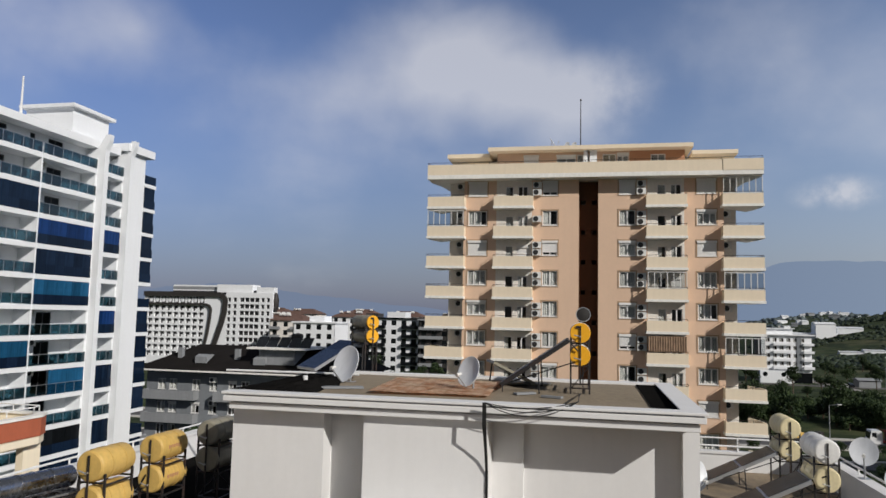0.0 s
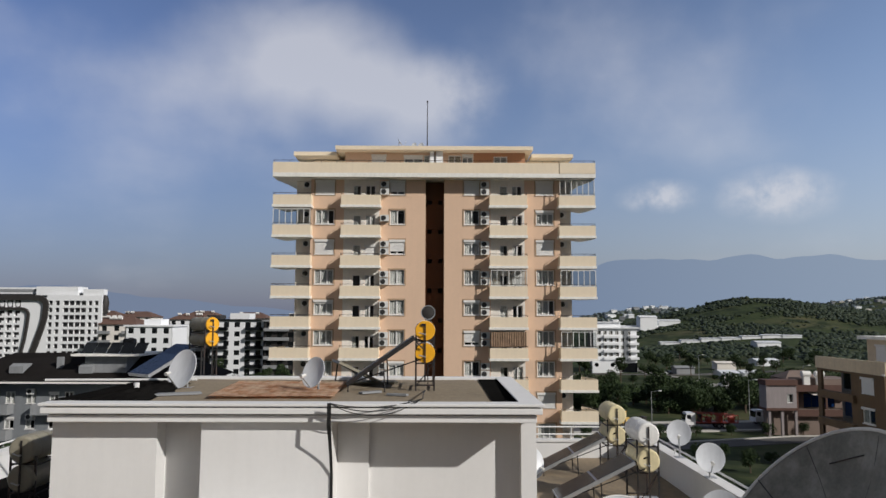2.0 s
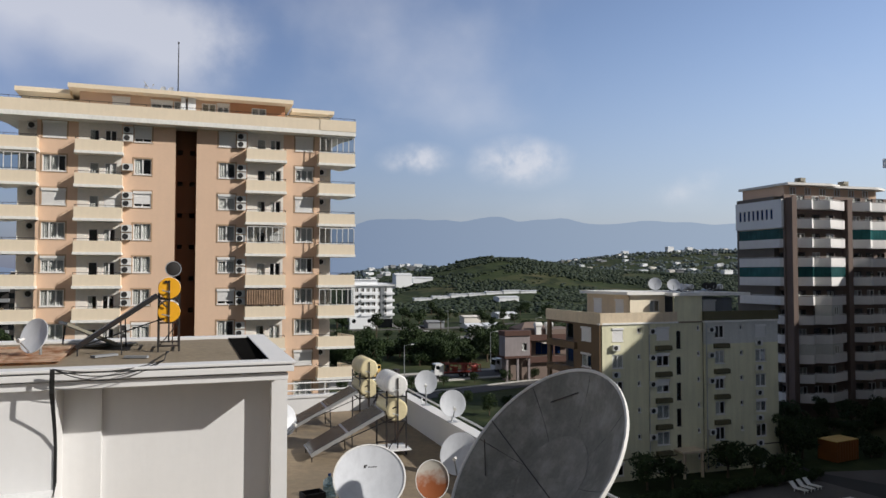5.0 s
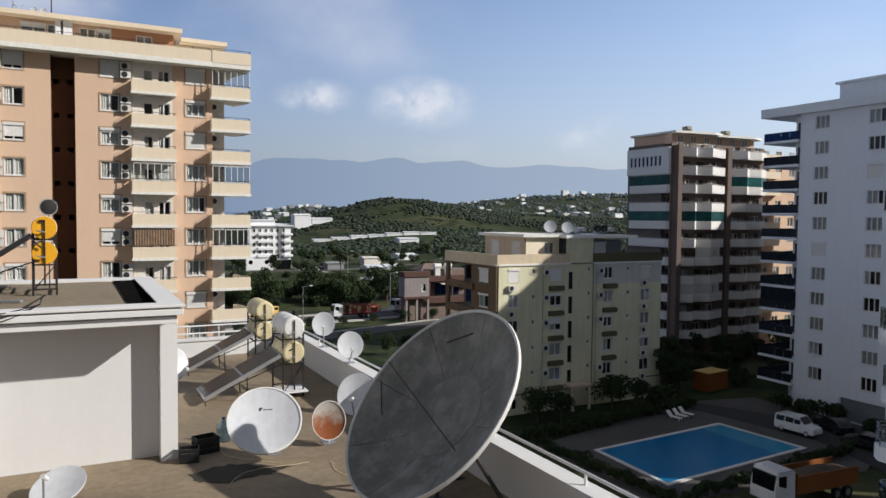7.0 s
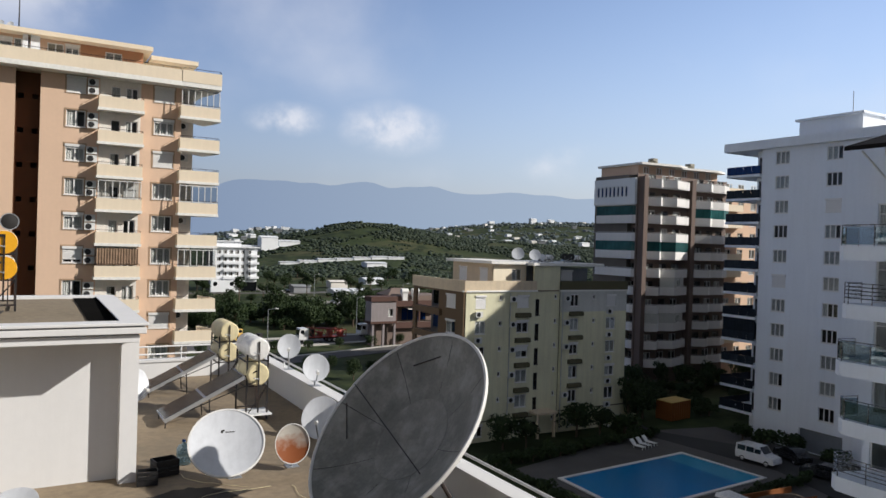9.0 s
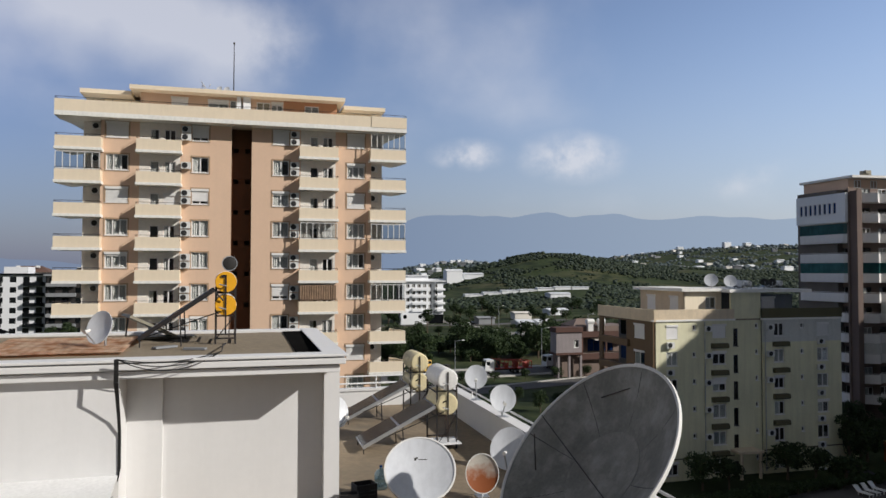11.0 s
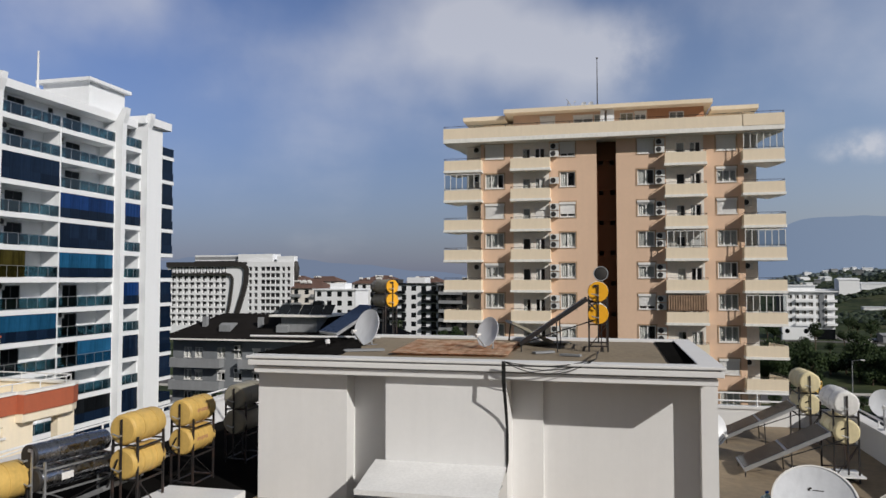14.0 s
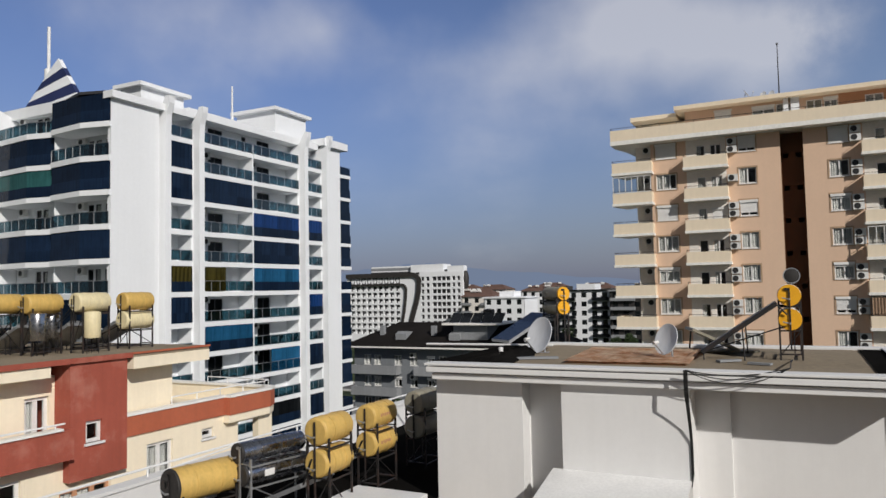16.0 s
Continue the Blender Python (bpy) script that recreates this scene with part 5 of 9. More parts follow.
        bm = bm_new()
        box(bm, a + U + 0.25, b + U, 2.5, 11, 16.852, roof - 0.3)
        part("penthouse_body", bm, mat_p, tan)
    SP = pose(46.2 + U, 11.0, 0, 0, 0, -90)
    hs = [(1.5, 3.3, 17.6, 19.3), (6.2, 7.9, 17.6, 19.3)]
    bm = bm_new()
    holed_wall(bm, 0, 9.098, 16.852, 19.8, hs, 0.2)
    part("penthouse_wall", bm, TANLIGHT, tan, m=SP)
    for h in hs:
        window(tan, SP @ at(h[0], 0, h[2]), round(h[1] - h[0], 2), 1.7, 2, 1.0)
    for a, b, y0, z in ((45.5, 50.6, 1.3, 20.0), (50.5, 61.2, 0.0, 19.902)):
        bm = bm_new()
        box(bm, a + U, b + U, y0, 11.6, z - 0.198, z + 0.15)
        soften(bm, 0.02, 1)
        part("roof", bm, TRIM, tan, "flat roof slab with a pale edge")
    bm = bm_new()
    box(bm, 41.15 + U, 50.9 + U, -0.02, -0.002, 2.2, 2.32)
    box(bm, 54.7 + U, 65.1 + U, -0.02, -0.002, 2.5, 2.62)
    part("base_line", bm, TANDARK, tan)
    for x in (47.3, 54.9):
        bm = bm_new()
        rod(bm, (x + U, -0.09, 0.3), (x + U, -0.09, 16.6), 0.055, 8)
        part("downpipe", bm, ZINC, tan)
    bm = bm_new()
    box(bm, 50.4 + U, 53.4 + U, -1.6, 0.3, 2.7, 2.95)
    box(bm, 50.6 + U, 50.85 + U, -1.5, -1.25, 0, 2.7)
    box(bm, 52.95 + U, 53.2 + U, -1.5, -1.25, 0, 2.7)
    part("entrance_porch", bm, TANLIGHT, tan)


tan_house()

# ---- tall house with brown piers and angled white balconies ----
pier_house = thing("balcony_tower", 90, 84, 0, "tall apartment building with angled white balconies between brown piers", "apartment building")


def pier_tower():
    rnd = random.Random(12)
    U = -90
    FT = 2.92
    tops = [33.3 - FT * k for k in range(11)]
    X0 = 85.0
    cols = (87.4, 90.4, 93.2, 98.8, 101.4, 103.8)
    hs = [(a + U, a + 1.6 + U, z - 0.9, z + 1.0) for z in tops for a in cols]
    # Brown wall, darkened to stand in for shade between the balconies
    bm = bm_new()
    holed_wall(bm, X0 + U, 106.4 + U, 0, 34.3, hs, 0.25)
    part("wall", bm, DIMBROWN, pier_house, m=at(0, 1.8, 0))
    bm = bm_new()
    box(bm, X0 + 0.6 + U, 106.3 + U, 4.5, 12.5, 0, 34.3)
    part("inner_wall", bm, ROOM, pier_house)
    # side towards the camera's left: straight balconies
    S = pose(X0 + U, 11.4, 0, 0, 0, -90)
    side_cols = (0.8, 3.6, 6.4)
    bm = bm_new()
    holed_wall(bm, 0, 9.6, 0, 34.3, [(x, x + 1.7, z - 0.9, z + 1.0) for z in tops for x in side_cols], 0.25)
    part("wall", bm, DIMBROWN, pier_house, m=S @ at(0, 1.5, 0))
    for k, z in enumerate(tops):
        for x in side_cols:
            window(pier_house, S @ at(x, 1.5, z - 0.9), 1.7, 1.9, 2, 0, 0.5, fmat=DARKDOOR)
        for a in cols:
            window(pier_house, at(a + U, 1.8, z - 0.9), 1.6, 1.9, 2, 0, rnd.choice((0, 0, 0.5, 0.98)), fmat=rnd.choice((FRAME, DARKDOOR, DARKDOOR)))
    for x0, x1, y0 in ((85.25, 86.15, 0.5), (96.5, 97.4, 0.7)):
        bm = bm_new()
        box(bm, x0 + U, x1 + U, y0, 1.798, 0, 33.8)
        soften(bm, 0.03, 1)
        part("pier", bm, PIERBROWN, pier_house, "dark brown pier from ground to roof")
    front = at(0, -0.15, 0)
    shapes = {0: (S, 0.0, [(0, 1.5), (0, 0.0), (8.6, 0.0), (9.4, 0.5), (9.4, 1.5)]), 1: (front, 86.22 + U, [(0, 1.8), (0, 1.25), (2.0, -0.15), (3.5, 1.0), (5.4, -0.35), (8.9, 0.9), (9.9, 1.1), (9.9, 1.8)]), 2: (front, 97.52 + U, [(0, 1.8), (0, 1.25), (2.3, -0.25), (3.9, 0.7), (6.4, 0.35), (8.88, 1.4), (8.88, 1.8)])}
    glaz = {(2, 0): TEAL, (4, 0): TEAL, (4, 1): TEAL, (2, 2): TEAL}
    for k, z in enumerate(tops):
        for c, (M0, x0, line) in shapes.items():
            def wallp(bm, line=line):
                ribbon(bm, line, 0.12, -1.08, 0.12)

            def slab(bm, line=line):
                slabpoly(bm, line, -1.22, -1.002)

            def bars(bm, line=line):
                rail(bm, [(x, y + 0.06) for x, y in line], 0.1, 0.26, 1.5, 0.025)
            b = piece("balcony", shared(("pier_bal", c), wallp, BANDWHITE), pier_house, M0 @ at(x0, 0, z), "angled off-white balcony parapet")
            piece("balcony_slab", shared(("pier_slab", c), slab, BANDWHITE), b, at(0, 0, 0))
            piece("railing", shared(("pier_rail", c), bars, WHITEPIPE), b, at(0, 0, 0))
            if (k, c) in glaz:
                gm = glaz[(k, c)]

                def gl(bm, line=line):
                    ribbon(bm, [(x, y + 0.03) for x, y in line[1:-1]], 0.04, 0.11, FT - 1.24)
                piece("balcony_glazing", shared(("pier_glz", c, gm.name), gl, gm), b, at(0, 0, 0))
    # two balconies closed in with grey panels and white windows
    for k in (6, 8):
        bm = bm_new()
        ribbon(bm, [(3.5, 1.03), (5.4, -0.32), (8.9, 0.93)] if k == 6 else [(0.1, 1.22), (2.0, -0.12), (3.5, 1.03), (5.4, -0.32), (8.9, 0.93)], 0.06, 0.11, FT - 1.24)
        room = part("balcony_room", bm, PATCHGREY, pier_house, "balcony closed in with pale grey panels", m=front @ at(86.22 + U, 0, tops[k]))
        dx, dy = 3.5, 1.25
        ang = math.degrees(math.atan2(dy, dx))
        window(room, pose(5.4 + 0.75 * dx / 3.72, -0.32 + 0.75 * dy / 3.72 - 0.16, 0.2, 0, 0, ang), 1.5, 1.25, 2, 0, 0.5)
        if k == 8:
            window(room, pose(2.0 + 0.25, -0.12 + 0.2 - 0.17, 0.2, 0, 0, math.degrees(math.atan2(1.15, 1.5))), 1.2, 1.25, 2, 0, 0.5)
    # enclosed white corner room on the side, with a row of blue windows
    bm = bm_new()
    hs = [(0.5 + 0.95 * i, 1.1 + 0.95 * i, 30.6, 32.3) for i in range(8)]
    holed_wall(bm, -0.2, 9.5, 29.3, 33.6, hs, 0.2)
    part("corner_room", bm, WHITE_FAR, pier_house, "white enclosed balcony with a row of narrow windows", m=S @ at(0, -0.45, 0))
    bm = bm_new()
    box(bm, 9.3, 9.5, -0.248, 1.4, 29.3, 33.6)
    box(bm, -0.2, 9.28, -0.248, 1.4, 29.3, 29.5)
    box(bm, -0.2, 9.28, -0.248, 1.4, 33.4, 33.6)
    part("corner_room_side", bm, WHITE_FAR, pier_house, m=S)
    for h in hs:
        window(pier_house, S @ at(h[0], -0.45, h[2]), 0.6, 1.7, 1, glass=BLUE)
    bm = bm_new()
    box(bm, 86.4 + U, 105.5 + U, 3.2, 12, 34.302, 35.9)
    part("penthouse_wall", bm, OCHRE, pier_house)
    for i in range(6):
        window(pier_house, at(87.5 + 3.0 * i + U, 3.06, 34.5), 1.2, 1.2, 2, 0, 0.5)
    for a, b, z in ((86.0, 97.0, 35.902), (95.0, 106.6, 35.702)):
        bm = bm_new()
        slabpoly(bm, [(a + U, 2.0), (b - 3 + U, 1.2), (b + U, 2.4), (b + U, 12.5), (a + U, 12.5)], z, z + 0.35)
        part("roof", bm, TRIM, pier_house, "overhanging flat roof")
    bm = bm_new()
    holed_wall(bm, 106.402 + U, 119 + U, 0, 33.4, [(x + U, x + 1.5 + U, z - 0.7, z + 0.9) for z in tops for x in (107.4, 110.6, 114.0)], 0.25)
    part("wall", bm, OCHRE, pier_house, "peach rendered side wing", m=at(0, 2.6, 0))
    bm = bm_new()
    box(bm, 106.45 + U, 118.9 + U, 4.6, 12.4, 0, 33.4)
    part("inner_wall", bm, ROOM, pier_house)
    for z in tops:
        for x in (107.4, 110.6, 114.0):
            window(pier_house, at(x + U, 2.6, z - 0.7), 1.5, 1.6, 2, 0, rnd.choice((0, 0.5, 0.98)))

        def ledge(bm):
            ribbon(bm, [(0, 1.0), (0, 0), (4.2, 0), (4.2, 1.0)], 0.12, -0.95, 0.05)
            box(bm, 0, 4.2, 0, 1.0, -1.15, -0.952)
        piece("balcony", shared(("wing_ledge",), ledge, CREAM), pier_house, at(106.5 + U, 1.59, z), "cream side balcony")
    for x, z in ((91.5, 36.26), (100.5, 36.06)):
        bm = bm_new()
        rod(bm, (x + U - 0.8, 5, z + 0.6), (x + U + 0.8, 5, z + 0.6), 0.35, 12)
        box(bm, x + U - 0.9, x + U + 0.9, 4.7, 5.3, z - 0.01, z + 0.3)
        box(bm, x + U - 0.5, x + U + 0.5, 4.4, 5.6, z + 0.75, z + 1.2)
        part("roof_tank", bm, TANKGREY, pier_house, "grey water tank on the roof")


pier_tower()

# ---- pale blue-white house beside the pool ----
slab_house = thing("pale_apartment_block", 75.5, 56, 0, "plain pale blue-white apartment block with end balconies", "apartment building")


def pale_block():
    rnd = random.Random(21)
    F = pose(0, 0, 0, 0, 0, -90)
    FT = 2.86
    sills = [32.4 - FT * k for k in range(11)]
    cols = [(1.85, 3.6), (8.1, 9.9), (14.2, 15.9), (20.5, 22.2), (26.5, 28.2)]
    hs = [(a, b, z, z + 1.5) for z in sills for a, b in cols]
    hs.append((5.9, 10.9, 0.05, 2.55))
    bm = bm_new()
    holed_wall(bm, 0, 34, 0, 34.3, [h for h in hs if not (h[2] < 2.6 and 5 < h[0] < 10.5 and h[3] - h[2] < 2)], 0.25)
    part("wall", bm, BLUEWHITE, slab_house, m=F)
    # Unseen depth is assumed, stretched so the block shades the court
    bm = bm_new()
    box(bm, 0.02, 33.9, 2.4, 48, 0, 34.3)
    part("inner_wall", bm, ROOM, slab_house, m=F)
    bm = bm_new()
    box(bm, 0.0, 34, 0.252, 15.2, 34.0, 34.3)
    part("roof_deck", bm, ROOFTOP, slab_house, m=F)
    # Unseen block, added to cast shade on the balcony tower's lower floors
    bm = bm_new()
    box(bm, -21.0, -5.0, 36.0, 48.0, 0, 33.0)
    part("rear_wing", bm, BLUEWHITE, slab_house, m=F)
    bm = bm_new()
    box(bm, 5.9, 10.9, 0.35, 0.4, 0.05, 2.55)
    part("garage_door", bm, GREYWALL, slab_house, "grey roller garage door", m=F)
    for z in sills:
        for a, b in cols:
            if z < 2.6 and 5 < a < 10.5:
                continue
            st = rnd.random()
            window(slab_house, F @ at(a, 0, z), round(b - a, 2), 1.5, 3, 1.0 if st < 0.1 else 0, rnd.choice((0, 0.34, 0.67, 0.98, 0.98, 0.98)))
    bm = bm_new()
    box(bm, -4.9, 34.5, -0.7, 48.5, 34.302, 35.35)
    soften(bm, 0.03, 1)
    part("roof_edge", bm, BLUEWHITE, slab_house, "deep white roof edge", m=F)
    bm = bm_new()
    box(bm, 4.0, 11.3, 1.0, 9, 35.352, 37.2)
    part("lift_house", bm, BLUEWHITE, slab_house, m=F)
    bm = bm_new()
    box(bm, 3.7, 11.6, 0.6, 9.4, 37.202, 37.45)
    part("lift_house_roof", bm, BLUEWHITE, slab_house, m=F)
    bm = bm_new()
    rod(bm, (9.0, 3, 37.4), (9.0, 3, 40.2), 0.04, 6)
    part("mast", bm, ZINC, slab_house, m=F)
    # end balconies
    bm = bm_new()
    box(bm, -1.6, -0.002, 1.4, 15, 0, 34.3)
    part("wall", bm, BLUEWHITE, slab_house, m=F)
    for k, z in enumerate(sills):
        zz = z - 0.95

        def slab(bm):
            box(bm, -4.7, -0.01, -0.35, 12, -0.3, 0)
        s = piece("balcony", shared(("pale_slab",), slab, BLUEWHITE), slab_house, F @ at(0, 0, zz), "white end balcony with dark glass")

        def gl(bm):
            for i in range(4):
                box(bm, -4.65 + i * 1.16, -3.53 + i * 1.16, -0.3, -0.27, 0.03, 1.0)
            box(bm, -4.68, -4.65, -0.3, 12, 0.03, 1.0)
        piece("balustrade", shared(("pale_rail", k < 1), gl, BLUE if k == 0 else SMOKE), s, at(0, 0, 0))

        def door(bm):
            box(bm, -1.3, -0.5, 1.36, 1.398, 0.03, 2.1)
        piece("balcony_door", shared(("pale_door",), door, DARKDOOR), s, at(0, 0, 0))
        if k == 7:
            def bl(bm):
                box(bm, -4.6, -0.05, -0.26, -0.22, 1.0, FT - 0.32)
            piece("balcony_glazing", shared(("pale_blind",), bl, SMOKE), s, at(0, 0, 0))


pale_block()

# ---- neighbouring wing with white terraces at the edge of the view ----
wing = thing("terrace_wing", 36, 22.4, 0, "white apartment wing with deep glass-railed terraces on round columns", "apartment building")


def terrace_wing():
    F = pose(0, 0, 0, 0, 0, -90)
    FT = 2.95
    floors = [22.5 - FT * k for k in range(8)]
    hs = []
    for z in floors:
        for a in (0.6, 4.6, 8.6, 12.6):
            hs.append((a, a + 2.4, z + 0.03, z + 2.3))
    bm = bm_new()
    holed_wall(bm, 0.2, 30, 0, 27.2, hs, 0.25)
    part("wall", bm, BLUEWHITE, wing, m=F @ at(0, 2.9, 0))
    # Depth out of view is lengthened to put the lorry in shade
    bm = bm_new()
    box(bm, 0.3, 30, 5.6, 38, 0, 27.2)
    part("inner_wall", bm, ROOM, wing, m=F)
    bm = bm_new()
    box(bm, 0.2, 0.45, 3.152, 38, 0, 27.2)
    part("wall", bm, BLUEWHITE, wing, m=F)
    for k, z in enumerate(floors):
        for a in (0.6, 4.6, 8.6, 12.6):
            window(wing, F @ at(a, 2.9, z + 0.03), 2.4, 2.27, 2, 0, 0.5 if (k + int(a)) % 3 == 0 else 0, fmat=FRAME)
        off = 0.0 if k % 2 == 0 else 0.25
        line = [(0.9, 2.9), (0.3 + off, 1.6), (0.0 + off, 0.6), (0.5 + off, 0.1), (2.0, 0), (30, 0)]
        bm = bm_new()
        slabpoly(bm, line + [(30, 2.9)], z - 0.75, z)
        part("balcony", bm, BLUEWHITE, wing, "white terrace slab with a rounded corner", m=F)
        bm = bm_new()
        rail(bm, [(x + 0.05, y + 0.08) for x, y in line[1:]], z + 0.0, z + 1.05, 1.3, 0.028, 1 if k % 3 != 1 else 5)
        part("railing", bm, STEEL, wing, "stainless railing", m=F, smooth=True)
        if k % 3 != 1:
            bm = bm_new()
            ribbon(bm, [(x + 0.05, y + 0.1) for x, y in line[1:]], 0.012, z + 0.08, z + 0.95)
            g = part("glass_panel", bm, CLEARRAIL, wing, m=F)
            g.visible_shadow = False
        for a in (3.2, 9.0, 15.0):
            def colm(bm):
                rod(bm, (0, 0, 0), (0, 0, FT - 0.75), 0.2, 14)
            piece("column", shared(("wing_col",), colm, BLUEWHITE, True), wing, F @ at(a, 1.0, z))
        # terrace table and chairs
        if k in (1, 2, 4):
            bm = bm_new()
            box(bm, 4.4, 5.9, 1.3, 2.1, z + 0.7, z + 0.75)
            for x in (4.5, 5.8):
                for y in (1.4, 2.0):
                    rod(bm, (x, y, z), (x, y, z + 0.7), 0.03, 6)
            for x in (4.2, 6.1):
                box(bm, x - 0.2, x + 0.2, 1.5, 1.9, z + 0.42, z + 0.46)
                box(bm, x - 0.2, x + 0.2, 1.86, 1.9, z + 0.46, z + 0.9)
            part("terrace_furniture", bm, DARKDOOR, wing, m=F)
    bm = bm_new()
    extrude_profile(bm, [(-0.8, 27.2), (8, 29.6), (8, 29.8), (-0.8, 27.42)], 0.9, 30.5)
    part("roof", bm, TILE, wing, "dark pitched roof edge", m=F)
    bm = bm_new()
    rod(bm, (1.5, -0.3, 27.2), (2.6, 1.0, 25.2), 0.05, 6)
    part("downpipe", bm, WHITEPIPE, wing, m=F)


terrace_wing()

# ---- cream and red neighbour ----
red_house = thing("neighbour_house", -17, 10, 0, "cream and red rendered neighbouring house with roof terrace", "house")


def neighbour():
    F = pose(0, 0, 0, 0, 0, 90)
    # lower storey wall with windows
    hs = [(4.6, 5.55, 16.25, 17.75), (6.7, 7.2, 17.5, 17.8), (8.3, 9.3, 16.6, 17.75), (1.9, 3.4, 15.0, 17.1)]
    bm = bm_new()
    holed_wall(bm, 1.0, 10.0, 0, 18.1, hs, 0.25)
    part("wall", bm, CREAMWALL, red_house, m=F)
    bm = bm_new()
    box(bm, -8, 10.0, 2.4, 9, 0, 18.0)
    part("inner_wall", bm, ROOM, red_house, m=F)
    window(red_house, F @ at(4.6, 0, 16.25), 0.95, 1.5, 2, 0, 0.9)
    window(red_house, F @ at(6.7, 0, 17.5), 0.5, 0.3, 1, 0, 0)
    window(red_house, F @ at(1.9, 0, 15.0), 1.5, 2.1, 3, 0, 0.6, fmat=BRICKRED)
    # terrace parapet: red band with a white coping, bulging at its far end
    line = [(3.8, -0.06), (7.6, -0.06), (7.62, -0.3), (9.6, -0.3), (10.1, -0.05), (10.2, 0.6), (10.2, 6.0)]
    bm = bm_new()
    ribbon(bm, line, 0.1, 18.1, 18.66)
    part("parapet", bm, ORANGERED, red_house, "brick-red painted terrace parapet", m=F)
    bm = bm_new()
    ribbon(bm, [(3.8, 0.06), (7.7, 0.06), (7.72, -0.18), (9.55, -0.18), (9.98, 0.0), (10.08, 0.62), (10.08, 6.0)], 0.09, 18.1, 18.655)
    part("parapet_lining", bm, CREAMWALL, red_house, m=F)
    bm = bm_new()
    ribbon(bm, [(x, y - 0.04) for x, y in line], 0.28, 18.662, 18.74)
    part("coping", bm, TRIM, red_house, "chipped white coping", m=F)
    bm = bm_new()
    slabpoly(bm, [(3.8, 0.02), (7.62, 0.02), (7.62, -0.26), (9.6, -0.26), (10.1, 0.0), (10.16, 0.6), (10.16, 6.0), (3.8, 6.0)], 17.85, 18.098)
    part("terrace_slab", bm, CREAMWALL, red_house, m=F)
    bm = bm_new()
    rail(bm, [(5.6, 0.1), (7.6, 0.1), (9.5, -0.1), (9.95, 0.1), (10.0, 3.0)], 18.74, 18.95, 1.1, 0.022)
    part("railing", bm, WHITEPIPE, red_house, m=F, smooth=True)
    # upper storey: red bay, cream wall with a balcony beside it, roof slab
    bm = bm_new()
    holed_wall(bm, 2.0, 3.72, 17.32, 20.3, [(2.45, 2.94, 18.22, 18.78)], 0.3)
    part("red_bay", bm, REDWALL, red_house, "weathered red rendered bay with a small window", m=F @ at(0, -0.25, 0))
    bm = bm_new()
    box(bm, 3.42, 3.718, 0.052, 3.0, 17.32, 20.3)
    box(bm, 2.0, 2.25, 0.052, 3.0, 17.32, 20.3)
    box(bm, 2.252, 3.418, 0.052, 3.0, 17.32, 17.5)
    part("red_bay_side", bm, REDWALL, red_house, m=F)
    window(red_house, F @ at(2.45, -0.25, 18.22), 0.49, 0.56, 1)
    bm = bm_new()
    holed_wall(bm, -8.0, 1.998, 17.6, 20.0, [(-3.4, -2.4, 17.9, 19.6), (1.2, 1.85, 17.95, 19.5)], 0.25)
    part("wall", bm, CREAMWALL, red_house, m=F @ at(0, 0.35, 0))
    window(red_house, F @ at(1.2, 0.35, 17.95), 0.65, 1.55, 2, 0, 0.5)
    window(red_house, F @ at(-3.4, 0.35, 17.9), 1.0, 1.7, 2, 0, 0.9)
    bm = bm_new()
    holed_wall(bm, -8.0, 0.998, 0, 18.14, [(-0.6, 0.9, 15.6, 17.65), (-4.6, -3.1, 15.6, 17.65)], 0.25)
    part("wall", bm, CREAMWALL, red_house, m=F)
    for a in (-0.6, -4.6):
        window(red_house, F @ at(a, 0, 15.6), 1.5, 2.05, 2, 0, 0.5)
    bm = bm_new()
    box(bm, -8, 1.98, -0.45, 0.34, 17.95, 18.138)
    box(bm, -8, 1.98, -0.45, -0.3, 18.14, 18.7)
    part("balcony", bm, REDWALL, red_house, "weathered red balcony parapet", m=F)
    bm = bm_new()
    box(bm, -8, 1.66, -0.5, -0.25, 18.702, 18.76)
    part("coping", bm, TRIM, red_house, m=F)
    bm = bm_new()
    rod(bm, (-8, -0.4, 18.86), (1.75, -0.4, 18.86), 0.025, 8)
    for a in (-6.0, -3.5, -1.2, 1.5):
        rod(bm, (a, -0.4, 18.76), (a, -0.4, 18.86), 0.02, 6)
    part("railing", bm, WHITEPIPE, red_house, m=F, smooth=True)
    bm = bm_new()
    box(bm, -8, 1.45, -0.28, 0.34, 20.02, 20.3)
    part("roof_edge_band", bm, CREAMWALL, red_house, m=F)
    bm = bm_new()
    box(bm, 3.73, 5.85, 0.35, 6, 18.1, 20.02)
    soften(bm, 0.02, 1)
    part("upper_wall", bm, CREAMWALL, red_house, m=F)
    bm = bm_new()
    box(bm, -8, 6.7, -0.3, 7.0, 20.302, 20.42)
    part("roof", bm, ROOFTOP, red_house, "flat roof with tanks on it", m=F)
    bm = bm_new()
    box(bm, 3.86, 6.68, -0.34, 6.9, 19.98, 20.3)
    part("roof_edge_band", bm, CREAMWALL, red_house, m=F)
    bm = bm_new()
    box(bm, 3.84, 6.72, -0.345, -0.302, 20.385, 20.44)
    part("roof_edge", bm, ORANGERED, red_house, m=F)
    bm = bm_new()
    box(bm, -8, 3.838, -0.34, -0.302, 20.3, 20.44)
    part("roof_edge", bm, REDWALL, red_house, m=F)
    bm = bm_new()
    rod(bm, (6.5, 1.6, 18.1), (6.5, 1.6, 18.9), 0.16, 10)
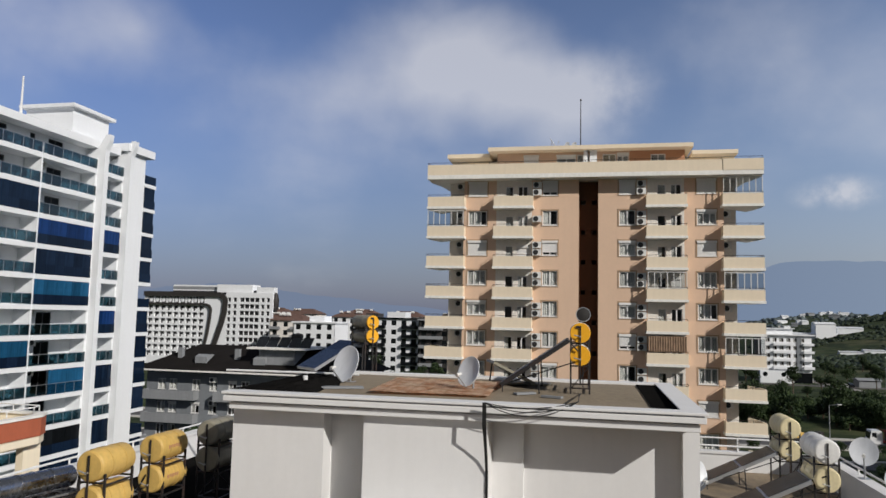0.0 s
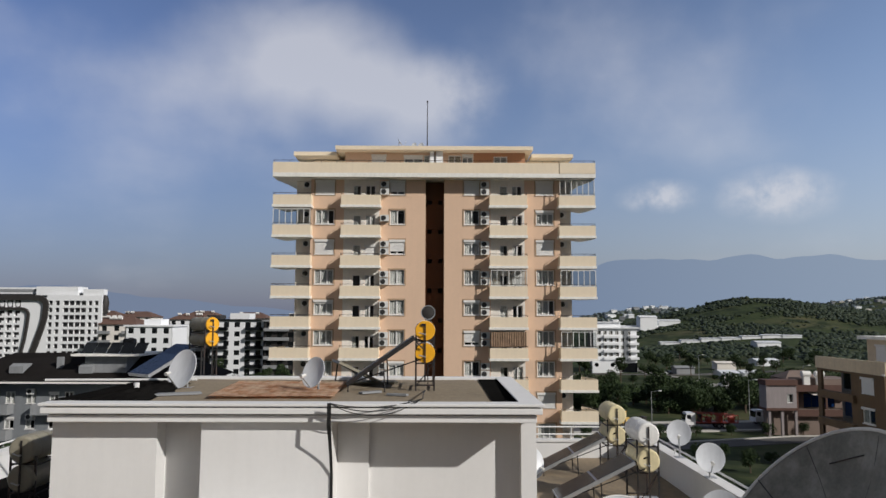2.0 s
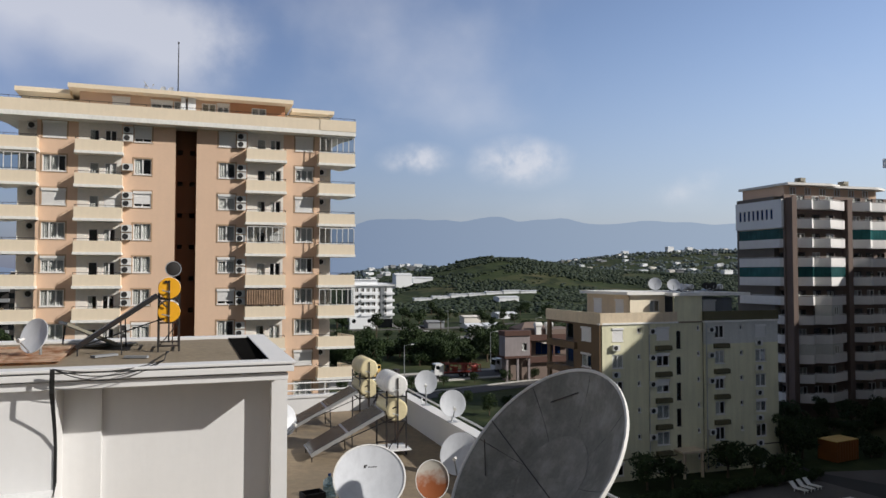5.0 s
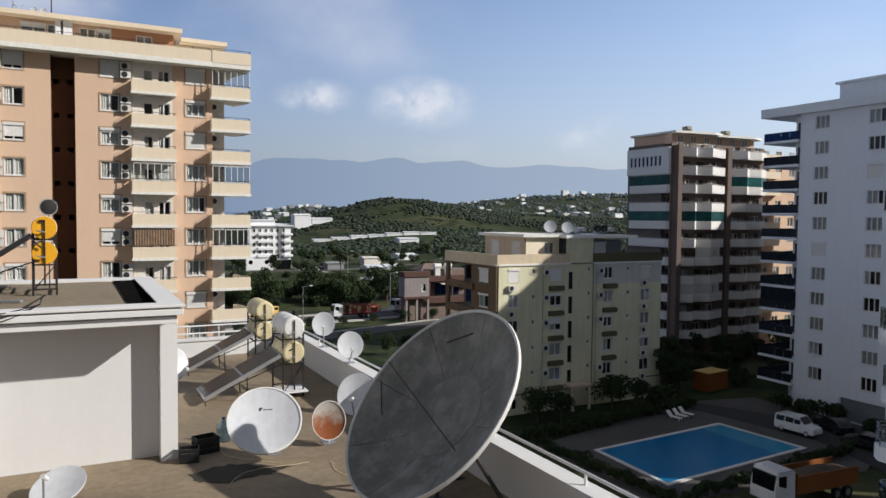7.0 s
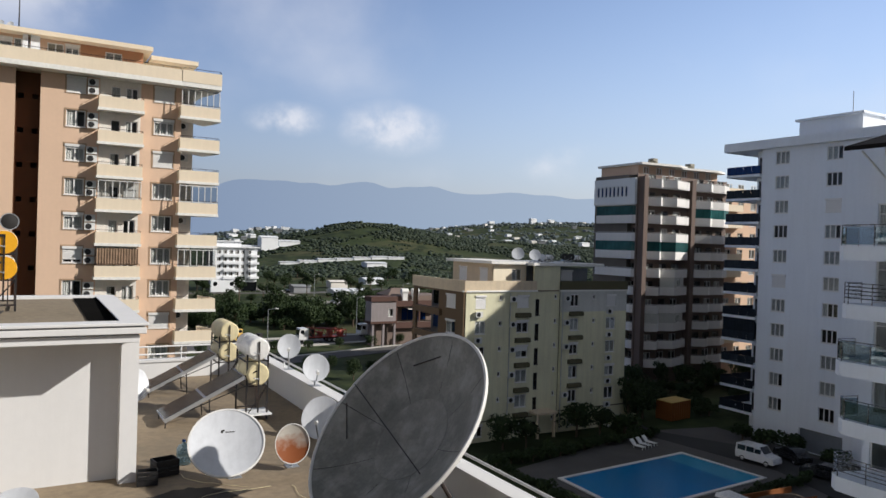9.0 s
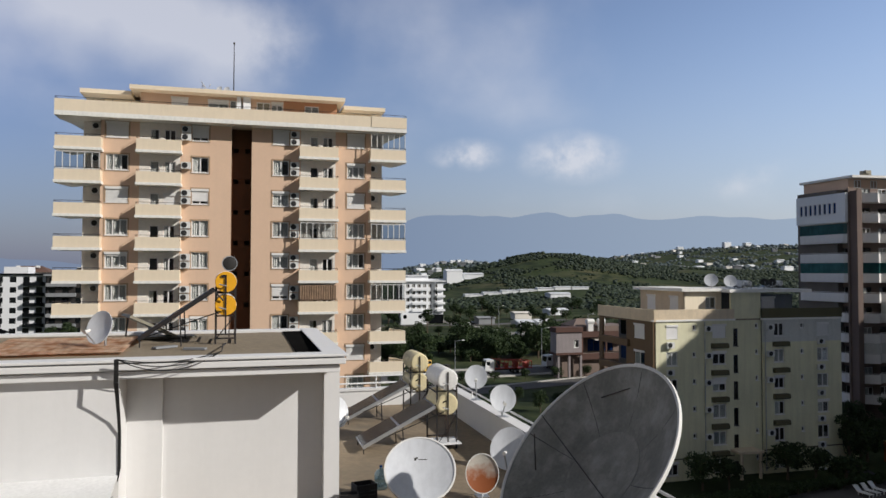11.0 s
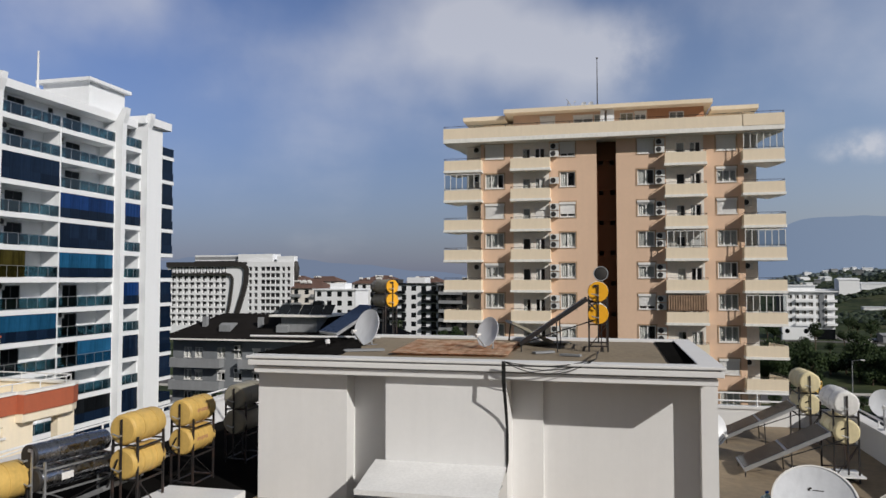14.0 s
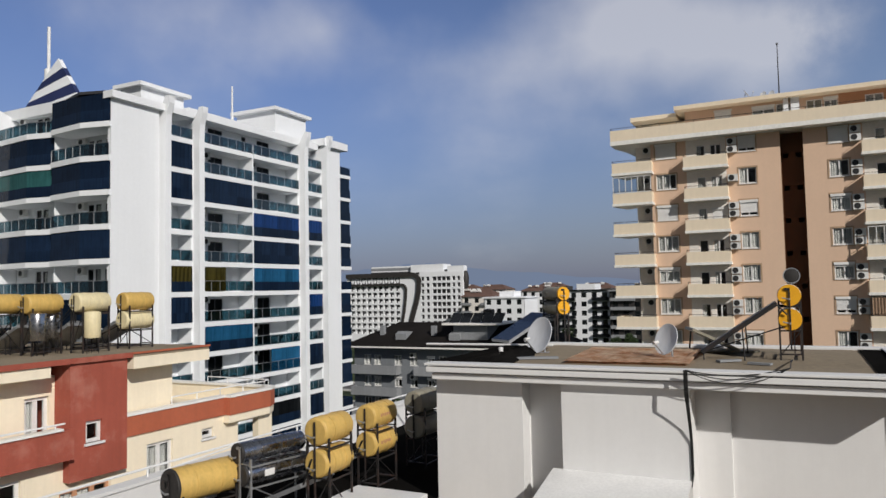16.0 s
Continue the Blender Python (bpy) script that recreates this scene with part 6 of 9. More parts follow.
    lathe(bm, [(0, 1.05), (0.22, 1.0), (0.24, 0.9), (0.1, 0.85)], 10, at(6.5, 1.6, 18.0))
    part("vent_pipe", bm, TRIM, red_house, m=F)
    bm = bm_new()
    rod(bm, (3.0, -0.35, 16.9), (9.5, -0.35, 17.2), 0.03, 6)
    rod(bm, (3.0, -0.35, 16.2), (9.5, -0.35, 16.5), 0.03, 6)
    part("lower_railing", bm, WHITEPIPE, red_house, m=F)


neighbour()

# ---- grey house with dark hipped roof ----
grey_house = thing("grey_apartment_house", -42, 84, 0, "grey apartment house with dark hipped tile roof", "apartment building")


def grey():
    rnd = random.Random(5)
    U = 42
    sills = [12.0 - 2.85 * k for k in range(4)]
    wins = (-54.4, -52.8, -49.6, -47.2, -44.6, -42.9, -38.6, -36.4, -33.5)
    hs = [(x + U, x + U + 1.1, z, z + 1.35) for z in sills for x in wins]
    bm = bm_new()
    holed_wall(bm, -56 + U, -28 + U, 0, 14.6, hs, 0.25)
    part("wall", bm, GREYWALL, grey_house)
    bm = bm_new()
    box(bm, -55.8 + U, -28.2 + U, 2.4, 12, 0, 14.6)
    part("inner_wall", bm, ROOM, grey_house)
    for z in sills:
        for x in wins:
            window(grey_house, at(x + U, 0, z), 1.1, 1.35, 2, 0.3 if rnd.random() < 0.3 else 0, rnd.choice((0, 0.5, 0.98)))
        for x0, x1 in ((-55.8, -48.6), (-46.0, -41.8), (-35.5, -29.0)):
            bm = bm_new()
            ribbon(bm, [(x0 + U, 1.3), (x0 + U, 0), (x1 + U, 0), (x1 + U, 1.3)], 0.12, z - 0.95, z + 0.0)
            box(bm, x0 + U, x1 + U, 0.0, 1.298, z - 1.15, z - 0.952)
            part("balcony", bm, GREYLIGHT, grey_house, "light grey balcony", m=at(0, -1.3, 0))
        aircon(grey_house, at(-46.6 + U, 0, z + 1.1))

    def hip(x0, x1, y0, y1, z0, z1, inset):
        bm = bm_new()
        o = [bm.verts.new(v) for v in ((x0, y0, z0), (x1, y0, z0), (x1, y1, z0), (x0, y1, z0))]
        my = (y0 + y1) / 2
        r = [bm.verts.new((x0 + inset, my, z1)), bm.verts.new((x1 - inset, my, z1))]
        bm.faces.new((o[0], o[1], r[1], r[0]))
        bm.faces.new((o[1], o[2], r[1]))
        bm.faces.new((o[2], o[3], r[0], r[1]))
        bm.faces.new((o[3], o[0], r[0]))
        bm.faces.new(o[::-1])
        return bm
    part("roof", hip(-57 + U, -27 + U, -1.6, 13, 14.602, 17.5, 5), TILE, grey_house, "dark hipped tile roof")
    bm = bm_new()
    box(bm, -57 + U, -27 + U, -1.65, -1.3, 14.4, 14.6)
    part("gutter", bm, TRIM, grey_house)
    for x in (-52.5, -44.5):
        bm = bm_new()
        box(bm, x + U - 0.3, x + U + 0.3, 1.6, 2.2, 15.5, 17.2)
        part("chimney", bm, GREYLIGHT, grey_house)
        bm = bm_new()
        extrude_profile(bm, [(0.2, 15.4), (0.2, 16.2), (1.0, 16.5), (2.2, 16.4)], x + U + 3, x + U + 4.6)
        part("dormer", bm, GREYLIGHT, grey_house)
    bm = bm_new()
    box(bm, -41.0 + U, -36.2 + U, 0.6, 6, 14.2, 17.4)
    part("stair_tower", bm, GREYLIGHT, grey_house, "pale grey stair tower through the roof")
    bm = bm_new()
    box(bm, -42.2 + U, -34.4 + U, -0.4, 7, 17.402, 17.65)
    part("stair_roof", bm, TRIM, grey_house)
    for i in range(5):
        bm = bm_new()
        box(bm, 0, 1.4, 0, 0.05, 0, 1.9)
        part("solar_panel", bm, CARGLASS, grey_house, m=pose(-41.8 + U + 1.5 * i, 1.0, 17.66, -50, 0, 0))
    bm = bm_new()
    rod(bm, (-37.6 + U, 3, 18.9), (-36.3 + U, 3, 18.9), 0.45, 12)
    box(bm, -37.5 + U, -36.4 + U, 2.7, 3.3, 17.66, 18.5)
    part("roof_tank", bm, TANKDARK, grey_house)


grey()

# ---- large hotel with a dark curved ribbon ----
hotel = thing("hotel", -150, 270, 0, "large white hotel with a dark curved ribbon on its front", "hotel")


def big_hotel():
    U = 150
    FT = 2.67
    rows = [23.9 - FT * k for k in range(8)]
    # left wing: rows of deep loggias with white half parapets
    bays = [-181.3 + 2.9 * i for i in range(9)]
    hs = [(x + U, x + 2.35 + U, z - 1.95, z) for z in rows for x in bays] + [(x + U - 0.15, x + 2.45 + U, 25.0, 27.6) for x in bays]
    bm = bm_new()
    holed_wall(bm, -183 + U, -146 + U, 0, 28.7, hs, 1.2)
    part("wall", bm, WHITE_FAR, hotel)
    # Near-black backing wall imitates the shade inside the deep loggias
    bm = bm_new()
    slabpoly(bm, [(-183 + U, 1.21), (-126.2 + U, 1.21), (-134 + U, 16), (-183 + U, 16)], 0, 28.6)
    part("inner_wall", bm, DARKDOOR, hotel)

    def bal(bm):
        box(bm, 1.35, 2.3, 0.02, 0.16, 0, 0.85)

    def screen(bm):
        lathe(bm, [(0, 0.1), (0.85, 0.06), (0.95, 0.0), (0.85, -0.06), (0, -0.1)], 14, Matrix.Diagonal((0.85, 1, 1.15, 1)) @ pose(0, 0, 0, 90, 0, 0))
    for x in bays:
        for z in rows:
            piece("balcony", shared(("hotel_bal",), bal, WHITE_FAR), hotel, at(x + U, 0, z - 1.95))
        piece("oval_screen", shared(("hotel_screen",), screen, WHITE_FAR), hotel, at(x + 1.15 + U, 0.3, 26.3), "white oval screen")

    def band(name, pts, wid, y):
        """A flat ribbon of that width, bent along pts (x, z) on the front."""
        bm = bm_new()
        k = len(pts)
        rims = []
        for i, p in enumerate(pts):
            a, b = Vector(pts[max(i - 1, 0)]), Vector(pts[min(i + 1, k - 1)])
            d = (b - a).normalized()
            n2 = Vector((-d.y, d.x)) * wid / 2
            lo, hi = Vector(p) - n2, Vector(p) + n2
            rims.append([bm.verts.new((v.x + U, yy, v.y)) for v, yy in ((lo, y), (hi, y), (hi, y + 0.9), (lo, y + 0.9))])
        for a, b in zip(rims, rims[1:]):
            for q in range(4):
                bm.faces.new((a[q], a[(q + 1) % 4], b[(q + 1) % 4], b[q]))
        bm.faces.new(rims[0])
        bm.faces.new(rims[-1][::-1])
        part(name, bm, TANKDARK, hotel, "black curved ribbon")
    arc = [(-149.3 + 3.3 * math.sin(t), 25.7 + 3.0 * math.cos(t)) for t in np.linspace(0, 1.5, 9)]
    band("facade_ribbon", [(-183, 28.7), (-170, 28.7), (-158, 28.7)] + arc + [(-146.3, 21.5), (-147.2, 17.5), (-150.1, 8.6), (-151.6, 4)], 1.9, -0.95)
    arc = [(-154.9 + 2.5 * math.sin(t), 22.3 + 2.3 * math.cos(t)) for t in np.linspace(0, 1.5, 8)]
    band("facade_ribbon", [(-183, 24.6), (-170, 24.6)] + arc + [(-152.6, 19), (-153.4, 13), (-154.4, 8.5), (-155.4, 4)], 0.85, -0.93)
    # right wing: piers and stacked balconies
    cols = [(-145.3, -144.0), (-142.8, -141.4)] + [(-139.9 + 2.15 * i, -138.0 + 2.15 * i) for i in range(4)] + [(-130.6, -129.3), (-128.3, -127.0)]
    rows2 = [27.6 - FT * k for k in range(9)]
    bm = bm_new()
    holed_wall(bm, -145.998 + U, -125.6 + U, 0, 29.6, [(a - 0.1 + U, b + 0.1 + U, z - 2.05, z) for z in rows2 for a, b in cols], 1.0)
    part("wall", bm, WHITE_FAR, hotel)
    for z in rows2:
        for a, b in cols:
            def bal2(bm, w=b - a):
                box(bm, 0, w, -0.12, 0.02, 0, 0.4)
            piece("balcony", shared(("hotel_bal2", round(b - a, 2)), bal2, WHITE_FAR), hotel, at(a + U, 0.1, z - 2.05))
    for a, b, z0, z1, y0, y1 in ((-151, -135.4, 29.62, 32.9, 1.5, 9), (-133, -125.5, 29.62, 31.9, 0.6, 4), (-135.38, -133.02, 29.62, 30.7, 2, 6)):
        bm = bm_new()
        box(bm, a + U, b + U, y0, y1, z0, z1)
        soften(bm, 0.7, 3)
        part("roof_block", bm, WHITE_FAR, hotel)
    for k, (z0, z1, mt) in enumerate(((28.72, 30.2, DARKDOOR), (30.2, 30.9, WHITE_FAR), (30.9, 32.0, GREYLIGHT), (32.0, 32.6, WHITE_FAR))):
        bm = bm_new()
        box(bm, -172 + U, -151.02 + U, 3 + 0.2 * (k % 2), 12, z0, z1 - 0.002)
        part("roof_storey", bm, mt, hotel)
    for x in np.arange(-134.9, -133.2, 0.6):
        bm = bm_new()
        box(bm, x + U, x + 0.4 + U, 1.9, 1.99, 29.8, 30.4)
        part("roof_window", bm, BLACKGLASS, hotel)
    bm = bm_new()
    lathe(bm, [(0, 30), (0.9, 29.4), (1.5, 27), (1.2, 23.5), (0.6, 22)], 14, at(-125.4 + U, 2.2, 0))
    part("corner_bulge", bm, TANKDARK, hotel, smooth=True)


big_hotel()


# ---- middle-distance town ----
def town_block(x, y, w, d, h, storeys, wall_mat, band_mat, seed, roof="flat", yaw=0, bays=None):
    rnd = random.Random(seed)
    tb = thing("town_apartment_block", x, y, 0, "distant mid-rise apartment block with rows of windows", "apartment building", "town blocks", rz=yaw)
    fh = h / storeys
    bays = bays or max(3, int(w / 3.4))
    hs = []
    for s in range(storeys):
        for i in range(bays):
            cx = -w / 2 + w * (i + 0.5) / bays
            hs.append((cx - 0.85, cx + 0.85, s * fh + 0.9, s * fh + fh - 0.45))
    for m, ww in ((at(0, -d / 2, 0), w), (pose(w / 2, 0, 0, 0, 0, 90), d), (pose(-w / 2, 0, 0, 0, 0, -90), d)):
        bm = bm_new()
        if ww == w:
            holed_wall(bm, -w / 2, w / 2, 0, h, hs, 0.3)
        else:
            box(bm, -d / 2 + 0.002, d / 2, 0.0, 0.3, 0, h)
        part("wall", bm, wall_mat, tb, m=m)
    bm = bm_new()
    box(bm, -w / 2 + 0.31, w / 2 - 0.31, -d / 2 + 0.9, d / 2, 0, h - 0.05)
    part("inner_wall", bm, ROOM, tb)
    for s in range(storeys):
        for i in range(bays):
            cx = -w / 2 + w * (i + 0.5) / bays

            def win(bm):
                hh = round(fh - 1.35, 2)
                box(bm, -0.85, 0.85, 0.1, 0.16, 0, hh)
            g = piece("window", shared(("town_win", round(fh, 2), s * 7 % 3 == i % 3), win, BLACKGLASS if s * 7 % 3 == i % 3 else CARGLASS), tb, at(cx, -d / 2, s * fh + 0.9))
        if band_mat is not None:
            k = rnd.choice((0, 1))
            for a, b in ((-w / 2 + 0.3, -w / 6), (w / 6, w / 2 - 0.3)):
                bm = bm_new()
                box(bm, a, b, -d / 2 - 1.2, -d / 2 - 0.002, s * fh - 0.1, s * fh + 0.9)
                part("balcony", bm, band_mat, tb)
    bm = bm_new()
    if roof == "flat":
        box(bm, -w / 2 - 0.5, w / 2 + 0.5, -d / 2 - 0.5, d / 2 + 0.5, h + 0.002, h + 0.5)
        part("roof", bm, band_mat or wall_mat, tb)
        bm = bm_new()
        box(bm, -w / 5, w / 6, -d / 4, d / 4, h + 0.5, h + 2.4)
        part("lift_house", bm, wall_mat, tb)
    else:
        z = h + 0.002
        v = [bm.verts.new(c) for c in ((-w / 2 - 0.7, -d / 2 - 0.7, z), (w / 2 + 0.7, -d / 2 - 0.7, z), (w / 2 + 0.7, d / 2 + 0.7, z), (-w / 2 - 0.7, d / 2 + 0.7, z), (-w / 4, 0, z + 2.6), (w / 4, 0, z + 2.6))]
        for f in ((0, 1, 5, 4), (1, 2, 5), (2, 3, 4, 5), (3, 0, 4), (3, 2, 1, 0)):
            bm.faces.new([v[i] for i in f])
        part("roof", bm, REDTILE, tb)
        for i in range(rnd.randint(2, 5)):
            bm = bm_new()
            cx = rnd.uniform(-w / 3, w / 3)
            rod(bm, (cx - 0.7, -d / 4, z + 2.2), (cx + 0.7, -d / 4, z + 2.2), 0.5, 8)
            part("roof_tank", bm, TANKWHITE, tb)
    return tb


for row in ((-93, 240, 15, 14, 18.6, 6, WHITE_FAR, None, 1, "flat"), (-64, 238, 17, 15, 20.6, 7, WHITE_FAR, BLACKGLASS, 2, "flat"), (-43, 236, 24, 16, 20.4, 7, TANKDARK, GREYLIGHT, 3, "flat"),
            (-80, 262, 13, 14, 20.0, 6, TANKDARK, GREYLIGHT, 4, "flat"), (-113, 262, 13, 14, 19.0, 6, PALE, GREYLIGHT, 5, "tile"), (-128, 285, 14, 14, 19.5, 6, CREAMWALL, WHITE_FAR, 6, "tile"),
            (-105, 310, 15, 14, 20.6, 6, WHITE_FAR, None, 7, "tile"), (-85, 330, 16, 14, 21.2, 6, PALE, GREYLIGHT, 8, "tile"), (-60, 320, 16, 14, 20.6, 6, CREAMWALL, GREYLIGHT, 9, "tile"),
            (-35, 330, 16, 14, 20.6, 6, WHITE_FAR, None, 10, "tile"), (-140, 340, 16, 14, 21.5, 6, PALE, WHITE_FAR, 11, "tile"), (-118, 365, 16, 14, 22.0, 6, CREAMWALL, None, 12, "tile"),
            (-70, 390, 18, 14, 22.2, 6, WHITE_FAR, GREYLIGHT, 13, "tile"), (-170, 370, 18, 14, 22.0, 6, PALE, None, 14, "tile"), (-40, 410, 18, 14, 22.6, 6, PALE, None, 15, "tile"), (-10, 380, 18, 14, 20.0, 6, WHITE_FAR, None, 16, "tile"),
            (-24, 300, 15, 14, 17.0, 5, PALE, GREYLIGHT, 17, "tile")):
    town_block(*row)

# ---- white house across the road, brown terraced house, far farm buildings ----
office = thing("white_corner_house", 71, 292, 0, "white five-storey house with stacked balconies and two round windows", "apartment building")


def corner_house():
    U = -71
    bm = bm_new()
    hs = [(64 + U + 2.4 * i, 65.5 + U + 2.4 * i, 6.4 + 2.9 * s, 7.9 + 2.9 * s) for s in range(4) for i in range(6)]
    holed_wall(bm, 62.5 + U, 80 + U, 0, 17.6, hs, 0.3)
    part("wall", bm, WHITE_FAR, office)
    bm = bm_new()
    box(bm, 62.8 + U, 79.7 + U, 0.9, 14, 0, 17.5)
    part("inner_wall", bm, ROOM, office)
    for h in hs:
        window(office, at(h[0], 0, h[2]), 1.5, 1.5, 2, 0, 0.5)
    for s in range(4):
        for a, b in ((66.5, 73.0), (77.0, 80.6)):
            bm = bm_new()
            box(bm, a + U, b + U, -1.3, -0.002, 5.2 + 2.9 * s, 6.1 + 2.9 * s)
            soften(bm, 0.05, 1)
            part("balcony", bm, WHITE_FAR, office)
    bm = bm_new()
    box(bm, 74.8 + U, 76.4 + U, -0.3, -0.002, 4.5, 17)
    part("stair_strip", bm, GREYWALL, office)
    bm = bm_new()
    box(bm, 61.5 + U, 81 + U, -1.0, 14.5, 17.602, 18.0)
    box(bm, 63 + U, 74 + U, 2, 12, 18.0, 20.0)
    box(bm, 62 + U, 74.6 + U, 1.2, 12.6, 20.0, 20.3)
    part("roof", bm, WHITE_FAR, office)
    bm = bm_new()
    box(bm, 61.5 + U, 73 + U, -2.2, -0.31, 0, 4.5)
    part("shop_front", bm, WHITE_FAR, office)
    for x in (63.2, 69.6):
        bm = bm_new()
        lathe(bm, [(0, 0.05), (0.75, 0.05), (0.85, 0.0)], 18, pose(x + U, -2.21, 3.2, 90, 0, 0))
        part("round_window", bm, BLACKGLASS, office)
    bm = bm_new()
    box(bm, 73.2 + U, 80 + U, -0.1, -0.01, 0.1, 3.9)
    part("shop_window", bm, BLACKGLASS, office)


corner_house()

terrace_house = thing("terraced_house", 71.6, 137, 0, "low brown house with roofed terraces and pale ground-floor columns", "house")


def brown_house():
    bm = bm_new()
    holed_wall(bm, -9.9, -4.2, 5.2, 9.4, [(-6.0, -4.9, 6.2, 7.8)], 0.3)
    box(bm, -9.9, -9.6, 0.302, 3, 5.2, 9.4)
    part("wall", bm, PINK, terrace_house, "faded mauve-grey rendered corner")
    window(terrace_house, at(-6.0, 0, 6.2), 1.1, 1.6, 1, 0, 0.5)
    bm = bm_new()
    box(bm, -10.1, -4.0, -0.3, 3, 9.402, 10.4)
    soften(bm, 0.05, 1)
    part("parapet", bm, MAROON, terrace_house, "dark brown parapet band")
    bm = bm_new()
    box(bm, -10.1, -4.0, -0.3, 3, 4.75, 5.198)
    part("soffit", bm, MAROON, terrace_house)
    bm = bm_new()
    box(bm, -9.3, 9, 1.4, 3, 0, 4.748)
    box(bm, -3.9, 9, 3.3, 11, 0, 10.3)
    part("inner_wall", bm, DIMBROWN, terrace_house)
    for x in (-9.6, -7.2, -4.6):
        bm = bm_new()
        box(bm, x, x + 0.45, 0.0, 0.45, 0, 4.748)
        part("column", bm, PINK, terrace_house, "pale ground-floor column")
    # roofed terraces, one above the other
    for z in (3.6, 8.2):
        bm = bm_new()
        box(bm, -3.99, 9, 0.4, 0.6, z, z + 1.25)
        box(bm, -3.99, 9, 0.602, 11, z, z + 0.25)
        part("terrace", bm, MAROON, terrace_house, "red-brown terrace parapet")
    bm = bm_new()
    holed_wall(bm, -3.98, 9, 4.852, 8.198, [(-3.2, -2.2, 4.9, 7.0), (-1.4, 4.6, 5.0, 7.6), (6.0, 8.0, 5.2, 7.2)], 0.25)
    part("wall", bm, DIMBROWN, terrace_house, m=at(0, 3.0, 0))
    window(terrace_house, at(-3.2, 3.0, 4.9), 1.0, 2.1, 1, fmat=DARKDOOR)
    window(terrace_house, at(-1.4, 3.0, 5.0), 6.0, 2.6, 4, fmat=DARKDOOR, glass=BLUE)
    window(terrace_house, at(6.0, 3.0, 5.2), 2.0, 2.0, 2, fmat=DARKDOOR)
    bm = bm_new()
    extrude_profile(bm, [(0.2, 7.55), (0.2, 7.62), (3.0, 8.1), (3.0, 8.0)], -1.0, 5.0)
    part("awning", bm, PALE, terrace_house, "pale awning over the terrace")
    for x in (-3.9, 1.6, 6.6):
        bm = bm_new()
        box(bm, x, x + 0.35, 0.61, 0.95, 4.9, 8.19)
        part("column", bm, MAROON, terrace_house)
    bm = bm_new()
    vs = [bm.verts.new(v) for v in ((-4.2, 4, 10.302), (3.5, 4, 10.302), (3.5, 10.8, 10.302), (-4.2, 10.8, 10.302), (-1.8, 7.4, 11.7), (1, 7.4, 11.7))]
    for f in ((0, 1, 5, 4), (1, 2, 5), (2, 3, 4, 5), (3, 0, 4), (3, 2, 1, 0)):
        bm.faces.new([vs[q] for q in f])
    part("roof", bm, DIMBROWN, terrace_house, "weathered brown hipped roof")
    for x in (-1.6, 1.0):
        bm = bm_new()
        rod(bm, (x, 3.0, 11.3), (x + 1.6, 3.0, 11.3), 0.6, 12)
        box(bm, x + 0.2, x + 1.4, 2.6, 3.4, 8.45, 10.9)
        part("roof_tank", bm, TANKWHITE, terrace_house)


brown_house()


def shed(x, y, w, d, h, mat_s, label, rz=0, name="farm_shed"):
    z = rise(x, y)
    s = thing(name, x, y, z, label, "building", "farm buildings", rz=rz)
    bm = bm_new()
    box(bm, -w / 2, w / 2, -d / 2, d / 2, -1, h)
    part("wall", bm, mat_s, s)
    bm = bm_new()
    extrude_profile(bm, [(-d / 2 - 0.5, h), (d / 2 + 0.5, h), (0, h + d * 0.12)], -w / 2 - 0.5, w / 2 + 0.5)
    part("roof", bm, mat_s, s)
    return s


for i in range(7):
    shed(150 + 13.2 * i, 470, 12.9, 4, 1.5 + 0.25 * (i % 3), GREENHOUSE, "long white plastic greenhouse on the slope", 2, "greenhouse")
for x, y, w, h in ((106, 268, 6, 2.0), (114, 268, 6, 2.0), (148, 330, 10, 2.4), (190, 420, 14, 3)):
    shed(x, y, w, 8, h, GREENHOUSE, "white plastic greenhouse in the field", 4, "greenhouse")
for x, y, w, d, h, mt in ((173, 600, 14, 12, 10.5, WHITE_FAR), (165, 602, 34, 9, 4, WHITE_FAR), (192, 605, 18, 10, 3.5, GREENHOUSE), (122, 310, 8, 6, 2.8, PALE), (96, 285, 7, 6, 2.6, GREYLIGHT), (130, 214, 9, 7, 3.2, PALE), (118, 195, 8, 7, 3.5, GREYLIGHT)):
    shed(x, y, w, d, h, mt, "small pale farm building among fields")
# scattered far white houses on the ridges
rnd = random.Random(31)
for i in range(210):
    b = radians(rnd.uniform(13, 50))
    r = rnd.choice((rnd.uniform(950, 1500), rnd.uniform(1300, 2300)))
    x, y = r * math.sin(b), r * math.cos(b)
    w = rnd.uniform(6, 16)
    shed(x, y, w, rnd.uniform(6, 10), rnd.uniform(2.5, 6.5), rnd.choice((WHITE_FAR, PALE, WHITE_FAR, GREYLIGHT)), "tiny white house on a far hillside", rnd.uniform(-20, 20), "hillside_house")
for b, r, h in ((36.8, 1900, 13), (38.2, 2000, 10), (33.5, 2100, 11)):
    x, y = r * math.sin(radians(b)), r * math.cos(radians(b))
    shed(x, y, 18, 12, h, WHITE_FAR, "far pale tower block on the skyline", 0, "hillside_house")

# ---- things on the roofs ----
def aim(direction):
    return Vector(direction).normalized().to_track_quat("Z", "Y").to_matrix().to_4x4()


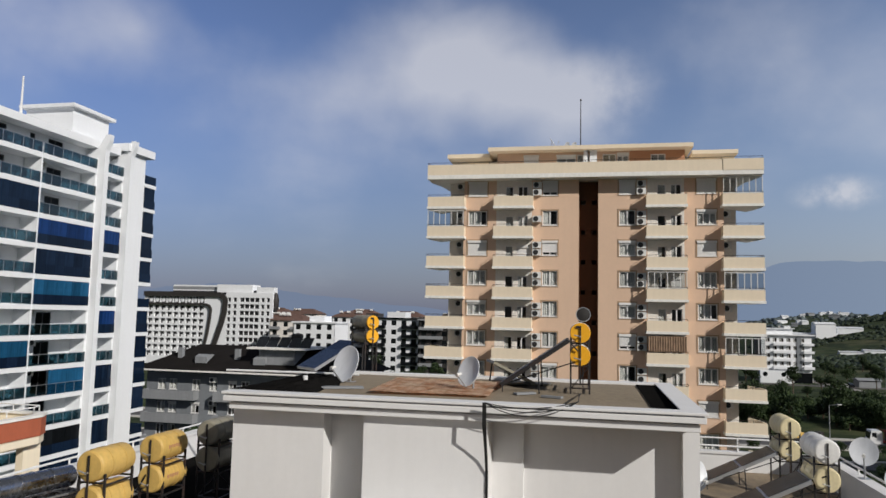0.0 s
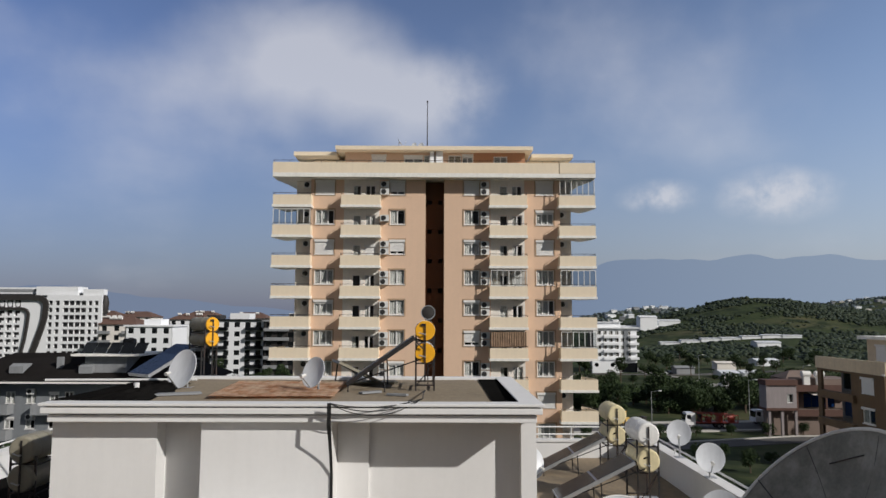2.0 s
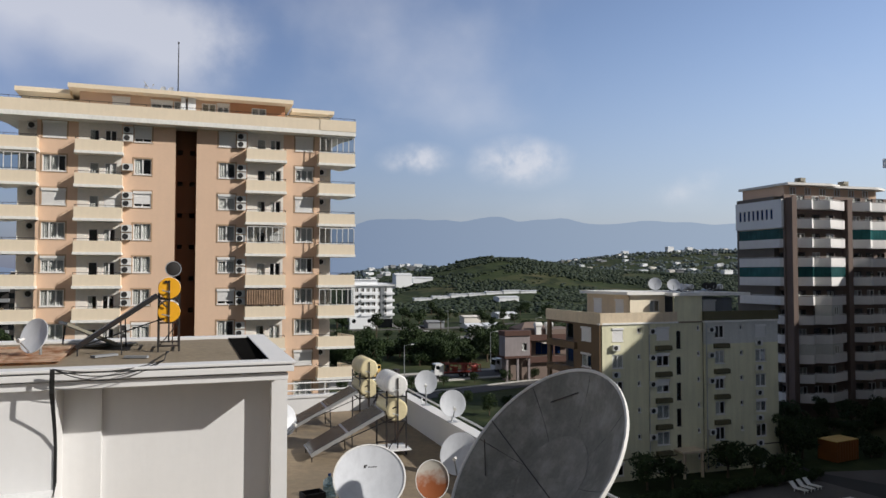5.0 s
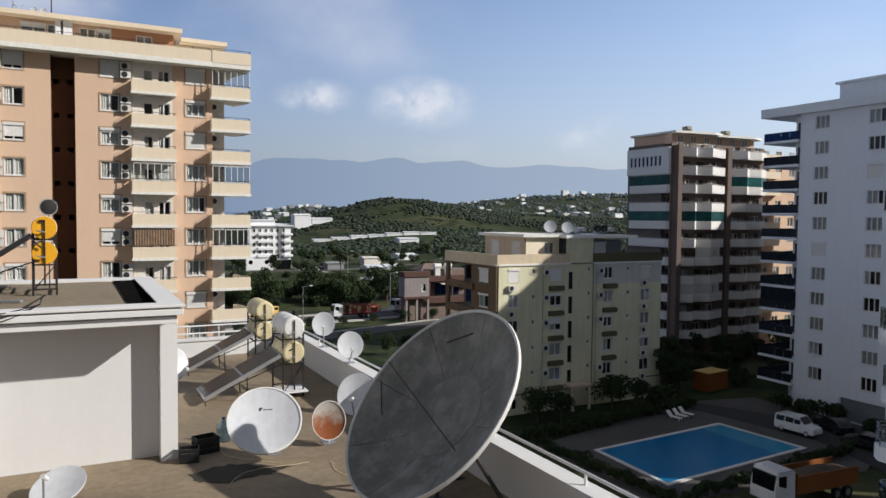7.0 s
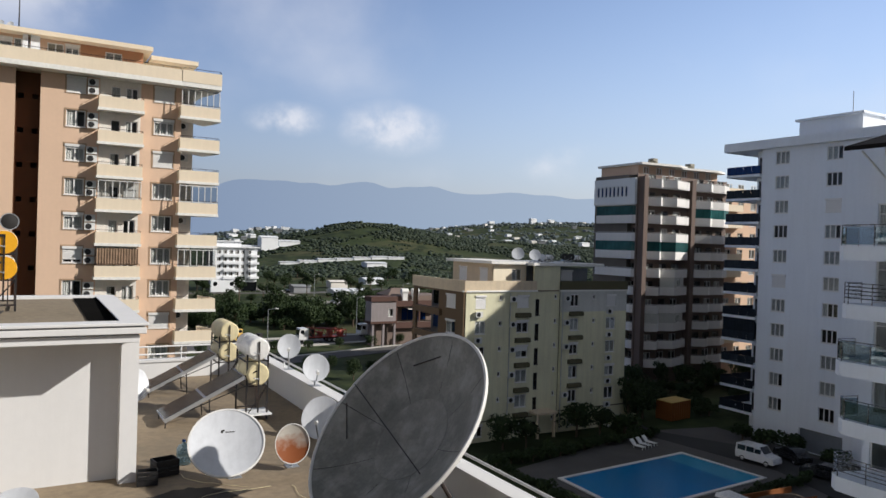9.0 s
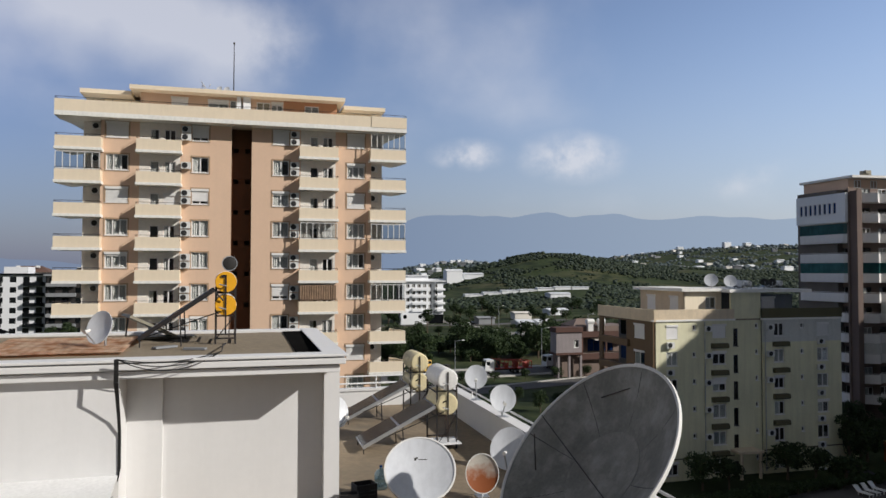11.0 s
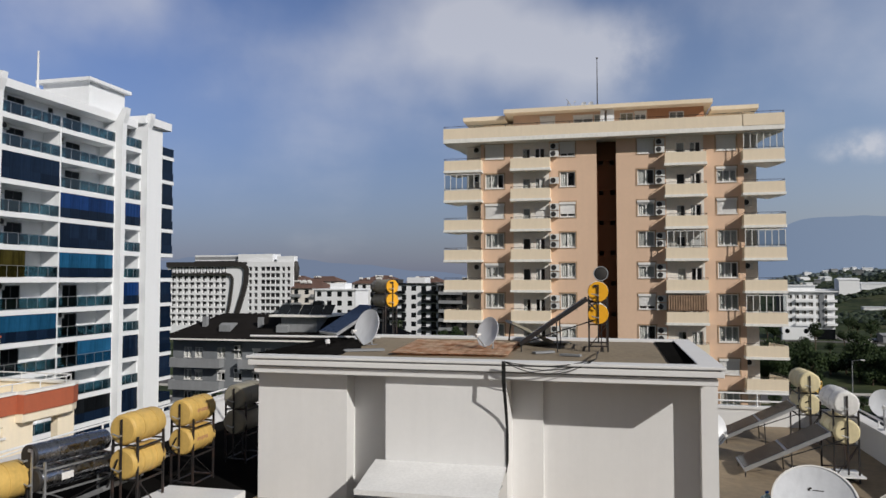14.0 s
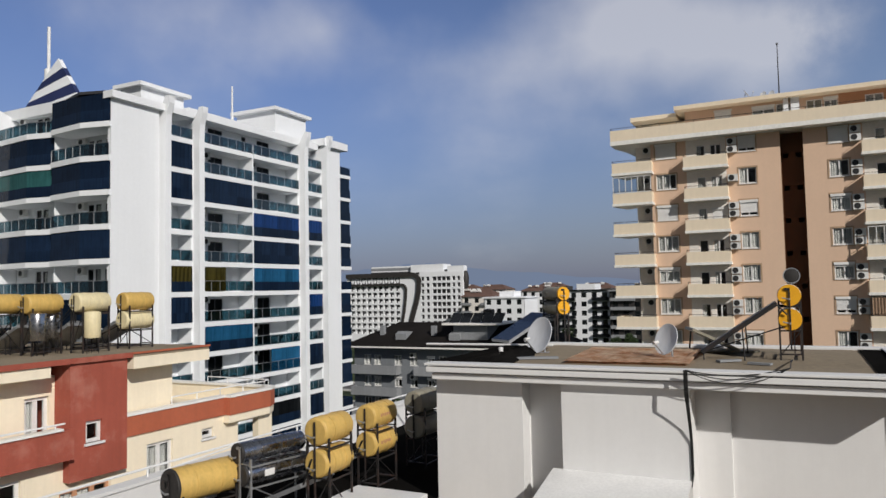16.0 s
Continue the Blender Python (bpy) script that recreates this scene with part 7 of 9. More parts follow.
def dish(x, y, z, facing, r, foot_z, mat_d, label, oval=0.92, deep=0.16, pole=None, arm=True, rim=None, logo=False, lift=None):
    """A satellite dish: pressed reflector, boom with the receiver, bracket, mast down to foot_z."""
    d = thing("satellite_dish", x, y, foot_z, label, "satellite dish", "satellite dishes")
    q = Matrix.Translation((0, 0, z - foot_z)) @ aim(facing)
    bm = bm_new()
    prof = [(r * t, r * deep * (t * t - 1)) for t in (0, 0.25, 0.5, 0.75, 0.95)] + [(r, 0), (r * 1.03, 0.0), (r * 1.03, -0.02 * r - 0.012)] + [(r * t, r * deep * (t * t - 1) - 0.012) for t in (0.93, 0.6, 0.3, 0)]
    lathe(bm, prof, 36, q, oval)
    refl = part("reflector", bm, mat_d, d, smooth=True)
    if rim is not None:
        bm = bm_new()
        lathe(bm, [(r * 1.0, 0.012), (r * 1.045, 0.012), (r * 1.045, -0.03), (r * 1.0, -0.03), (r * 1.0, 0.012)], 36, q, oval)
        part("rim", bm, rim, refl, "pale rolled rim", smooth=True)
    if logo:
        bm = bm_new()
        for k, (u0, u1, v0, v1) in enumerate(((-0.16, -0.1, 0.36, 0.44), (-0.12, -0.06, 0.41, 0.46), (-0.04, 0.22, 0.375, 0.4))):
            vs = [bm.verts.new(q @ Vector((u * r, v * r, r * deep * (u * u + v * v - 1) + 0.004))) for u, v in ((u0, v0), (u1, v0), (u1, v1), (u0, v1))]
            bm.faces.new(vs)
        part("logo_mark", bm, TANKDARK, refl, "small dark printed mark")
    if arm:
        bm = bm_new()
        tip = q @ Vector((0, -0.55 * r, 0.95 * r))
        rod(bm, q @ Vector((0, -r * 0.98, -0.02)), tip, 0.012 + 0.012 * r, 6)
        part("boom", bm, ZINC, d, smooth=True)
        bm = bm_new()
        w = (q.to_3x3() @ Vector((0, 0.5, -0.85))).normalized()
        rod(bm, tip, tip + w * 0.12, 0.03, 10)
        rod(bm, tip - w * 0.02, tip + w * 0.02, 0.042, 10)
        part("receiver", bm, TANKWHITE, d, smooth=True)
    bm = bm_new()
    back_c = q @ Vector((0, 0, -r * deep - 0.03))
    back_e = q @ Vector((0, 0, -r * deep - 0.14))
    rod(bm, back_c, back_e, 0.06, 8)
    part("bracket", bm, ZINC, d)
    bm = bm_new()
    low = Vector((back_e.x, back_e.y, 0.0)) if pole is None else Vector(pole) - Vector((x, y, foot_z))
    rod(bm, back_e, low, 0.024, 8)
    box(bm, low.x - 0.12, low.x + 0.12, low.y - 0.12, low.y + 0.12, low.z - 0.01, low.z + 0.012)
    part("mast", bm, ZINC, d, smooth=True)
    return d


# the great grey mesh-panel dish on its tripod
def great_dish():
    x, y, z, r = 4.956, 9.954, 19.207, 1.68
    d = thing("large_satellite_dish", x, y, ROOF_Z, "huge weathered grey satellite dish on a steel tripod", "satellite dish")
    q = Matrix.Translation((0, 0, z - ROOF_Z)) @ aim((-0.76, -0.09, 0.65))
    deep = 0.3
    n = 8
    for i in range(n):
        bm = bm_new()
        a0, a1 = 2 * math.pi * i / n + 0.004, 2 * math.pi * (i + 1) / n - 0.004
        rows = []
        for t in np.linspace(0.42, 1.0, 8):
            rows.append([(t * r * math.cos(a), t * r * math.sin(a), r * deep * (t * t - 1)) for a in np.linspace(a0, a1, 9)])
        for off, flip in ((0.0, False), (-0.02, True)):
            g = [[bm.verts.new(q @ Vector((px_, py_, pz_ + off))) for px_, py_, pz_ in row] for row in rows]
            for j in range(7):
                for k in range(8):
                    f = (g[j][k], g[j][k + 1], g[j + 1][k + 1], g[j + 1][k])
                    bm.faces.new(f[::-1] if flip else f)
        part("petal", bm, DISHGREY, d, smooth=True)
    bm = bm_new()
    prof = [(r * t, r * deep * (t * t - 1) + 0.006) for t in (0, 0.15, 0.3, 0.425)] + [(r * t, r * deep * (t * t - 1) - 0.02) for t in (0.425, 0.2, 0)]
    lathe(bm, prof, 40, q)
    part("hub_plate", bm, DISHHUB, d, smooth=True)
    bm = bm_new()
    lathe(bm, [(r * 0.988, 0.0), (r * 1.0, 0.02), (r * 1.015, 0.02), (r * 1.018, -0.035), (r * 1.0, -0.04), (r * 0.988, 0.0)], 64, q)
    part("rim", bm, DISHRIM, d, "pale rolled metal rim", smooth=True)
    for u0, v0, u1, v1 in ((-0.97, 0.22, 0.44, -0.26), (-0.44, 0.64, -0.12, 0.8), (-0.94, 0.02, -0.7, -0.28)):
        bm = bm_new()
        ends = [Vector((u * r, v * r, r * deep * (u * u + v * v - 1) + 0.015)) for u, v in ((u0, v0), (u1, v1))]
        rod(bm, q @ ends[0], q @ ends[1], 0.009, 6)
        part("strut", bm, BLACKSTEEL, d, "thin dark stay")
    for i in range(n):
        bm = bm_new()
        a = 2 * math.pi * i / n
        pts = [q @ Vector((t * r * math.cos(a), t * r * math.sin(a), r * deep * (t * t - 1) - 0.03)) for t in (0.1, 0.4, 0.7, 1.0)]
        for u, v in zip(pts, pts[1:]):
            rod(bm, u, v, 0.02, 5)
        part("rib", bm, BLACKSTEEL, d)
    hub = q @ Vector((0, 0, -r * deep - 0.12))
    bm = bm_new()
    rod(bm, q @ Vector((0, 0, -r * deep)), hub, 0.14, 12)
    part("mount", bm, BLACKSTEEL, d)
    for fx, fy in ((0.95, 0.75), (0.95, -0.9), (-0.5, 0.6), (0.2, 0.1)):
        bm = bm_new()
        rod(bm, hub, (fx, fy, 0.0), 0.035, 8)
        box(bm, fx - 0.09, fx + 0.09, fy - 0.09, fy + 0.09, 0.0, 0.015)
        part("leg", bm, BLACKSTEEL, d)


great_dish()
dish(3.21, 13.12, 18.3, (-0.16, -0.74, 0.7), 0.64, ROOF_Z, DISHWHITE, "large white satellite dish with a faint mark on the roof screed", 1.0, 0.18, pole=(3.4, 13.3, ROOF_Z), arm=False, logo=True, rim=TANKWHITE)
dish(4.49, 13.32, 18.08, (-0.25, -0.85, 0.35), 0.36, ROOF_Z, DISHRUST, "small rust-stained satellite dish low on the roof", 0.86, 0.16, arm=False, rim=TANKWHITE)
dish(5.73, 15.15, 18.05, (-0.45, -0.7, 0.5), 0.47, ROOF_Z, DISHWHITE, "plain white satellite dish beside the parapet", 0.9, 0.14)
dish(6.3, 19.3, 19.02, (-0.3, -0.85, 0.35), 0.33, 18.35, DISHWHITE, "white satellite dish on the parapet coping", 0.92, 0.16)
dish(6.22, 16.9, 18.83, (-0.2, -0.88, 0.3), 0.33, 18.35, DISHWHITE, "white satellite dish with brown stain on the parapet coping", 0.95, 0.16)
dish(2.45, 19.4, 18.22, (0.5, -0.8, 0.3), 0.4, ROOF_Z, DISHWHITE, "white satellite dish behind the stair house", 0.9, 0.14)
dish(-0.1, 12.45, 17.86, (-0.2, -0.35, 0.9), 0.42, ROOF_Z, DISHWHITE, "white satellite dish lying nearly flat on the roof", 0.9, 0.14)
dish(-5.85, 16.5, 20.85, (-0.36, -0.86, 0.34), 0.44, 20.41, DISHWHITE, "white oval satellite dish on the stair house roof", 0.82, 0.16)
dish(-2.73, 15.6, 20.85, (-0.5, -0.8, 0.33), 0.33, 20.39, DISHWHITE, "white satellite dish on the stair house roof", 0.86, 0.16)


def heater(x, y, z, drums, label, r=0.27, length=1.15, lo=0.98, gap=0.55, panel=(1.0, 1.9), panel_mat=ABSORBOLD, legs=BLACKSTEEL, cap=None, strap=BLACKSTEEL, rz=0.0, rise_top=1.0, shift=0.0, casing=ZINC):
    """A thermosiphon water heater: stacked drums lying along y on an angle-iron stand, with a tilted collector that faces -x."""
    h = thing("solar_water_heater", x, y, z, label, "solar heater", "solar heaters", rz=rz)
    half = length / 2
    for i, mat_t in enumerate(drums):
        zc = lo + gap * i
        bm = bm_new()
        q = pose(shift * i, -half, zc, -90, 0, 0)
        lathe(bm, [(0, 0), (r * 0.9, 0.0), (r * 0.97, 0.015), (r, 0.04), (r, length - 0.04), (r * 0.97, length - 0.015), (r * 0.9, length), (0, length)], 28, q)
        t = part("tank", bm, mat_t, h, smooth=True)
        bm = bm_new()
        rc = r * (1.0 if cap else 0.88)
        lathe(bm, [(0, -0.014), (rc * 0.97, -0.014), (rc * 1.003, 0.0), (rc * 1.003, 0.035)] if cap else [(0, -0.012), (rc * 0.97, -0.012), (rc, 0.002)], 28, q)
        part("end_cap", bm, cap[i] if cap else mat_t, t, smooth=True)
        for yy in (0.3 * length, 0.7 * length):
            bm = bm_new()
            lathe(bm, [(r + 0.003, yy - 0.012), (r + 0.009, yy - 0.012), (r + 0.009, yy + 0.012), (r + 0.003, yy + 0.012), (r + 0.003, yy - 0.012)], 28, q)
            part("hoop", bm, mat_t, t, smooth=True)
        bm = bm_new()
        rod(bm, (shift * i, -half - 0.03, zc - r * 0.35), (shift * i, -half - 0.1, zc - r * 0.35), 0.02, 6)
        rod(bm, (shift * i - 0.02, -half - 0.09, zc - r * 0.35), (shift * i - 0.14, -half - 0.09, zc - r * 0.2), 0.014, 6)
        part("valve", bm, ZINC, t)
    top = lo + gap * (len(drums) - 1) + r * 0.7
    a = r * 0.92
    for lx in (-a, a):
        for ly in (-half + 0.08, half - 0.08):
            bm = bm_new()
            box(bm, lx - 0.018, lx + 0.018, ly - 0.018, ly + 0.018, 0, lo + gap * (len(drums) - 1) - r * 0.45)
            part("leg", bm, legs, h)
    bm = bm_new()
    box(bm, -0.016, 0.016, -half - 0.045, -half - 0.02, 0.2, top)
    if cap:
        box(bm, -0.09, 0.016, -half - 0.045, -half - 0.02, top - 0.05, top)
    part("front_upright", bm, strap, h)
    for zc in [lo + gap * i - r - 0.012 for i in range(len(drums))] + [0.12]:
        bm = bm_new()
        for ly in (-half + 0.08, half - 0.08):
            box(bm, -a - 0.02, a + 0.02, ly - 0.015, ly + 0.015, zc - 0.015, zc + 0.015)
        for lx in (-a, a):
            box(bm, lx - 0.015, lx + 0.015, -half + 0.06, half - 0.06, zc - 0.045, zc - 0.016)
        part("stand_ring", bm, legs, h)
    bm = bm_new()
    rod(bm, (-a, -half + 0.08, 0.1), (a, -half + 0.08, lo - r), 0.012, 5)
    rod(bm, (a, half - 0.08, 0.1), (a, -half + 0.08, lo - r), 0.012, 5)
    part("brace", bm, legs, h)
    if panel:
        w, ln = panel
        z0, z1 = 0.16, rise_top
        run = math.sqrt(max(ln * ln - (z1 - z0) ** 2, 0.01))
        ang = math.degrees(math.atan2(z1 - z0, run))
        P2 = pose(-a - 0.05 - run, 0, z0, 0, -ang, 0)
        bm = bm_new()
        box(bm, 0, ln, -w / 2, w / 2, -0.045, 0.04)
        col = part("collector", bm, casing, h, "aluminium-cased flat collector", m=P2)
        k = 2
        for i in range(k):
            bm = bm_new()
            box(bm, ln * i / k + 0.03, ln * (i + 1) / k - 0.03, -w / 2 + 0.035, w / 2 - 0.035, 0.041, 0.05)
            part("absorber", bm, panel_mat, col, "dark glazed absorber")
        for yy in (-w / 2 + 0.06, w / 2 - 0.06):
            bm = bm_new()
            rod(bm, (-a - 0.05 - run * 0.98, yy, 0), (-a - 0.05 - run * 0.98, yy, z0 - 0.02), 0.015, 5)
            part("collector_leg", bm, legs, h)
            bm = bm_new()
            rod(bm, (-a - 0.02 - run * 0.45, yy, 0), (-a - 0.05 - run * 0.45, yy, z0 + (z1 - z0) * 0.53), 0.015, 5)
            part("collector_leg", bm, legs, h)
        bm = bm_new()
        rod(bm, (-a - 0.05, -w / 2 + 0.1, z1), (-0.05, -half - 0.06, lo + 0.1), 0.018, 6)
        rod(bm, (-a - 0.05 - run, -w / 2 + 0.05, z0), (-0.1, -half - 0.05, lo - r * 0.6), 0.014, 6)
        part("pipe", bm, CABLE, h)
    return h


# east side of the roof
heater(4.87, 17.72, ROOF_Z, (TANKPALE, TANKWHITE), "cream and white solar water tanks on a black stand", 0.27, 1.15, 1.1, 0.6, (1.05, 2.0), rise_top=1.05)
heater(4.97, 21.1, ROOF_Z, (TANKPALE, TANKPALE), "two cream solar water tanks on a black stand", 0.27, 1.15, 1.13, 0.57, (1.0, 2.0), rise_top=1.05)
bm = bm_new()
box(bm, 4.45, 5.2, 17.05, 17.75, ROOF_Z + 0.14, ROOF_Z + 0.17)
soften(bm, 0.006, 1)
solid("board", bm, WHITEPIPE, "pale board laid across the foot of a tank stand", "board", group="loose boards")
# on the stair house
heater(-0.36, 16.65, 20.41, (TANKWHITE, TANKWHITE), "amber-ended solar water tanks with collectors on the stair house", 0.22, 1.2, 0.83, 0.49, (1.7, 1.75), ABSORB, cap=(YELLOW, YELLOW), rise_top=1.15, rz=1.5, casing=BLACKSTEEL)
heater(-7.09, 21.76, ROOF_Z, (TANKGREY, TANKGREY), "tall stand with two amber-ended water tanks", 0.212, 1.1, 3.76, 0.43, None, cap=(YELLOW, YELLOW), rz=45.0)
# west side of the roof
heater(-8.42, 11.45, ROOF_Z, (TANKCREAM, TANKCREAM), "faded yellow water tanks stacked on a rusty stand", 0.27, 0.9, 1.16, 0.6, (1.1, 1.5), rise_top=0.75)
heater(-8.93, 14.0, ROOF_Z, (TANKCREAM, TANKCREAM), "faded yellow water tanks with worn red lettering on a rusty stand", 0.28, 0.95, 0.98, 0.6, (1.1, 1.5), rise_top=0.7)
heater(-8.85, 16.1, ROOF_Z, (TANKGREY, TANKGREY), "olive-grey water tanks stacked on a dark stand", 0.29, 0.98, 1.0, 0.6, None)
heater(-10.0, 9.7, ROOF_Z, (TANKCREAM,), "single faded yellow water tank with a dark end", 0.31, 1.25, 1.04, 0.5, (1.1, 1.5), cap=(TANKDARK,), rise_top=0.6, rz=-12)
heater(-9.33, 10.9, ROOF_Z, (STEEL, STEEL), "two long stainless steel solar cylinders on a light frame", 0.19, 1.5, 1.04, 0.39, None, legs=ZINC, cap=(TANKDARK, TANKDARK), strap=ZINC, rz=-12, shift=-0.12)
bm = bm_new()
box(bm, 0, 0.001, -0.12, 0.12, -0.06, 0.06)
solid("label_plate", bm, TANKWHITE, "small white data plate on a steel cylinder", "label")
bpy.data.objects["label_plate"].matrix_basis = pose(-9.14, 10.55, ROOF_Z + 1.06, 0, 0, -8)

for zz in (0.98, 1.58):
    for i in range(5):
        bm = bm_new()
        box(bm, 0, 0.004, -0.03, 0.03, -0.035 + 0.01 * (i % 2), 0.035)
        ob = solid("lettering_bar", bm, BRICKRED, "worn red lettering bar on a yellow tank", "lettering", group="tank lettering")
        ob.matrix_basis = pose(-8.93 + 0.282, 13.75 + 0.085 * i, ROOF_Z + zz + 0.03, 0, 0, 0)

# blue collector on its tilted frame beside the tall stand
col = thing("solar_collector", -8.91, 21.56, ROOF_Z, "long blue flat solar collector on a tall frame", "solar collector", rz=49.3)
CM = pose(0, 0, 2.69, 0, -28.6, 0)
bm = bm_new()
box(bm, 0, 1.75, -0.61, 0.61, -0.05, 0.04)
part("casing", bm, ZINC, col, m=CM)
bm = bm_new()
box(bm, 0.03, 1.72, -0.58, 0.58, 0.041, 0.05)
part("absorber", bm, ABSORB, col, "deep blue glazed absorber", m=CM)
for xx, zz in ((0.12, 2.7), (1.4, 3.4)):
    for yy in (-0.5, 0.5):
        bm = bm_new()
        rod(bm, (xx, yy, 0), (xx, yy, zz), 0.02, 6)
        part("leg", bm, BLACKSTEEL, col)

# small round ventilator disc above the right-hand tanks
vent = thing("round_vent", -0.3, 17.4, 20.42, "small dark round disc on a thin pole", "vent")
bm = bm_new()
lathe(bm, [(0, 0.01), (0.14, 0.01), (0.16, 0.0), (0.16, -0.02), (0, -0.02)], 24, pose(0, 0, 1.72, 90, 0, 0))
part("disc", bm, TANKDARK, vent, smooth=True)
bm = bm_new()
lathe(bm, [(0.155, 0.015), (0.175, 0.015), (0.175, -0.025), (0.155, -0.025), (0.155, 0.015)], 24, pose(0, 0, 1.72, 90, 0, 0))
part("rim", bm, ZINC, vent, smooth=True)
bm = bm_new()
rod(bm, (0, 0.02, 0), (0, 0.02, 1.6), 0.012, 6)
part("pole", bm, BLACKSTEEL, vent)

# rusty sheet, loose boards and pipes on the stair house roof
bm = bm_new()
n = 26
sheet_pts = [(-0.001 + 2.55 * i / n, 0.007 * (i % 2)) for i in range(n + 1)]
rows = []
for yy in np.linspace(0, 2.6, 8):
    rows.append([bm.verts.new((xx, yy, zz + 0.03 + 0.01 * noise.noise(Vector((xx * 2, yy * 2, 0))))) for xx, zz in sheet_pts])
for a, b in zip(rows, rows[1:]):
    for i in range(n):
        bm.faces.new((a[i], a[i + 1], b[i + 1], b[i]))
bmesh.ops.solidify(bm, geom=bm.faces[:], thickness=0.004)
ob = solid("rusty_sheet", bm, RUST, "rusty corrugated metal sheet lying on the roof", "metal sheet")
ob.matrix_basis = pose(-4.7, 14.65, 20.405, 1.6, 0, 1.5)
for x, y, l, w, rz in ((-1.7, 17.6, 1.3, 0.5, 12), (-1.5, 15.6, 0.5, 0.15, 40), (-0.9, 15.2, 0.45, 0.12, -20), (-5.6, 15.2, 1.2, 0.25, 25)):
    bm = bm_new()
    box(bm, -l / 2, l / 2, -w / 2, w / 2, 0, 0.04)
    soften(bm, 0.008, 1)
    ob = solid("board", bm, GREYLIGHT if l < 1.25 else TANKGREY, "loose weathered grey board lying on the roof", "board", group="loose boards")
    ob.matrix_basis = pose(x, y, screed(y) + 0.012, 0, 0, rz)
lean = thing("broken_collector", -2.15, 17.3, 20.42, "old collector frame leaning askew on the roof", "solar collector")
bm = bm_new()
box(bm, -0.55, 0.55, -0.4, 0.4, -0.03, 0.03)
soften(bm, 0.01, 1)
part("casing", bm, TANKGREY, lean, m=pose(0.15, 0, 0.33, 0, 26, 20))
bm = bm_new()
rod(bm, (-0.35, 0, 0), (-0.3, 0.05, 0.5), 0.02, 6)
part("leg", bm, BLACKSTEEL, lean)
pipe = thing("white_pipe", -7.0, 17.4, 20.53, "long white pipe resting across the cornice", "pipe")
bm = bm_new()
rod(bm, (-2.4, 0, -0.02), (1.2, 0, 0.0), 0.03, 10)
part("tube", bm, WHITEPIPE, pipe, smooth=True)
bm = bm_new()
rod(bm, (0.35, -1.4, -0.14), (0.35, -1.4, 0.05), 0.06, 10)
part("vent_stub", bm, WHITEPIPE, pipe, smooth=True)

# black cables: along the cornice, then down the wall in a bundle
cab = thing("cable_bundle", -1.95, 12.76, 18.4, "black cables hanging over the cornice and down the wall", "cable")


def strand(pts, r, name="cable"):
    bm = bm_new()
    for a, b in zip(pts, pts[1:]):
        rod(bm, a, b, r, 6)
    part(name, bm, CABLE, cab, smooth=True)


for k in range(5):
    dx = 0.014 * (k - 2)
    top = [(dx, -0.01, 2.13), (dx, -0.02, 1.75), (dx * 0.8, 0.12, 1.5), (dx * 0.7, 0.3, 1.15), (dx * 0.6, 0.42, 0.8), (dx * 0.6, 0.425, 0.05 + 0.05 * k)]
    strand(top, 0.009)
for k, sag in enumerate((0.1, 0.17, 0.24)):
    pts = []
    for i in range(13):
        t = i / 12
        pts.append((t * 1.62, -0.01 + 0.3 * t * t, 2.13 - sag * 4 * t * (1 - t) + 0.05 * t))
    pts.append((1.62, 1.0 + 0.2 * k, 2.2))
    pts.append((1.62, 3.3, 2.03))
    strand(pts, 0.009)

# white sheet canopies
canopy = thing("door_canopy", -3.2, 13.19, 18.5, "white sheet canopy over the stair house door", "canopy")
CO = Matrix.Translation((3.2, -13.19, -18.5))
bm = bm_new()
extrude_profile(bm, [(12.02, 18.3), (13.198, 18.55), (13.198, 18.525), (12.02, 18.275)], -4.5, -1.97)
part("sheet", bm, WHITEPIPE, canopy, m=CO)
bm = bm_new()
extrude_profile(bm, [(12.0, 18.31), (12.018, 18.31), (12.018, 18.22), (12.0, 18.22)], -4.5, -1.97)
part("front_edge", bm, WHITEPIPE, canopy, "turned-down front edge", m=CO)
for x in (-4.42, -3.2, -2.05):
    bm = bm_new()
    rod(bm, (x, 12.2, 18.28), (x, 13.19, 18.2), 0.015, 6)
    part("bracket", bm, ZINC, canopy, m=CO)
bm = bm_new()
box(bm, -8.35, -6.75, 11.35, 12.3, ROOF_Z, 18.06)
soften(bm, 0.02, 2)
solid("meter_cabinet", bm, WHITEPIPE, "low white metal cabinet on the roof", "cabinet")


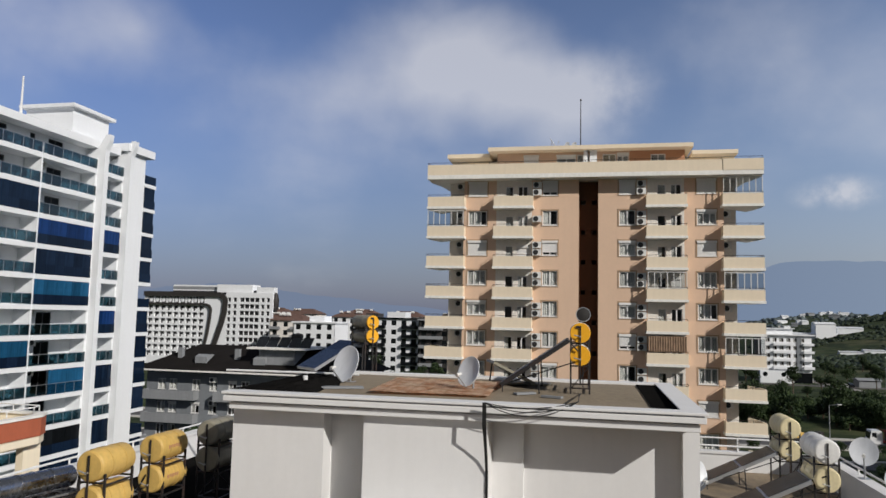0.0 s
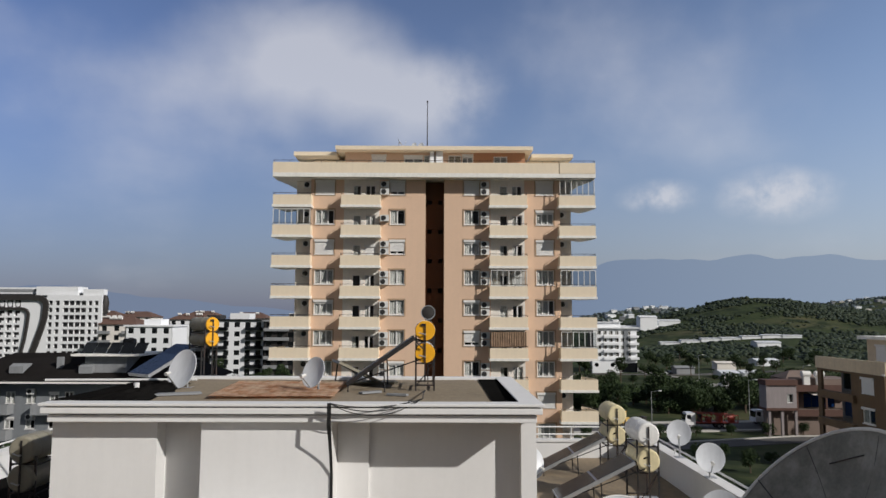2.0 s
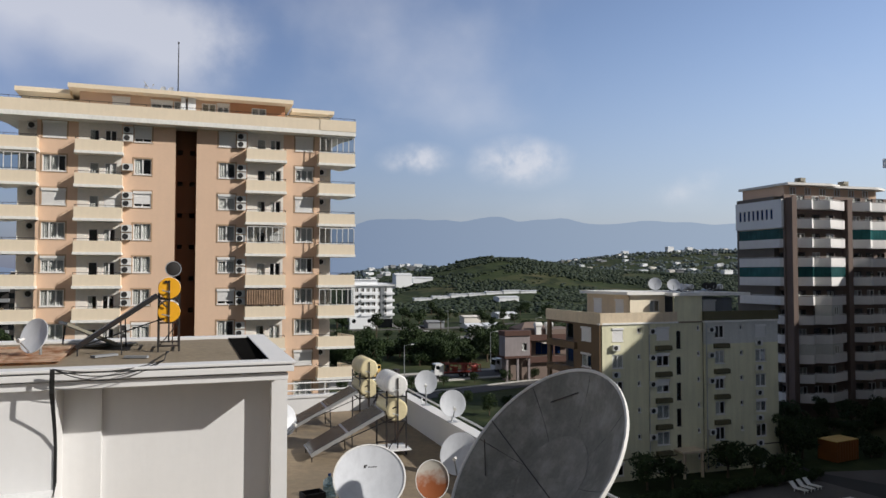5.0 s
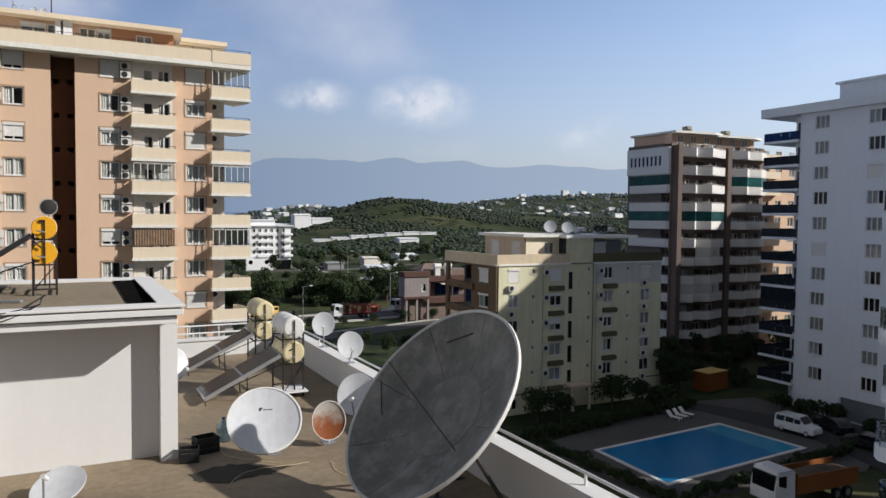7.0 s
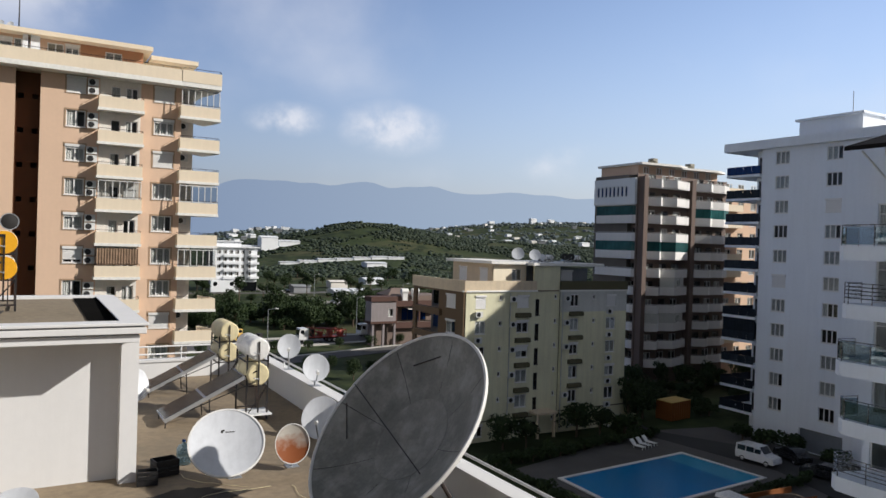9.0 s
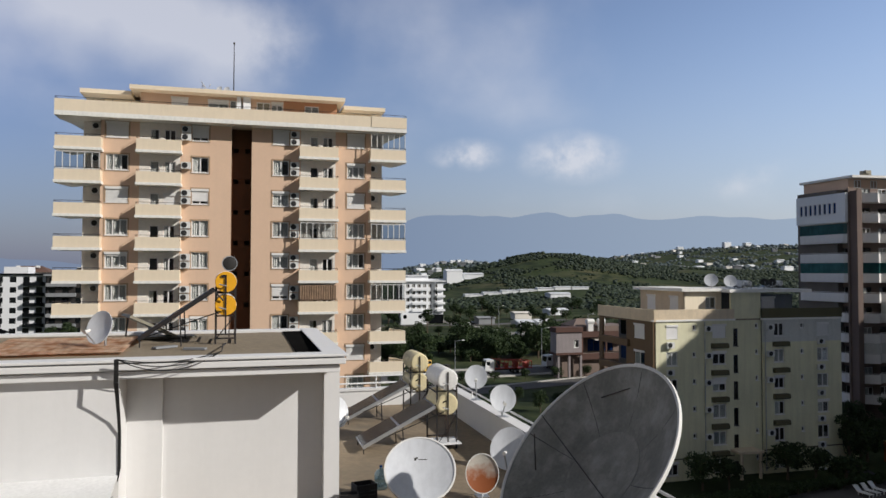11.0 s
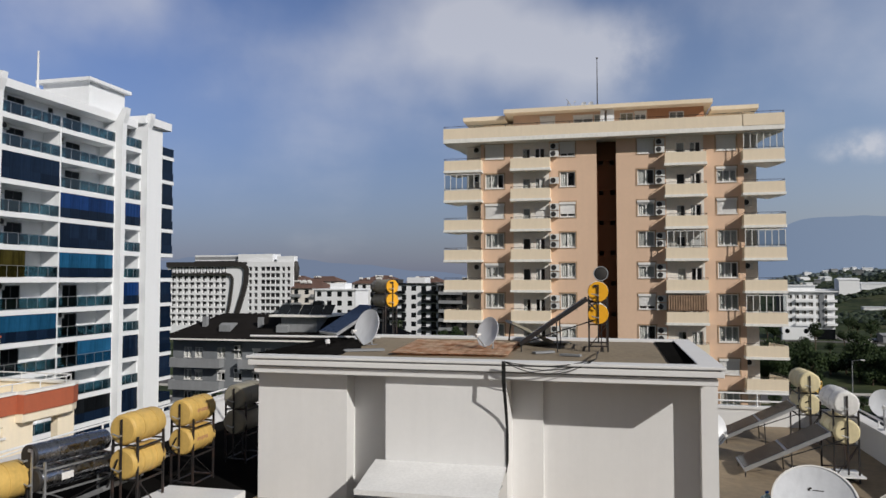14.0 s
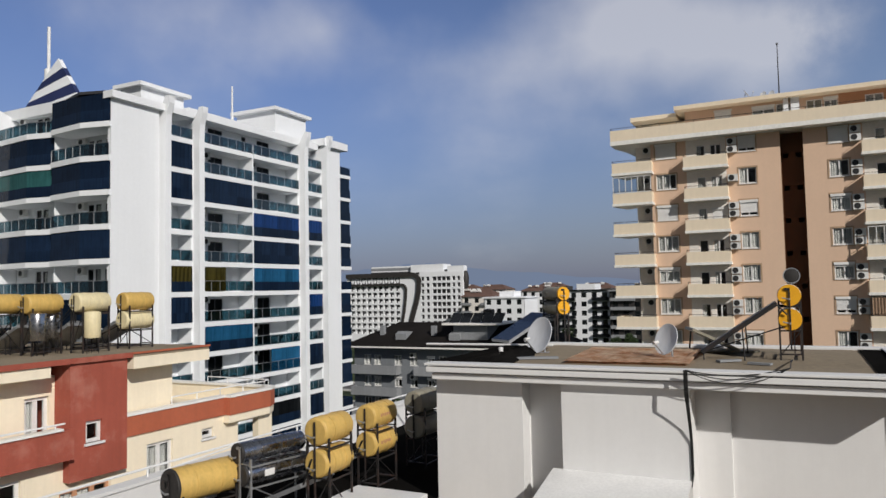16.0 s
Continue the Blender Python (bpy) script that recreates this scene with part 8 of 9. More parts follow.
# crates and a water bottle by the stair house
def crate(x, y, rz, s):
    c = thing("plastic_crate", x, y, ROOF_Z, "black slatted plastic crate on the roof", "crate", "crates", rz=rz)
    w, d, h = 0.36 * s, 0.27 * s, 0.26 * s
    bm = bm_new()
    box(bm, -w / 2, w / 2, -d / 2, d / 2, 0.01, 0.03)
    part("base", bm, CRATE, c)
    for a, b, e, f in ((-w / 2, w / 2, -d / 2, -d / 2 + 0.015), (-w / 2, w / 2, d / 2 - 0.015, d / 2), (-w / 2, -w / 2 + 0.015, -d / 2 + 0.016, d / 2 - 0.016), (w / 2 - 0.015, w / 2, -d / 2 + 0.016, d / 2 - 0.016)):
        for z0, z1 in ((0.03, 0.1), (0.115, 0.17), (0.19, h)):
            bm = bm_new()
            box(bm, a, b, e, f, z0, z1)
            part("slat", bm, CRATE, c)
        if b - a > 0.1:
            for px_ in (a, (a + b) / 2 - 0.01, b - 0.02):
                bm = bm_new()
                box(bm, px_, px_ + 0.02, e - 0.004, f + 0.004, 0.03, h)
                part("upright", bm, CRATE, c)


crate(2.3, 13.92, 12, 1.15)
crate(1.95, 13.5, -8, 0.95)
bot = thing("water_bottle", 2.72, 14.45, ROOF_Z, "large clear blue plastic water bottle", "bottle")
bm = bm_new()
lathe(bm, [(0, 0), (0.12, 0.0), (0.135, 0.02), (0.135, 0.14), (0.125, 0.16), (0.135, 0.18), (0.135, 0.3), (0.1, 0.36), (0.03, 0.4), (0.03, 0.44), (0, 0.44)], 20)
part("body", bm, BOTTLE, bot, smooth=True)
bm = bm_new()
lathe(bm, [(0, 0.47), (0.032, 0.465), (0.034, 0.43), (0.0, 0.43)], 14)
part("cap", bm, BLUE, bot, smooth=True)
# loose pale cables lying on the screed
for k in range(4):
    rnd = random.Random(50 + k)
    p = Vector((3.5 + 0.35 * k, 12.6 - 0.1 * k, ROOF_Z + 0.02))
    a = radians(150 + 50 * k)
    wire = bpy.data.curves.new("loose_cable", "CURVE")
    wire.dimensions, wire.bevel_depth, wire.bevel_resolution = "3D", 0.004, 1
    sp = wire.splines.new("POLY")
    sp.points.add(13)
    for i in range(14):
        sp.points[i].co = (*p, 1)
        a += rnd.uniform(-0.5, 0.5)
        p = p + Vector((math.cos(a), math.sin(a), 0)) * 0.14
    wire.materials.append(TANKPALE)
    tagged(new("loose_cable", wire), "thin pale cable lying on the roof screed", "cable", "loose cables")

# tanks on the neighbour's roof
for x, y, mats, lo in ((-18.3, 15.3, (TANKPALE, TANKCREAM), 0.85), (-18.3, 13.75, (TANKPALE,), 1.42), (-19.0, 12.75, (TANKCREAM,), 1.4), (-19.6, 12.0, (TANKCREAM,), 1.42), (-20.2, 11.2, (TANKWHITE,), 1.4), (-20.6, 13.9, (TANKCREAM,), 1.4), (-19.9, 15.0, (TANKPALE,), 1.35)):
    heater(x, y, 20.42, mats, "cream water tank high on a thin black stand" if len(mats) == 1 else "tan and cream water tanks stacked on a thin black stand", 0.27, 1.0, lo, 0.56, (1.0, 1.5), rise_top=0.8)
for x, y, mt, lab in ((-17.95, 13.55, TANKPALE, "small upright cream water tank on the neighbour's roof"), (-18.5, 12.3, STEEL, "small upright steel water tank on the neighbour's roof"), (-19.2, 13.2, STEEL, "small upright steel water tank on the neighbour's roof"), (-19.4, 11.2, TANKPALE, "small upright cream water tank on the neighbour's roof")):
    t = thing("upright_tank", x, y, 20.42, lab, "water tank", "upright tanks")
    bm = bm_new()
    lathe(bm, [(0, 0.42), (0.2, 0.42), (0.22, 0.45), (0.22, 1.12), (0.2, 1.15), (0, 1.18)], 20)
    part("drum", bm, mt, t, smooth=True)
    for a in (0.5, 2.6, 4.7):
        bm = bm_new()
        rod(bm, (0.17 * math.cos(a), 0.17 * math.sin(a), 0), (0.17 * math.cos(a), 0.17 * math.sin(a), 0.43), 0.012, 5)
        part("leg", bm, BLACKSTEEL, t)

# dishes on the far roofs
for x, y, z, r, mt in ((49.2, 68.4, 21.05, 0.75, DISHWHITE), (51.5, 68.2, 20.95, 0.7, DISHWHITE), (56.3, 68.6, 20.8, 0.45, CABLE), (57.3, 68.6, 20.8, 0.45, CABLE), (53.2, 69, 20.7, 0.4, DISHWHITE)):
    dish(x, y, z, (-0.5, -0.7, 0.45), r, 20.07 if x > 50.5 else 20.15, mt, "satellite dish on the khaki house's roof", 0.95)
for x in (54.0, 55.0, 58.4, 59.2):
    heater(x, 70, 20.06, (TANKWHITE,), "white solar tank on the khaki house's roof", 0.3, 1.1, 0.6, 0.5, (1.0, 1.2), rise_top=0.5)
dish(-4.0, 72.5, 39.85, (0.8, -0.1, 0.55), 0.55, 39.05, DISHWHITE, "white satellite dish on the tower's penthouse roof", 0.95)
for x in (-2.6, -1.9):
    dish(x, 72.2, 39.5, (-0.3, -0.8, 0.4), 0.3, 39.05, DISHWHITE, "small satellite dish on the tower's penthouse roof", 0.9)

# ---- pool court ----
bm = bm_new()
slabpoly(bm, [(39, 41), (62, 38.5), (75, 44), (75, 61), (66, 63), (40, 57)], 0.0, 0.06)
solid("pavement", bm, PAVING, "grey concrete paving round the pool", "paving", "structure")
POOL = [(44.2, 53.0), (43.9, 43.9), (62.4, 45.2), (61.5, 54.2)]
bm = bm_new()
cx = sum(p[0] for p in POOL) / 4
cy = sum(p[1] for p in POOL) / 4
outer = [(cx + (x - cx) * 1.045, cy + (y - cy) * 1.09) for x, y in POOL]
ribs = POOL + [POOL[0]]
lo_o = [bm.verts.new((x, y, 0.061)) for x, y in outer]
hi_o = [bm.verts.new((x, y, 0.16)) for x, y in outer]
hi_i = [bm.verts.new((x, y, 0.16)) for x, y in POOL]
lo_i = [bm.verts.new((x, y, 0.061)) for x, y in POOL]
for i in range(4):
    j = (i + 1) % 4
    bm.faces.new((lo_o[i], lo_o[j], hi_o[j], hi_o[i]))
    bm.faces.new((hi_o[i], hi_o[j], hi_i[j], hi_i[i]))
    bm.faces.new((hi_i[i], hi_i[j], lo_i[j], lo_i[i]))
pool = solid("pool_edge", bm, POOLEDGE, "white coping round the swimming pool", "pool", "structure")
bm = bm_new()
slabpoly(bm, POOL[::-1], 0.062, 0.075)
part("pool_floor", bm, POOLTILE, pool, "blue tiled pool floor")
bm = bm_new()
bm.faces.new([bm.verts.new((x, y, 0.11)) for x, y in POOL])
w = solid("water", bm, WATER, "still clear blue pool water", "water", "structure")
w.visible_shadow = False
bm = bm_new()
slabpoly(bm, [(58.6, 53.95), (58.9, 45.05), (62.35, 45.25), (61.45, 54.15)][::-1], 0.076, 0.084)
part("pool_shelf", bm, surface("pale_blue_step_tile", (0.08, 0.42, 0.58), 0.9, spec=0.05, stain=0.1, scale=0.6, bump=0.0), pool, "paler shallow end")


def lounger(x, y, rz):
    l = thing("sun_lounger", x, y, 0.06, "white plastic sun lounger by the pool", "sun lounger", "sun loungers", rz=rz)
    bm = bm_new()
    box(bm, -0.32, 0.32, 0, 1.3, 0.28, 0.33)
    part("seat", bm, TANKWHITE, l)
    bm = bm_new()
    box(bm, -0.32, 0.32, 0, 0.75, 0, 0.05)
    part("backrest", bm, TANKWHITE, l, m=pose(0, 1.3, 0.29, 45, 0, 0))
    for a, b in ((-0.28, 0.1), (0.28, 0.1), (-0.28, 1.2), (0.28, 1.2)):
        bm = bm_new()
        box(bm, a - 0.03, a + 0.03, b - 0.03, b + 0.03, 0, 0.28)
        part("leg", bm, TANKWHITE, l)


lounger(58.8, 57.0, 10)
lounger(60.0, 57.3, 10)
lounger(61.2, 57.6, 10)
# Yard asphalt runs on over the far lawn as a dark stand-in for shade
bm = bm_new()
slabpoly(bm, [(62, 34), (110, 30), (110, 48), (75.4, 44), (66, 63), (72, 81), (100, 80), (100, 83.5), (62, 83.5), (63.5, 62), (66, 46)], 0.061, 0.075)
solid("road", bm, ASPHALT, "dark asphalt yard beside the pale block", "road", "structure")


# ---- roads in the valley ----
def strip(name, pts, wid, z, mat_r, label, kind="structure", cat="road"):
    bm = bm_new()
    prev = None
    for i, p in enumerate(pts):
        a, b = Vector(pts[max(i - 1, 0)]), Vector(pts[min(i + 1, len(pts) - 1)])
        d = (b - a).normalized()
        n2 = Vector((-d.y, d.x)) * wid / 2
        l, r = Vector(p) + n2, Vector(p) - n2
        row = [bm.verts.new((q.x, q.y, rise(q.x, q.y) + zz)) for q, zz in ((l, z - 0.3), (l, z), (r, z), (r, z - 0.3))]
        if prev:
            for k in range(3):
                bm.faces.new((prev[k], prev[k + 1], row[k + 1], row[k]))
        prev = row
    return solid(name, bm, mat_r, label, cat, kind)


def fine_line(pts, k=6):
    out = []
    for a, b in zip(pts, pts[1:]):
        for i in range(k):
            t = i / k
            out.append((a[0] + (b[0] - a[0]) * t, a[1] + (b[1] - a[1]) * t))
    return out + [pts[-1]]


main = fine_line([(-160, 140), (-40, 141), (30, 146), (80, 150.5), (140, 152), (260, 150)])
strip("road", main, 9.5, 0.1, ROADGREY, "main road of worn grey asphalt")
strip("kerb", [(x, y - 5.6) for x, y in main], 1.6, 0.24, KERB, "pale concrete kerb and footway", cat="kerb")
strip("kerb", [(x, y + 5.8) for x, y in main], 2.0, 0.24, KERB, "pale concrete kerb and footway", cat="kerb")
service = fine_line([(-120, 118), (0, 120), (35, 124), (66, 133), (120, 138)])
strip("road", service, 5.5, 0.09, ROADGREY, "narrow worn asphalt service road")
strip("kerb", [(x, y + 3.2) for x, y in service], 0.8, 0.22, KERB, "pale kerb of the service road", cat="kerb")
side = fine_line([(112, 152), (101, 190), (95, 213), (88.7, 246), (85.4, 280), (84.8, 311), (78, 350), (60, 420)])
strip("road", side, 7, 0.08, LANE, "pale side road into the fields")
strip("road", fine_line([(20, 283), (60, 284), (97, 280), (140, 300)]), 6, 0.12, PAVING, "pale lane past the white house")


# ---- vehicles ----
def wheels(parent, xs, ys, r, w):
    for x in xs:
        for s in (-1, 1):
            def tyre(bm):
                lathe(bm, [(r * 0.6, -w / 2), (r * 0.92, -w / 2), (r, -w / 2 + 0.03), (r, w / 2 - 0.03), (r * 0.92, w / 2), (r * 0.6, w / 2), (r * 0.6, -w / 2)], 18, pose(0, 0, 0, 90, 0, 0))

            def disc(bm):
                lathe(bm, [(0, -w / 2 + 0.02), (r * 0.6, -w / 2 + 0.04), (r * 0.6, w / 2 - 0.04), (0, w / 2 - 0.02)], 14, pose(0, 0, 0, 90, 0, 0))
            t = piece("wheel", shared(("tyre", r, w), tyre, RUBBER, True), parent, at(x, s * ys, r))
            piece("rim", shared(("wheel_rim", r, w), disc, ZINC, True), t, at(0, 0, 0))


def body_from_side(bm, pts, half, taper=0.9):
    """A car body: the side outline (x, z) drawn at both flanks, the upper part drawn in."""
    top = max(z for x, z in pts)
    belt = 0.5 * top
    rings = []
    for y, in ((-1,), (1,)):
        rings.append([bm.verts.new((x, y * half * (1 if z < belt else 1 - (1 - taper) * (z - belt) / (top - belt)), z)) for x, z in pts])
    a, b = rings
    k = len(pts)
    bm.faces.new(a)
    bm.faces.new(b[::-1])
    for i in range(k):
        j = (i + 1) % k
        bm.faces.new((a[j], a[i], b[i], b[j]))
    soften(bm, 0.05, 2, 20)


def van(x, y, z, rz, paint, label, tall=True):
    c = thing("parked_van" if tall else "parked_car", x, y, z, label, "van" if tall else "car", rz=rz)
    if tall:
        pts = [(-2.05, 0.35), (-2.1, 0.9), (-2.02, 1.75), (-1.8, 1.85), (0.5, 1.85), (1.15, 1.1), (2.0, 0.95), (2.15, 0.6), (2.1, 0.35)]
        glass = [(-1.85, 1.15, -0.95, 1.68), (-0.85, 1.15, 0.0, 1.68), (0.08, 1.15, 0.75, 1.6)]
    else:
        pts = [(-2.0, 0.3), (-2.1, 0.85), (-1.7, 1.05), (-1.0, 1.42), (0.3, 1.45), (1.05, 0.98), (1.95, 0.85), (2.1, 0.55), (2.05, 0.3)]
        glass = [(-1.35, 1.0, -0.4, 1.32), (-0.32, 1.0, 0.45, 1.32)]
    bm = bm_new()
    body_from_side(bm, pts, 0.86)
    part("body", bm, paint, c, smooth=True)
    for gx0, gz0, gx1, gz1 in glass:
        for s in (-1, 1):
            bm = bm_new()
            box(bm, gx0, gx1, s * 0.8 - 0.035, s * 0.8 + 0.035, gz0, gz1)
            part("window", bm, CARGLASS, c)
    bm = bm_new()
    if tall:
        slope = [(0.55, 1.8), (1.12, 1.16)]
    else:
        slope = [(0.38, 1.42), (1.0, 1.02)]
    extrude_profile(bm, [(-0.68, 0), (0.68, 0), (0.66, 0.03), (-0.66, 0.03)], 0, 0.78, pose(slope[0][0], 0, slope[0][1] + 0.0, 0, 48 if tall else 34, 0))
    part("windscreen", bm, CARGLASS, c)
    for s in (-0.62, 0.62):
        bm = bm_new()
        box(bm, 2.03, 2.13, s - 0.16, s + 0.16, 0.62, 0.78)
        part("headlight", bm, GLASS, c)
    wheels(c, (-1.3, 1.35), 0.76, 0.32, 0.2)
    return c


def lorry(x, y, z, rz, label, load):
    t = thing("lorry", x, y, z, label, "lorry", rz=rz)
    bm = bm_new()
    body_from_side(bm, [(-1.0, 0.7), (-1.0, 2.9), (-0.7, 3.1), (0.75, 3.05), (1.0, 2.0), (1.08, 0.7)], 1.2, 0.95)
    cab = part("cab", bm, CARWHITE, t, "white lorry cab", smooth=True, m=at(3.3, 0, 0))
    bm = bm_new()
    box(bm, 0.8, 1.03, -1.05, 1.05, 1.6, 2.8)
    part("windscreen", bm, CARGLASS, cab, m=pose(0, 0, 0, 0, 0, 0))
    for s in (-1, 1):
        bm = bm_new()
        box(bm, -0.1, 0.7, s * 1.14 - 0.04, s * 1.14 + 0.04, 1.7, 2.7)
        part("window", bm, CARGLASS, cab)
    bm = bm_new()
    box(bm, -4.6, 2.3, -0.45, 0.45, 0.75, 1.05)
    part("chassis", bm, BLACKSTEEL, t)
    if load == "tipper":
        bm = bm_new()
        extrude_profile(bm, [(-1.2, 1.1), (1.2, 1.1), (1.25, 2.5), (1.15, 2.5), (1.1, 1.2), (-1.1, 1.2), (-1.15, 2.5), (-1.25, 2.5)], -4.6, 2.1)
        box(bm, 2.0, 2.12, -1.2, 1.2, 1.1, 2.7)
        tip = part("tipper_body", bm, ORANGE, t, "orange open tipper body")
        bm = bm_new()
        g = [[bm.verts.new((-4.5 + 6.5 * i / 12, -1.08 + 2.16 * j / 5, 2.05 + 0.55 * math.sin(math.pi * i / 12) * math.sin(math.pi * j / 5) + 0.16 * noise.noise(Vector((i, j, 2.0))))) for i in range(13)] for j in range(6)]
        for a, b in zip(g, g[1:]):
            for i in range(12):
                bm.faces.new((a[i], a[i + 1], b[i + 1], b[i]))
        part("load", bm, BARK, tip, "dark heaped soil")
    else:
        bm = bm_new()
        box(bm, -6.4, 2.1, -1.15, 1.15, 1.06, 1.22)
        part("machinery", bm, REDPAINT, t, "red loading bed")
        for sy in (-1.1, 1.1):
            bm = bm_new()
            rod(bm, (-6.3, sy, 2.55), (2.0, sy, 3.0), 0.09, 6)
            for xx in (-6.2, -4.4, -2.6, -0.8, 1.0):
                rod(bm, (xx, sy, 1.2), (xx, sy, 2.6 + 0.054 * (xx + 6.2)), 0.07, 6)
                rod(bm, (xx, sy, 1.25), (xx + 1.0, sy, 2.6), 0.05, 6)
            part("frame", bm, REDPAINT, t, "red open side frame")
        for xx, w2, h2 in ((-5.2, 0.9, 2.1), (-2.9, 0.7, 2.5), (-0.6, 0.8, 2.0), (1.1, 0.5, 2.7)):
            bm = bm_new()
            box(bm, xx - w2 / 2, xx + w2 / 2, -0.7, 0.7, 1.221, h2)
            rod(bm, (xx - w2, 0, h2), (xx + w2 * 1.6, 0.3, h2 + 0.25), 0.14, 8)
            soften(bm, 0.05, 1)
            part("machinery", bm, REDPAINT if xx < 0 else BLACKSTEEL, t, "dirty machine part on the bed")
    wheels(t, (-3.6, -2.4, 3.1), 1.0, 0.5, 0.3)


van(66.5, 48.6, 0.08, -84, CARWHITE, "white van parked on the asphalt by the pool")
van(70.8, 47.6, 0.08, 70, CARDARK, "dark car parked against the pale block", False)
van(68.2, 42.4, 0.08, 100, CARDARK, "dark car parked beside the terraces", False)
van(69.0, 76.0, 0.08, 20, CARDARK, "dark car parked under the trees", False)
van(72.4, 77.0, 0.08, 20, CARDARK, "dark car parked under the trees", False)
lorry(51.0, 36.6, 0.08, 176, "lorry with a white cab and orange tipper body", "tipper")
lorry(53.4, 146.3, 0.12, 180, "lorry with a white cab and red machinery on the road", "red")
lorry(69.3, 151.2, 0.12, 184, "white-cabbed lorry standing on the road", "tipper")
van(91.5, 233, 0.12, 100, CARWHITE, "white van parked on the pale side road")
van(104, 262, 0.1, 20, CARWHITE, "white van in the field", True)
for i, (x, y) in enumerate(((84, 278), (86.5, 279), (89, 281), (112, 250), (116, 246))):
    van(x, y, 0.14, 80 + 10 * i, CARWHITE if i % 2 else CARDARK, "small car parked by the lane", False)
dig = thing("excavator", 36.7, 147.0, 0.1, "yellow excavator standing beside the main road", "excavator", rz=25)
for sy in (-1, 1):
    bm = bm_new()
    extrude_profile(bm, [(-0.3, 0.0), (0.3, 0.0), (0.3, 0.85), (-0.3, 0.85)], -1.9, 1.9, at(0, sy * 1.0, 0))
    soften(bm, 0.2, 2)
    part("track", bm, RUBBER, dig)
bm = bm_new()
box(bm, -2.0, 1.2, -1.3, 1.3, 1.0, 2.0)
soften(bm, 0.12, 2)
part("body", bm, TANKCREAM, dig, "yellow engine housing")
bm = bm_new()
box(bm, 0.2, 1.5, 0.1, 1.25, 2.01, 3.1)
soften(bm, 0.1, 2)
cabin = part("cabin", bm, TANKCREAM, dig)
bm = bm_new()
box(bm, 0.35, 1.35, 0.07, 1.28, 2.4, 2.95)
part("window", bm, CARGLASS, cabin)
bm = bm_new()
rod(bm, (1.2, -0.4, 1.5), (3.4, -0.4, 1.75), 0.22, 8)
rod(bm, (3.4, -0.4, 1.75), (5.3, -0.4, 1.5), 0.18, 8)
part("boom", bm, BLACKSTEEL, dig, "dark folded boom")
bm = bm_new()
extrude_profile(bm, [(-1.0, 0.3), (-1.0, 1.9), (0.2, 1.9), (0.2, 1.2), (-0.4, 0.2)], 4.9, 5.8)
part("bucket", bm, BLACKSTEEL, dig)
con = thing("storage_container", 73.5, 66.5, 0.08, "faded yellow storage container under trees", "container", rz=8)
bm = bm_new()
slabpoly(bm, [(-2 + 0.125 * i, -1.24 + 0.04 * (i % 4 in (1, 2))) for i in range(33)] + [(2 - 0.125 * i, 1.24 - 0.04 * (i % 4 in (1, 2))) for i in range(33)], 0.02, 2.35)
part("body", bm, ORANGE, con)
bm = bm_new()
box(bm, -2.05, 2.05, -1.25, 1.25, 2.351, 2.42)
part("lid", bm, TANKCREAM, con)
kiosk = thing("garden_kiosk", 67.5, 70.5, 0, "small kiosk with a pale flat roof", "kiosk", rz=0)
bm = bm_new()
box(bm, -1.8, 1.8, -1.6, 1.6, 0, 2.3)
part("wall", bm, TANWALL, kiosk)
bm = bm_new()
slabpoly(bm, [(-3, -2.6), (3, -2.6), (3.2, 2.4), (-2.6, 2.4)], 2.302, 2.5)
part("roof", bm, PAVING, kiosk)


def lamp_post(x, y, h):
    l = thing("street_lamp", x, y, rise(x, y), "slim grey street lamp by the road", "street lamp", "street lamps")
    bm = bm_new()
    rod(bm, (0, 0, 0), (0, 0, h), 0.1, 8, 0.06)
    part("pole", bm, ZINC, l, smooth=True)
    bm = bm_new()
    rod(bm, (0, 0, h), (1.2, -0.6, h + 0.25), 0.045, 6)
    part("arm", bm, ZINC, l)
    bm = bm_new()
    box(bm, 1.1, 1.7, -0.95, -0.55, h + 0.18, h + 0.32)
    soften(bm, 0.03, 1)
    part("lamp_head", bm, TANKWHITE, l)


for x, y in ((67.4, 158), (39.0, 133.5), (20, 152.5), (100, 158.5), (132, 159), (103, 205), (94, 262)):
    lamp_post(x, y, 8.5)


# ---- trees and shrubs ----
def leaf_cloud(centres, sizes, count, leaf, seed, flat=0.8):
    """Small bent leaf cards scattered over the shells of several lumps."""
    rs = np.random.RandomState(seed)
    k = rs.randint(0, len(centres), count)
    c = np.array(centres)[k]
    s = np.array(sizes)[k]
    d = rs.normal(size=(count, 3))
    d /= np.linalg.norm(d, axis=1)[:, None]
    rad = s * (0.55 + 0.5 * rs.rand(count) ** 0.6)
    p = c + d * rad[:, None] * np.array([1, 1, flat])
    a = rs.normal(size=(count, 3))
    a /= np.linalg.norm(a, axis=1)[:, None]
    b = np.cross(a, d + 0.3 * rs.normal(size=(count, 3)))
    b /= np.linalg.norm(b, axis=1)[:, None] + 1e-9
    ln = leaf * (0.6 + 0.9 * rs.rand(count))[:, None]
    v = np.stack([p - a * ln, p + b * ln * 0.55 + d * ln * 0.2, p + a * ln, p - b * ln * 0.55 + d * ln * 0.2], 1).reshape(-1, 3)
    f = np.arange(count * 4).reshape(-1, 4)
    me = bpy.data.meshes.new("crown")
    me.from_pydata(v.tolist(), [], f.tolist())
    return me


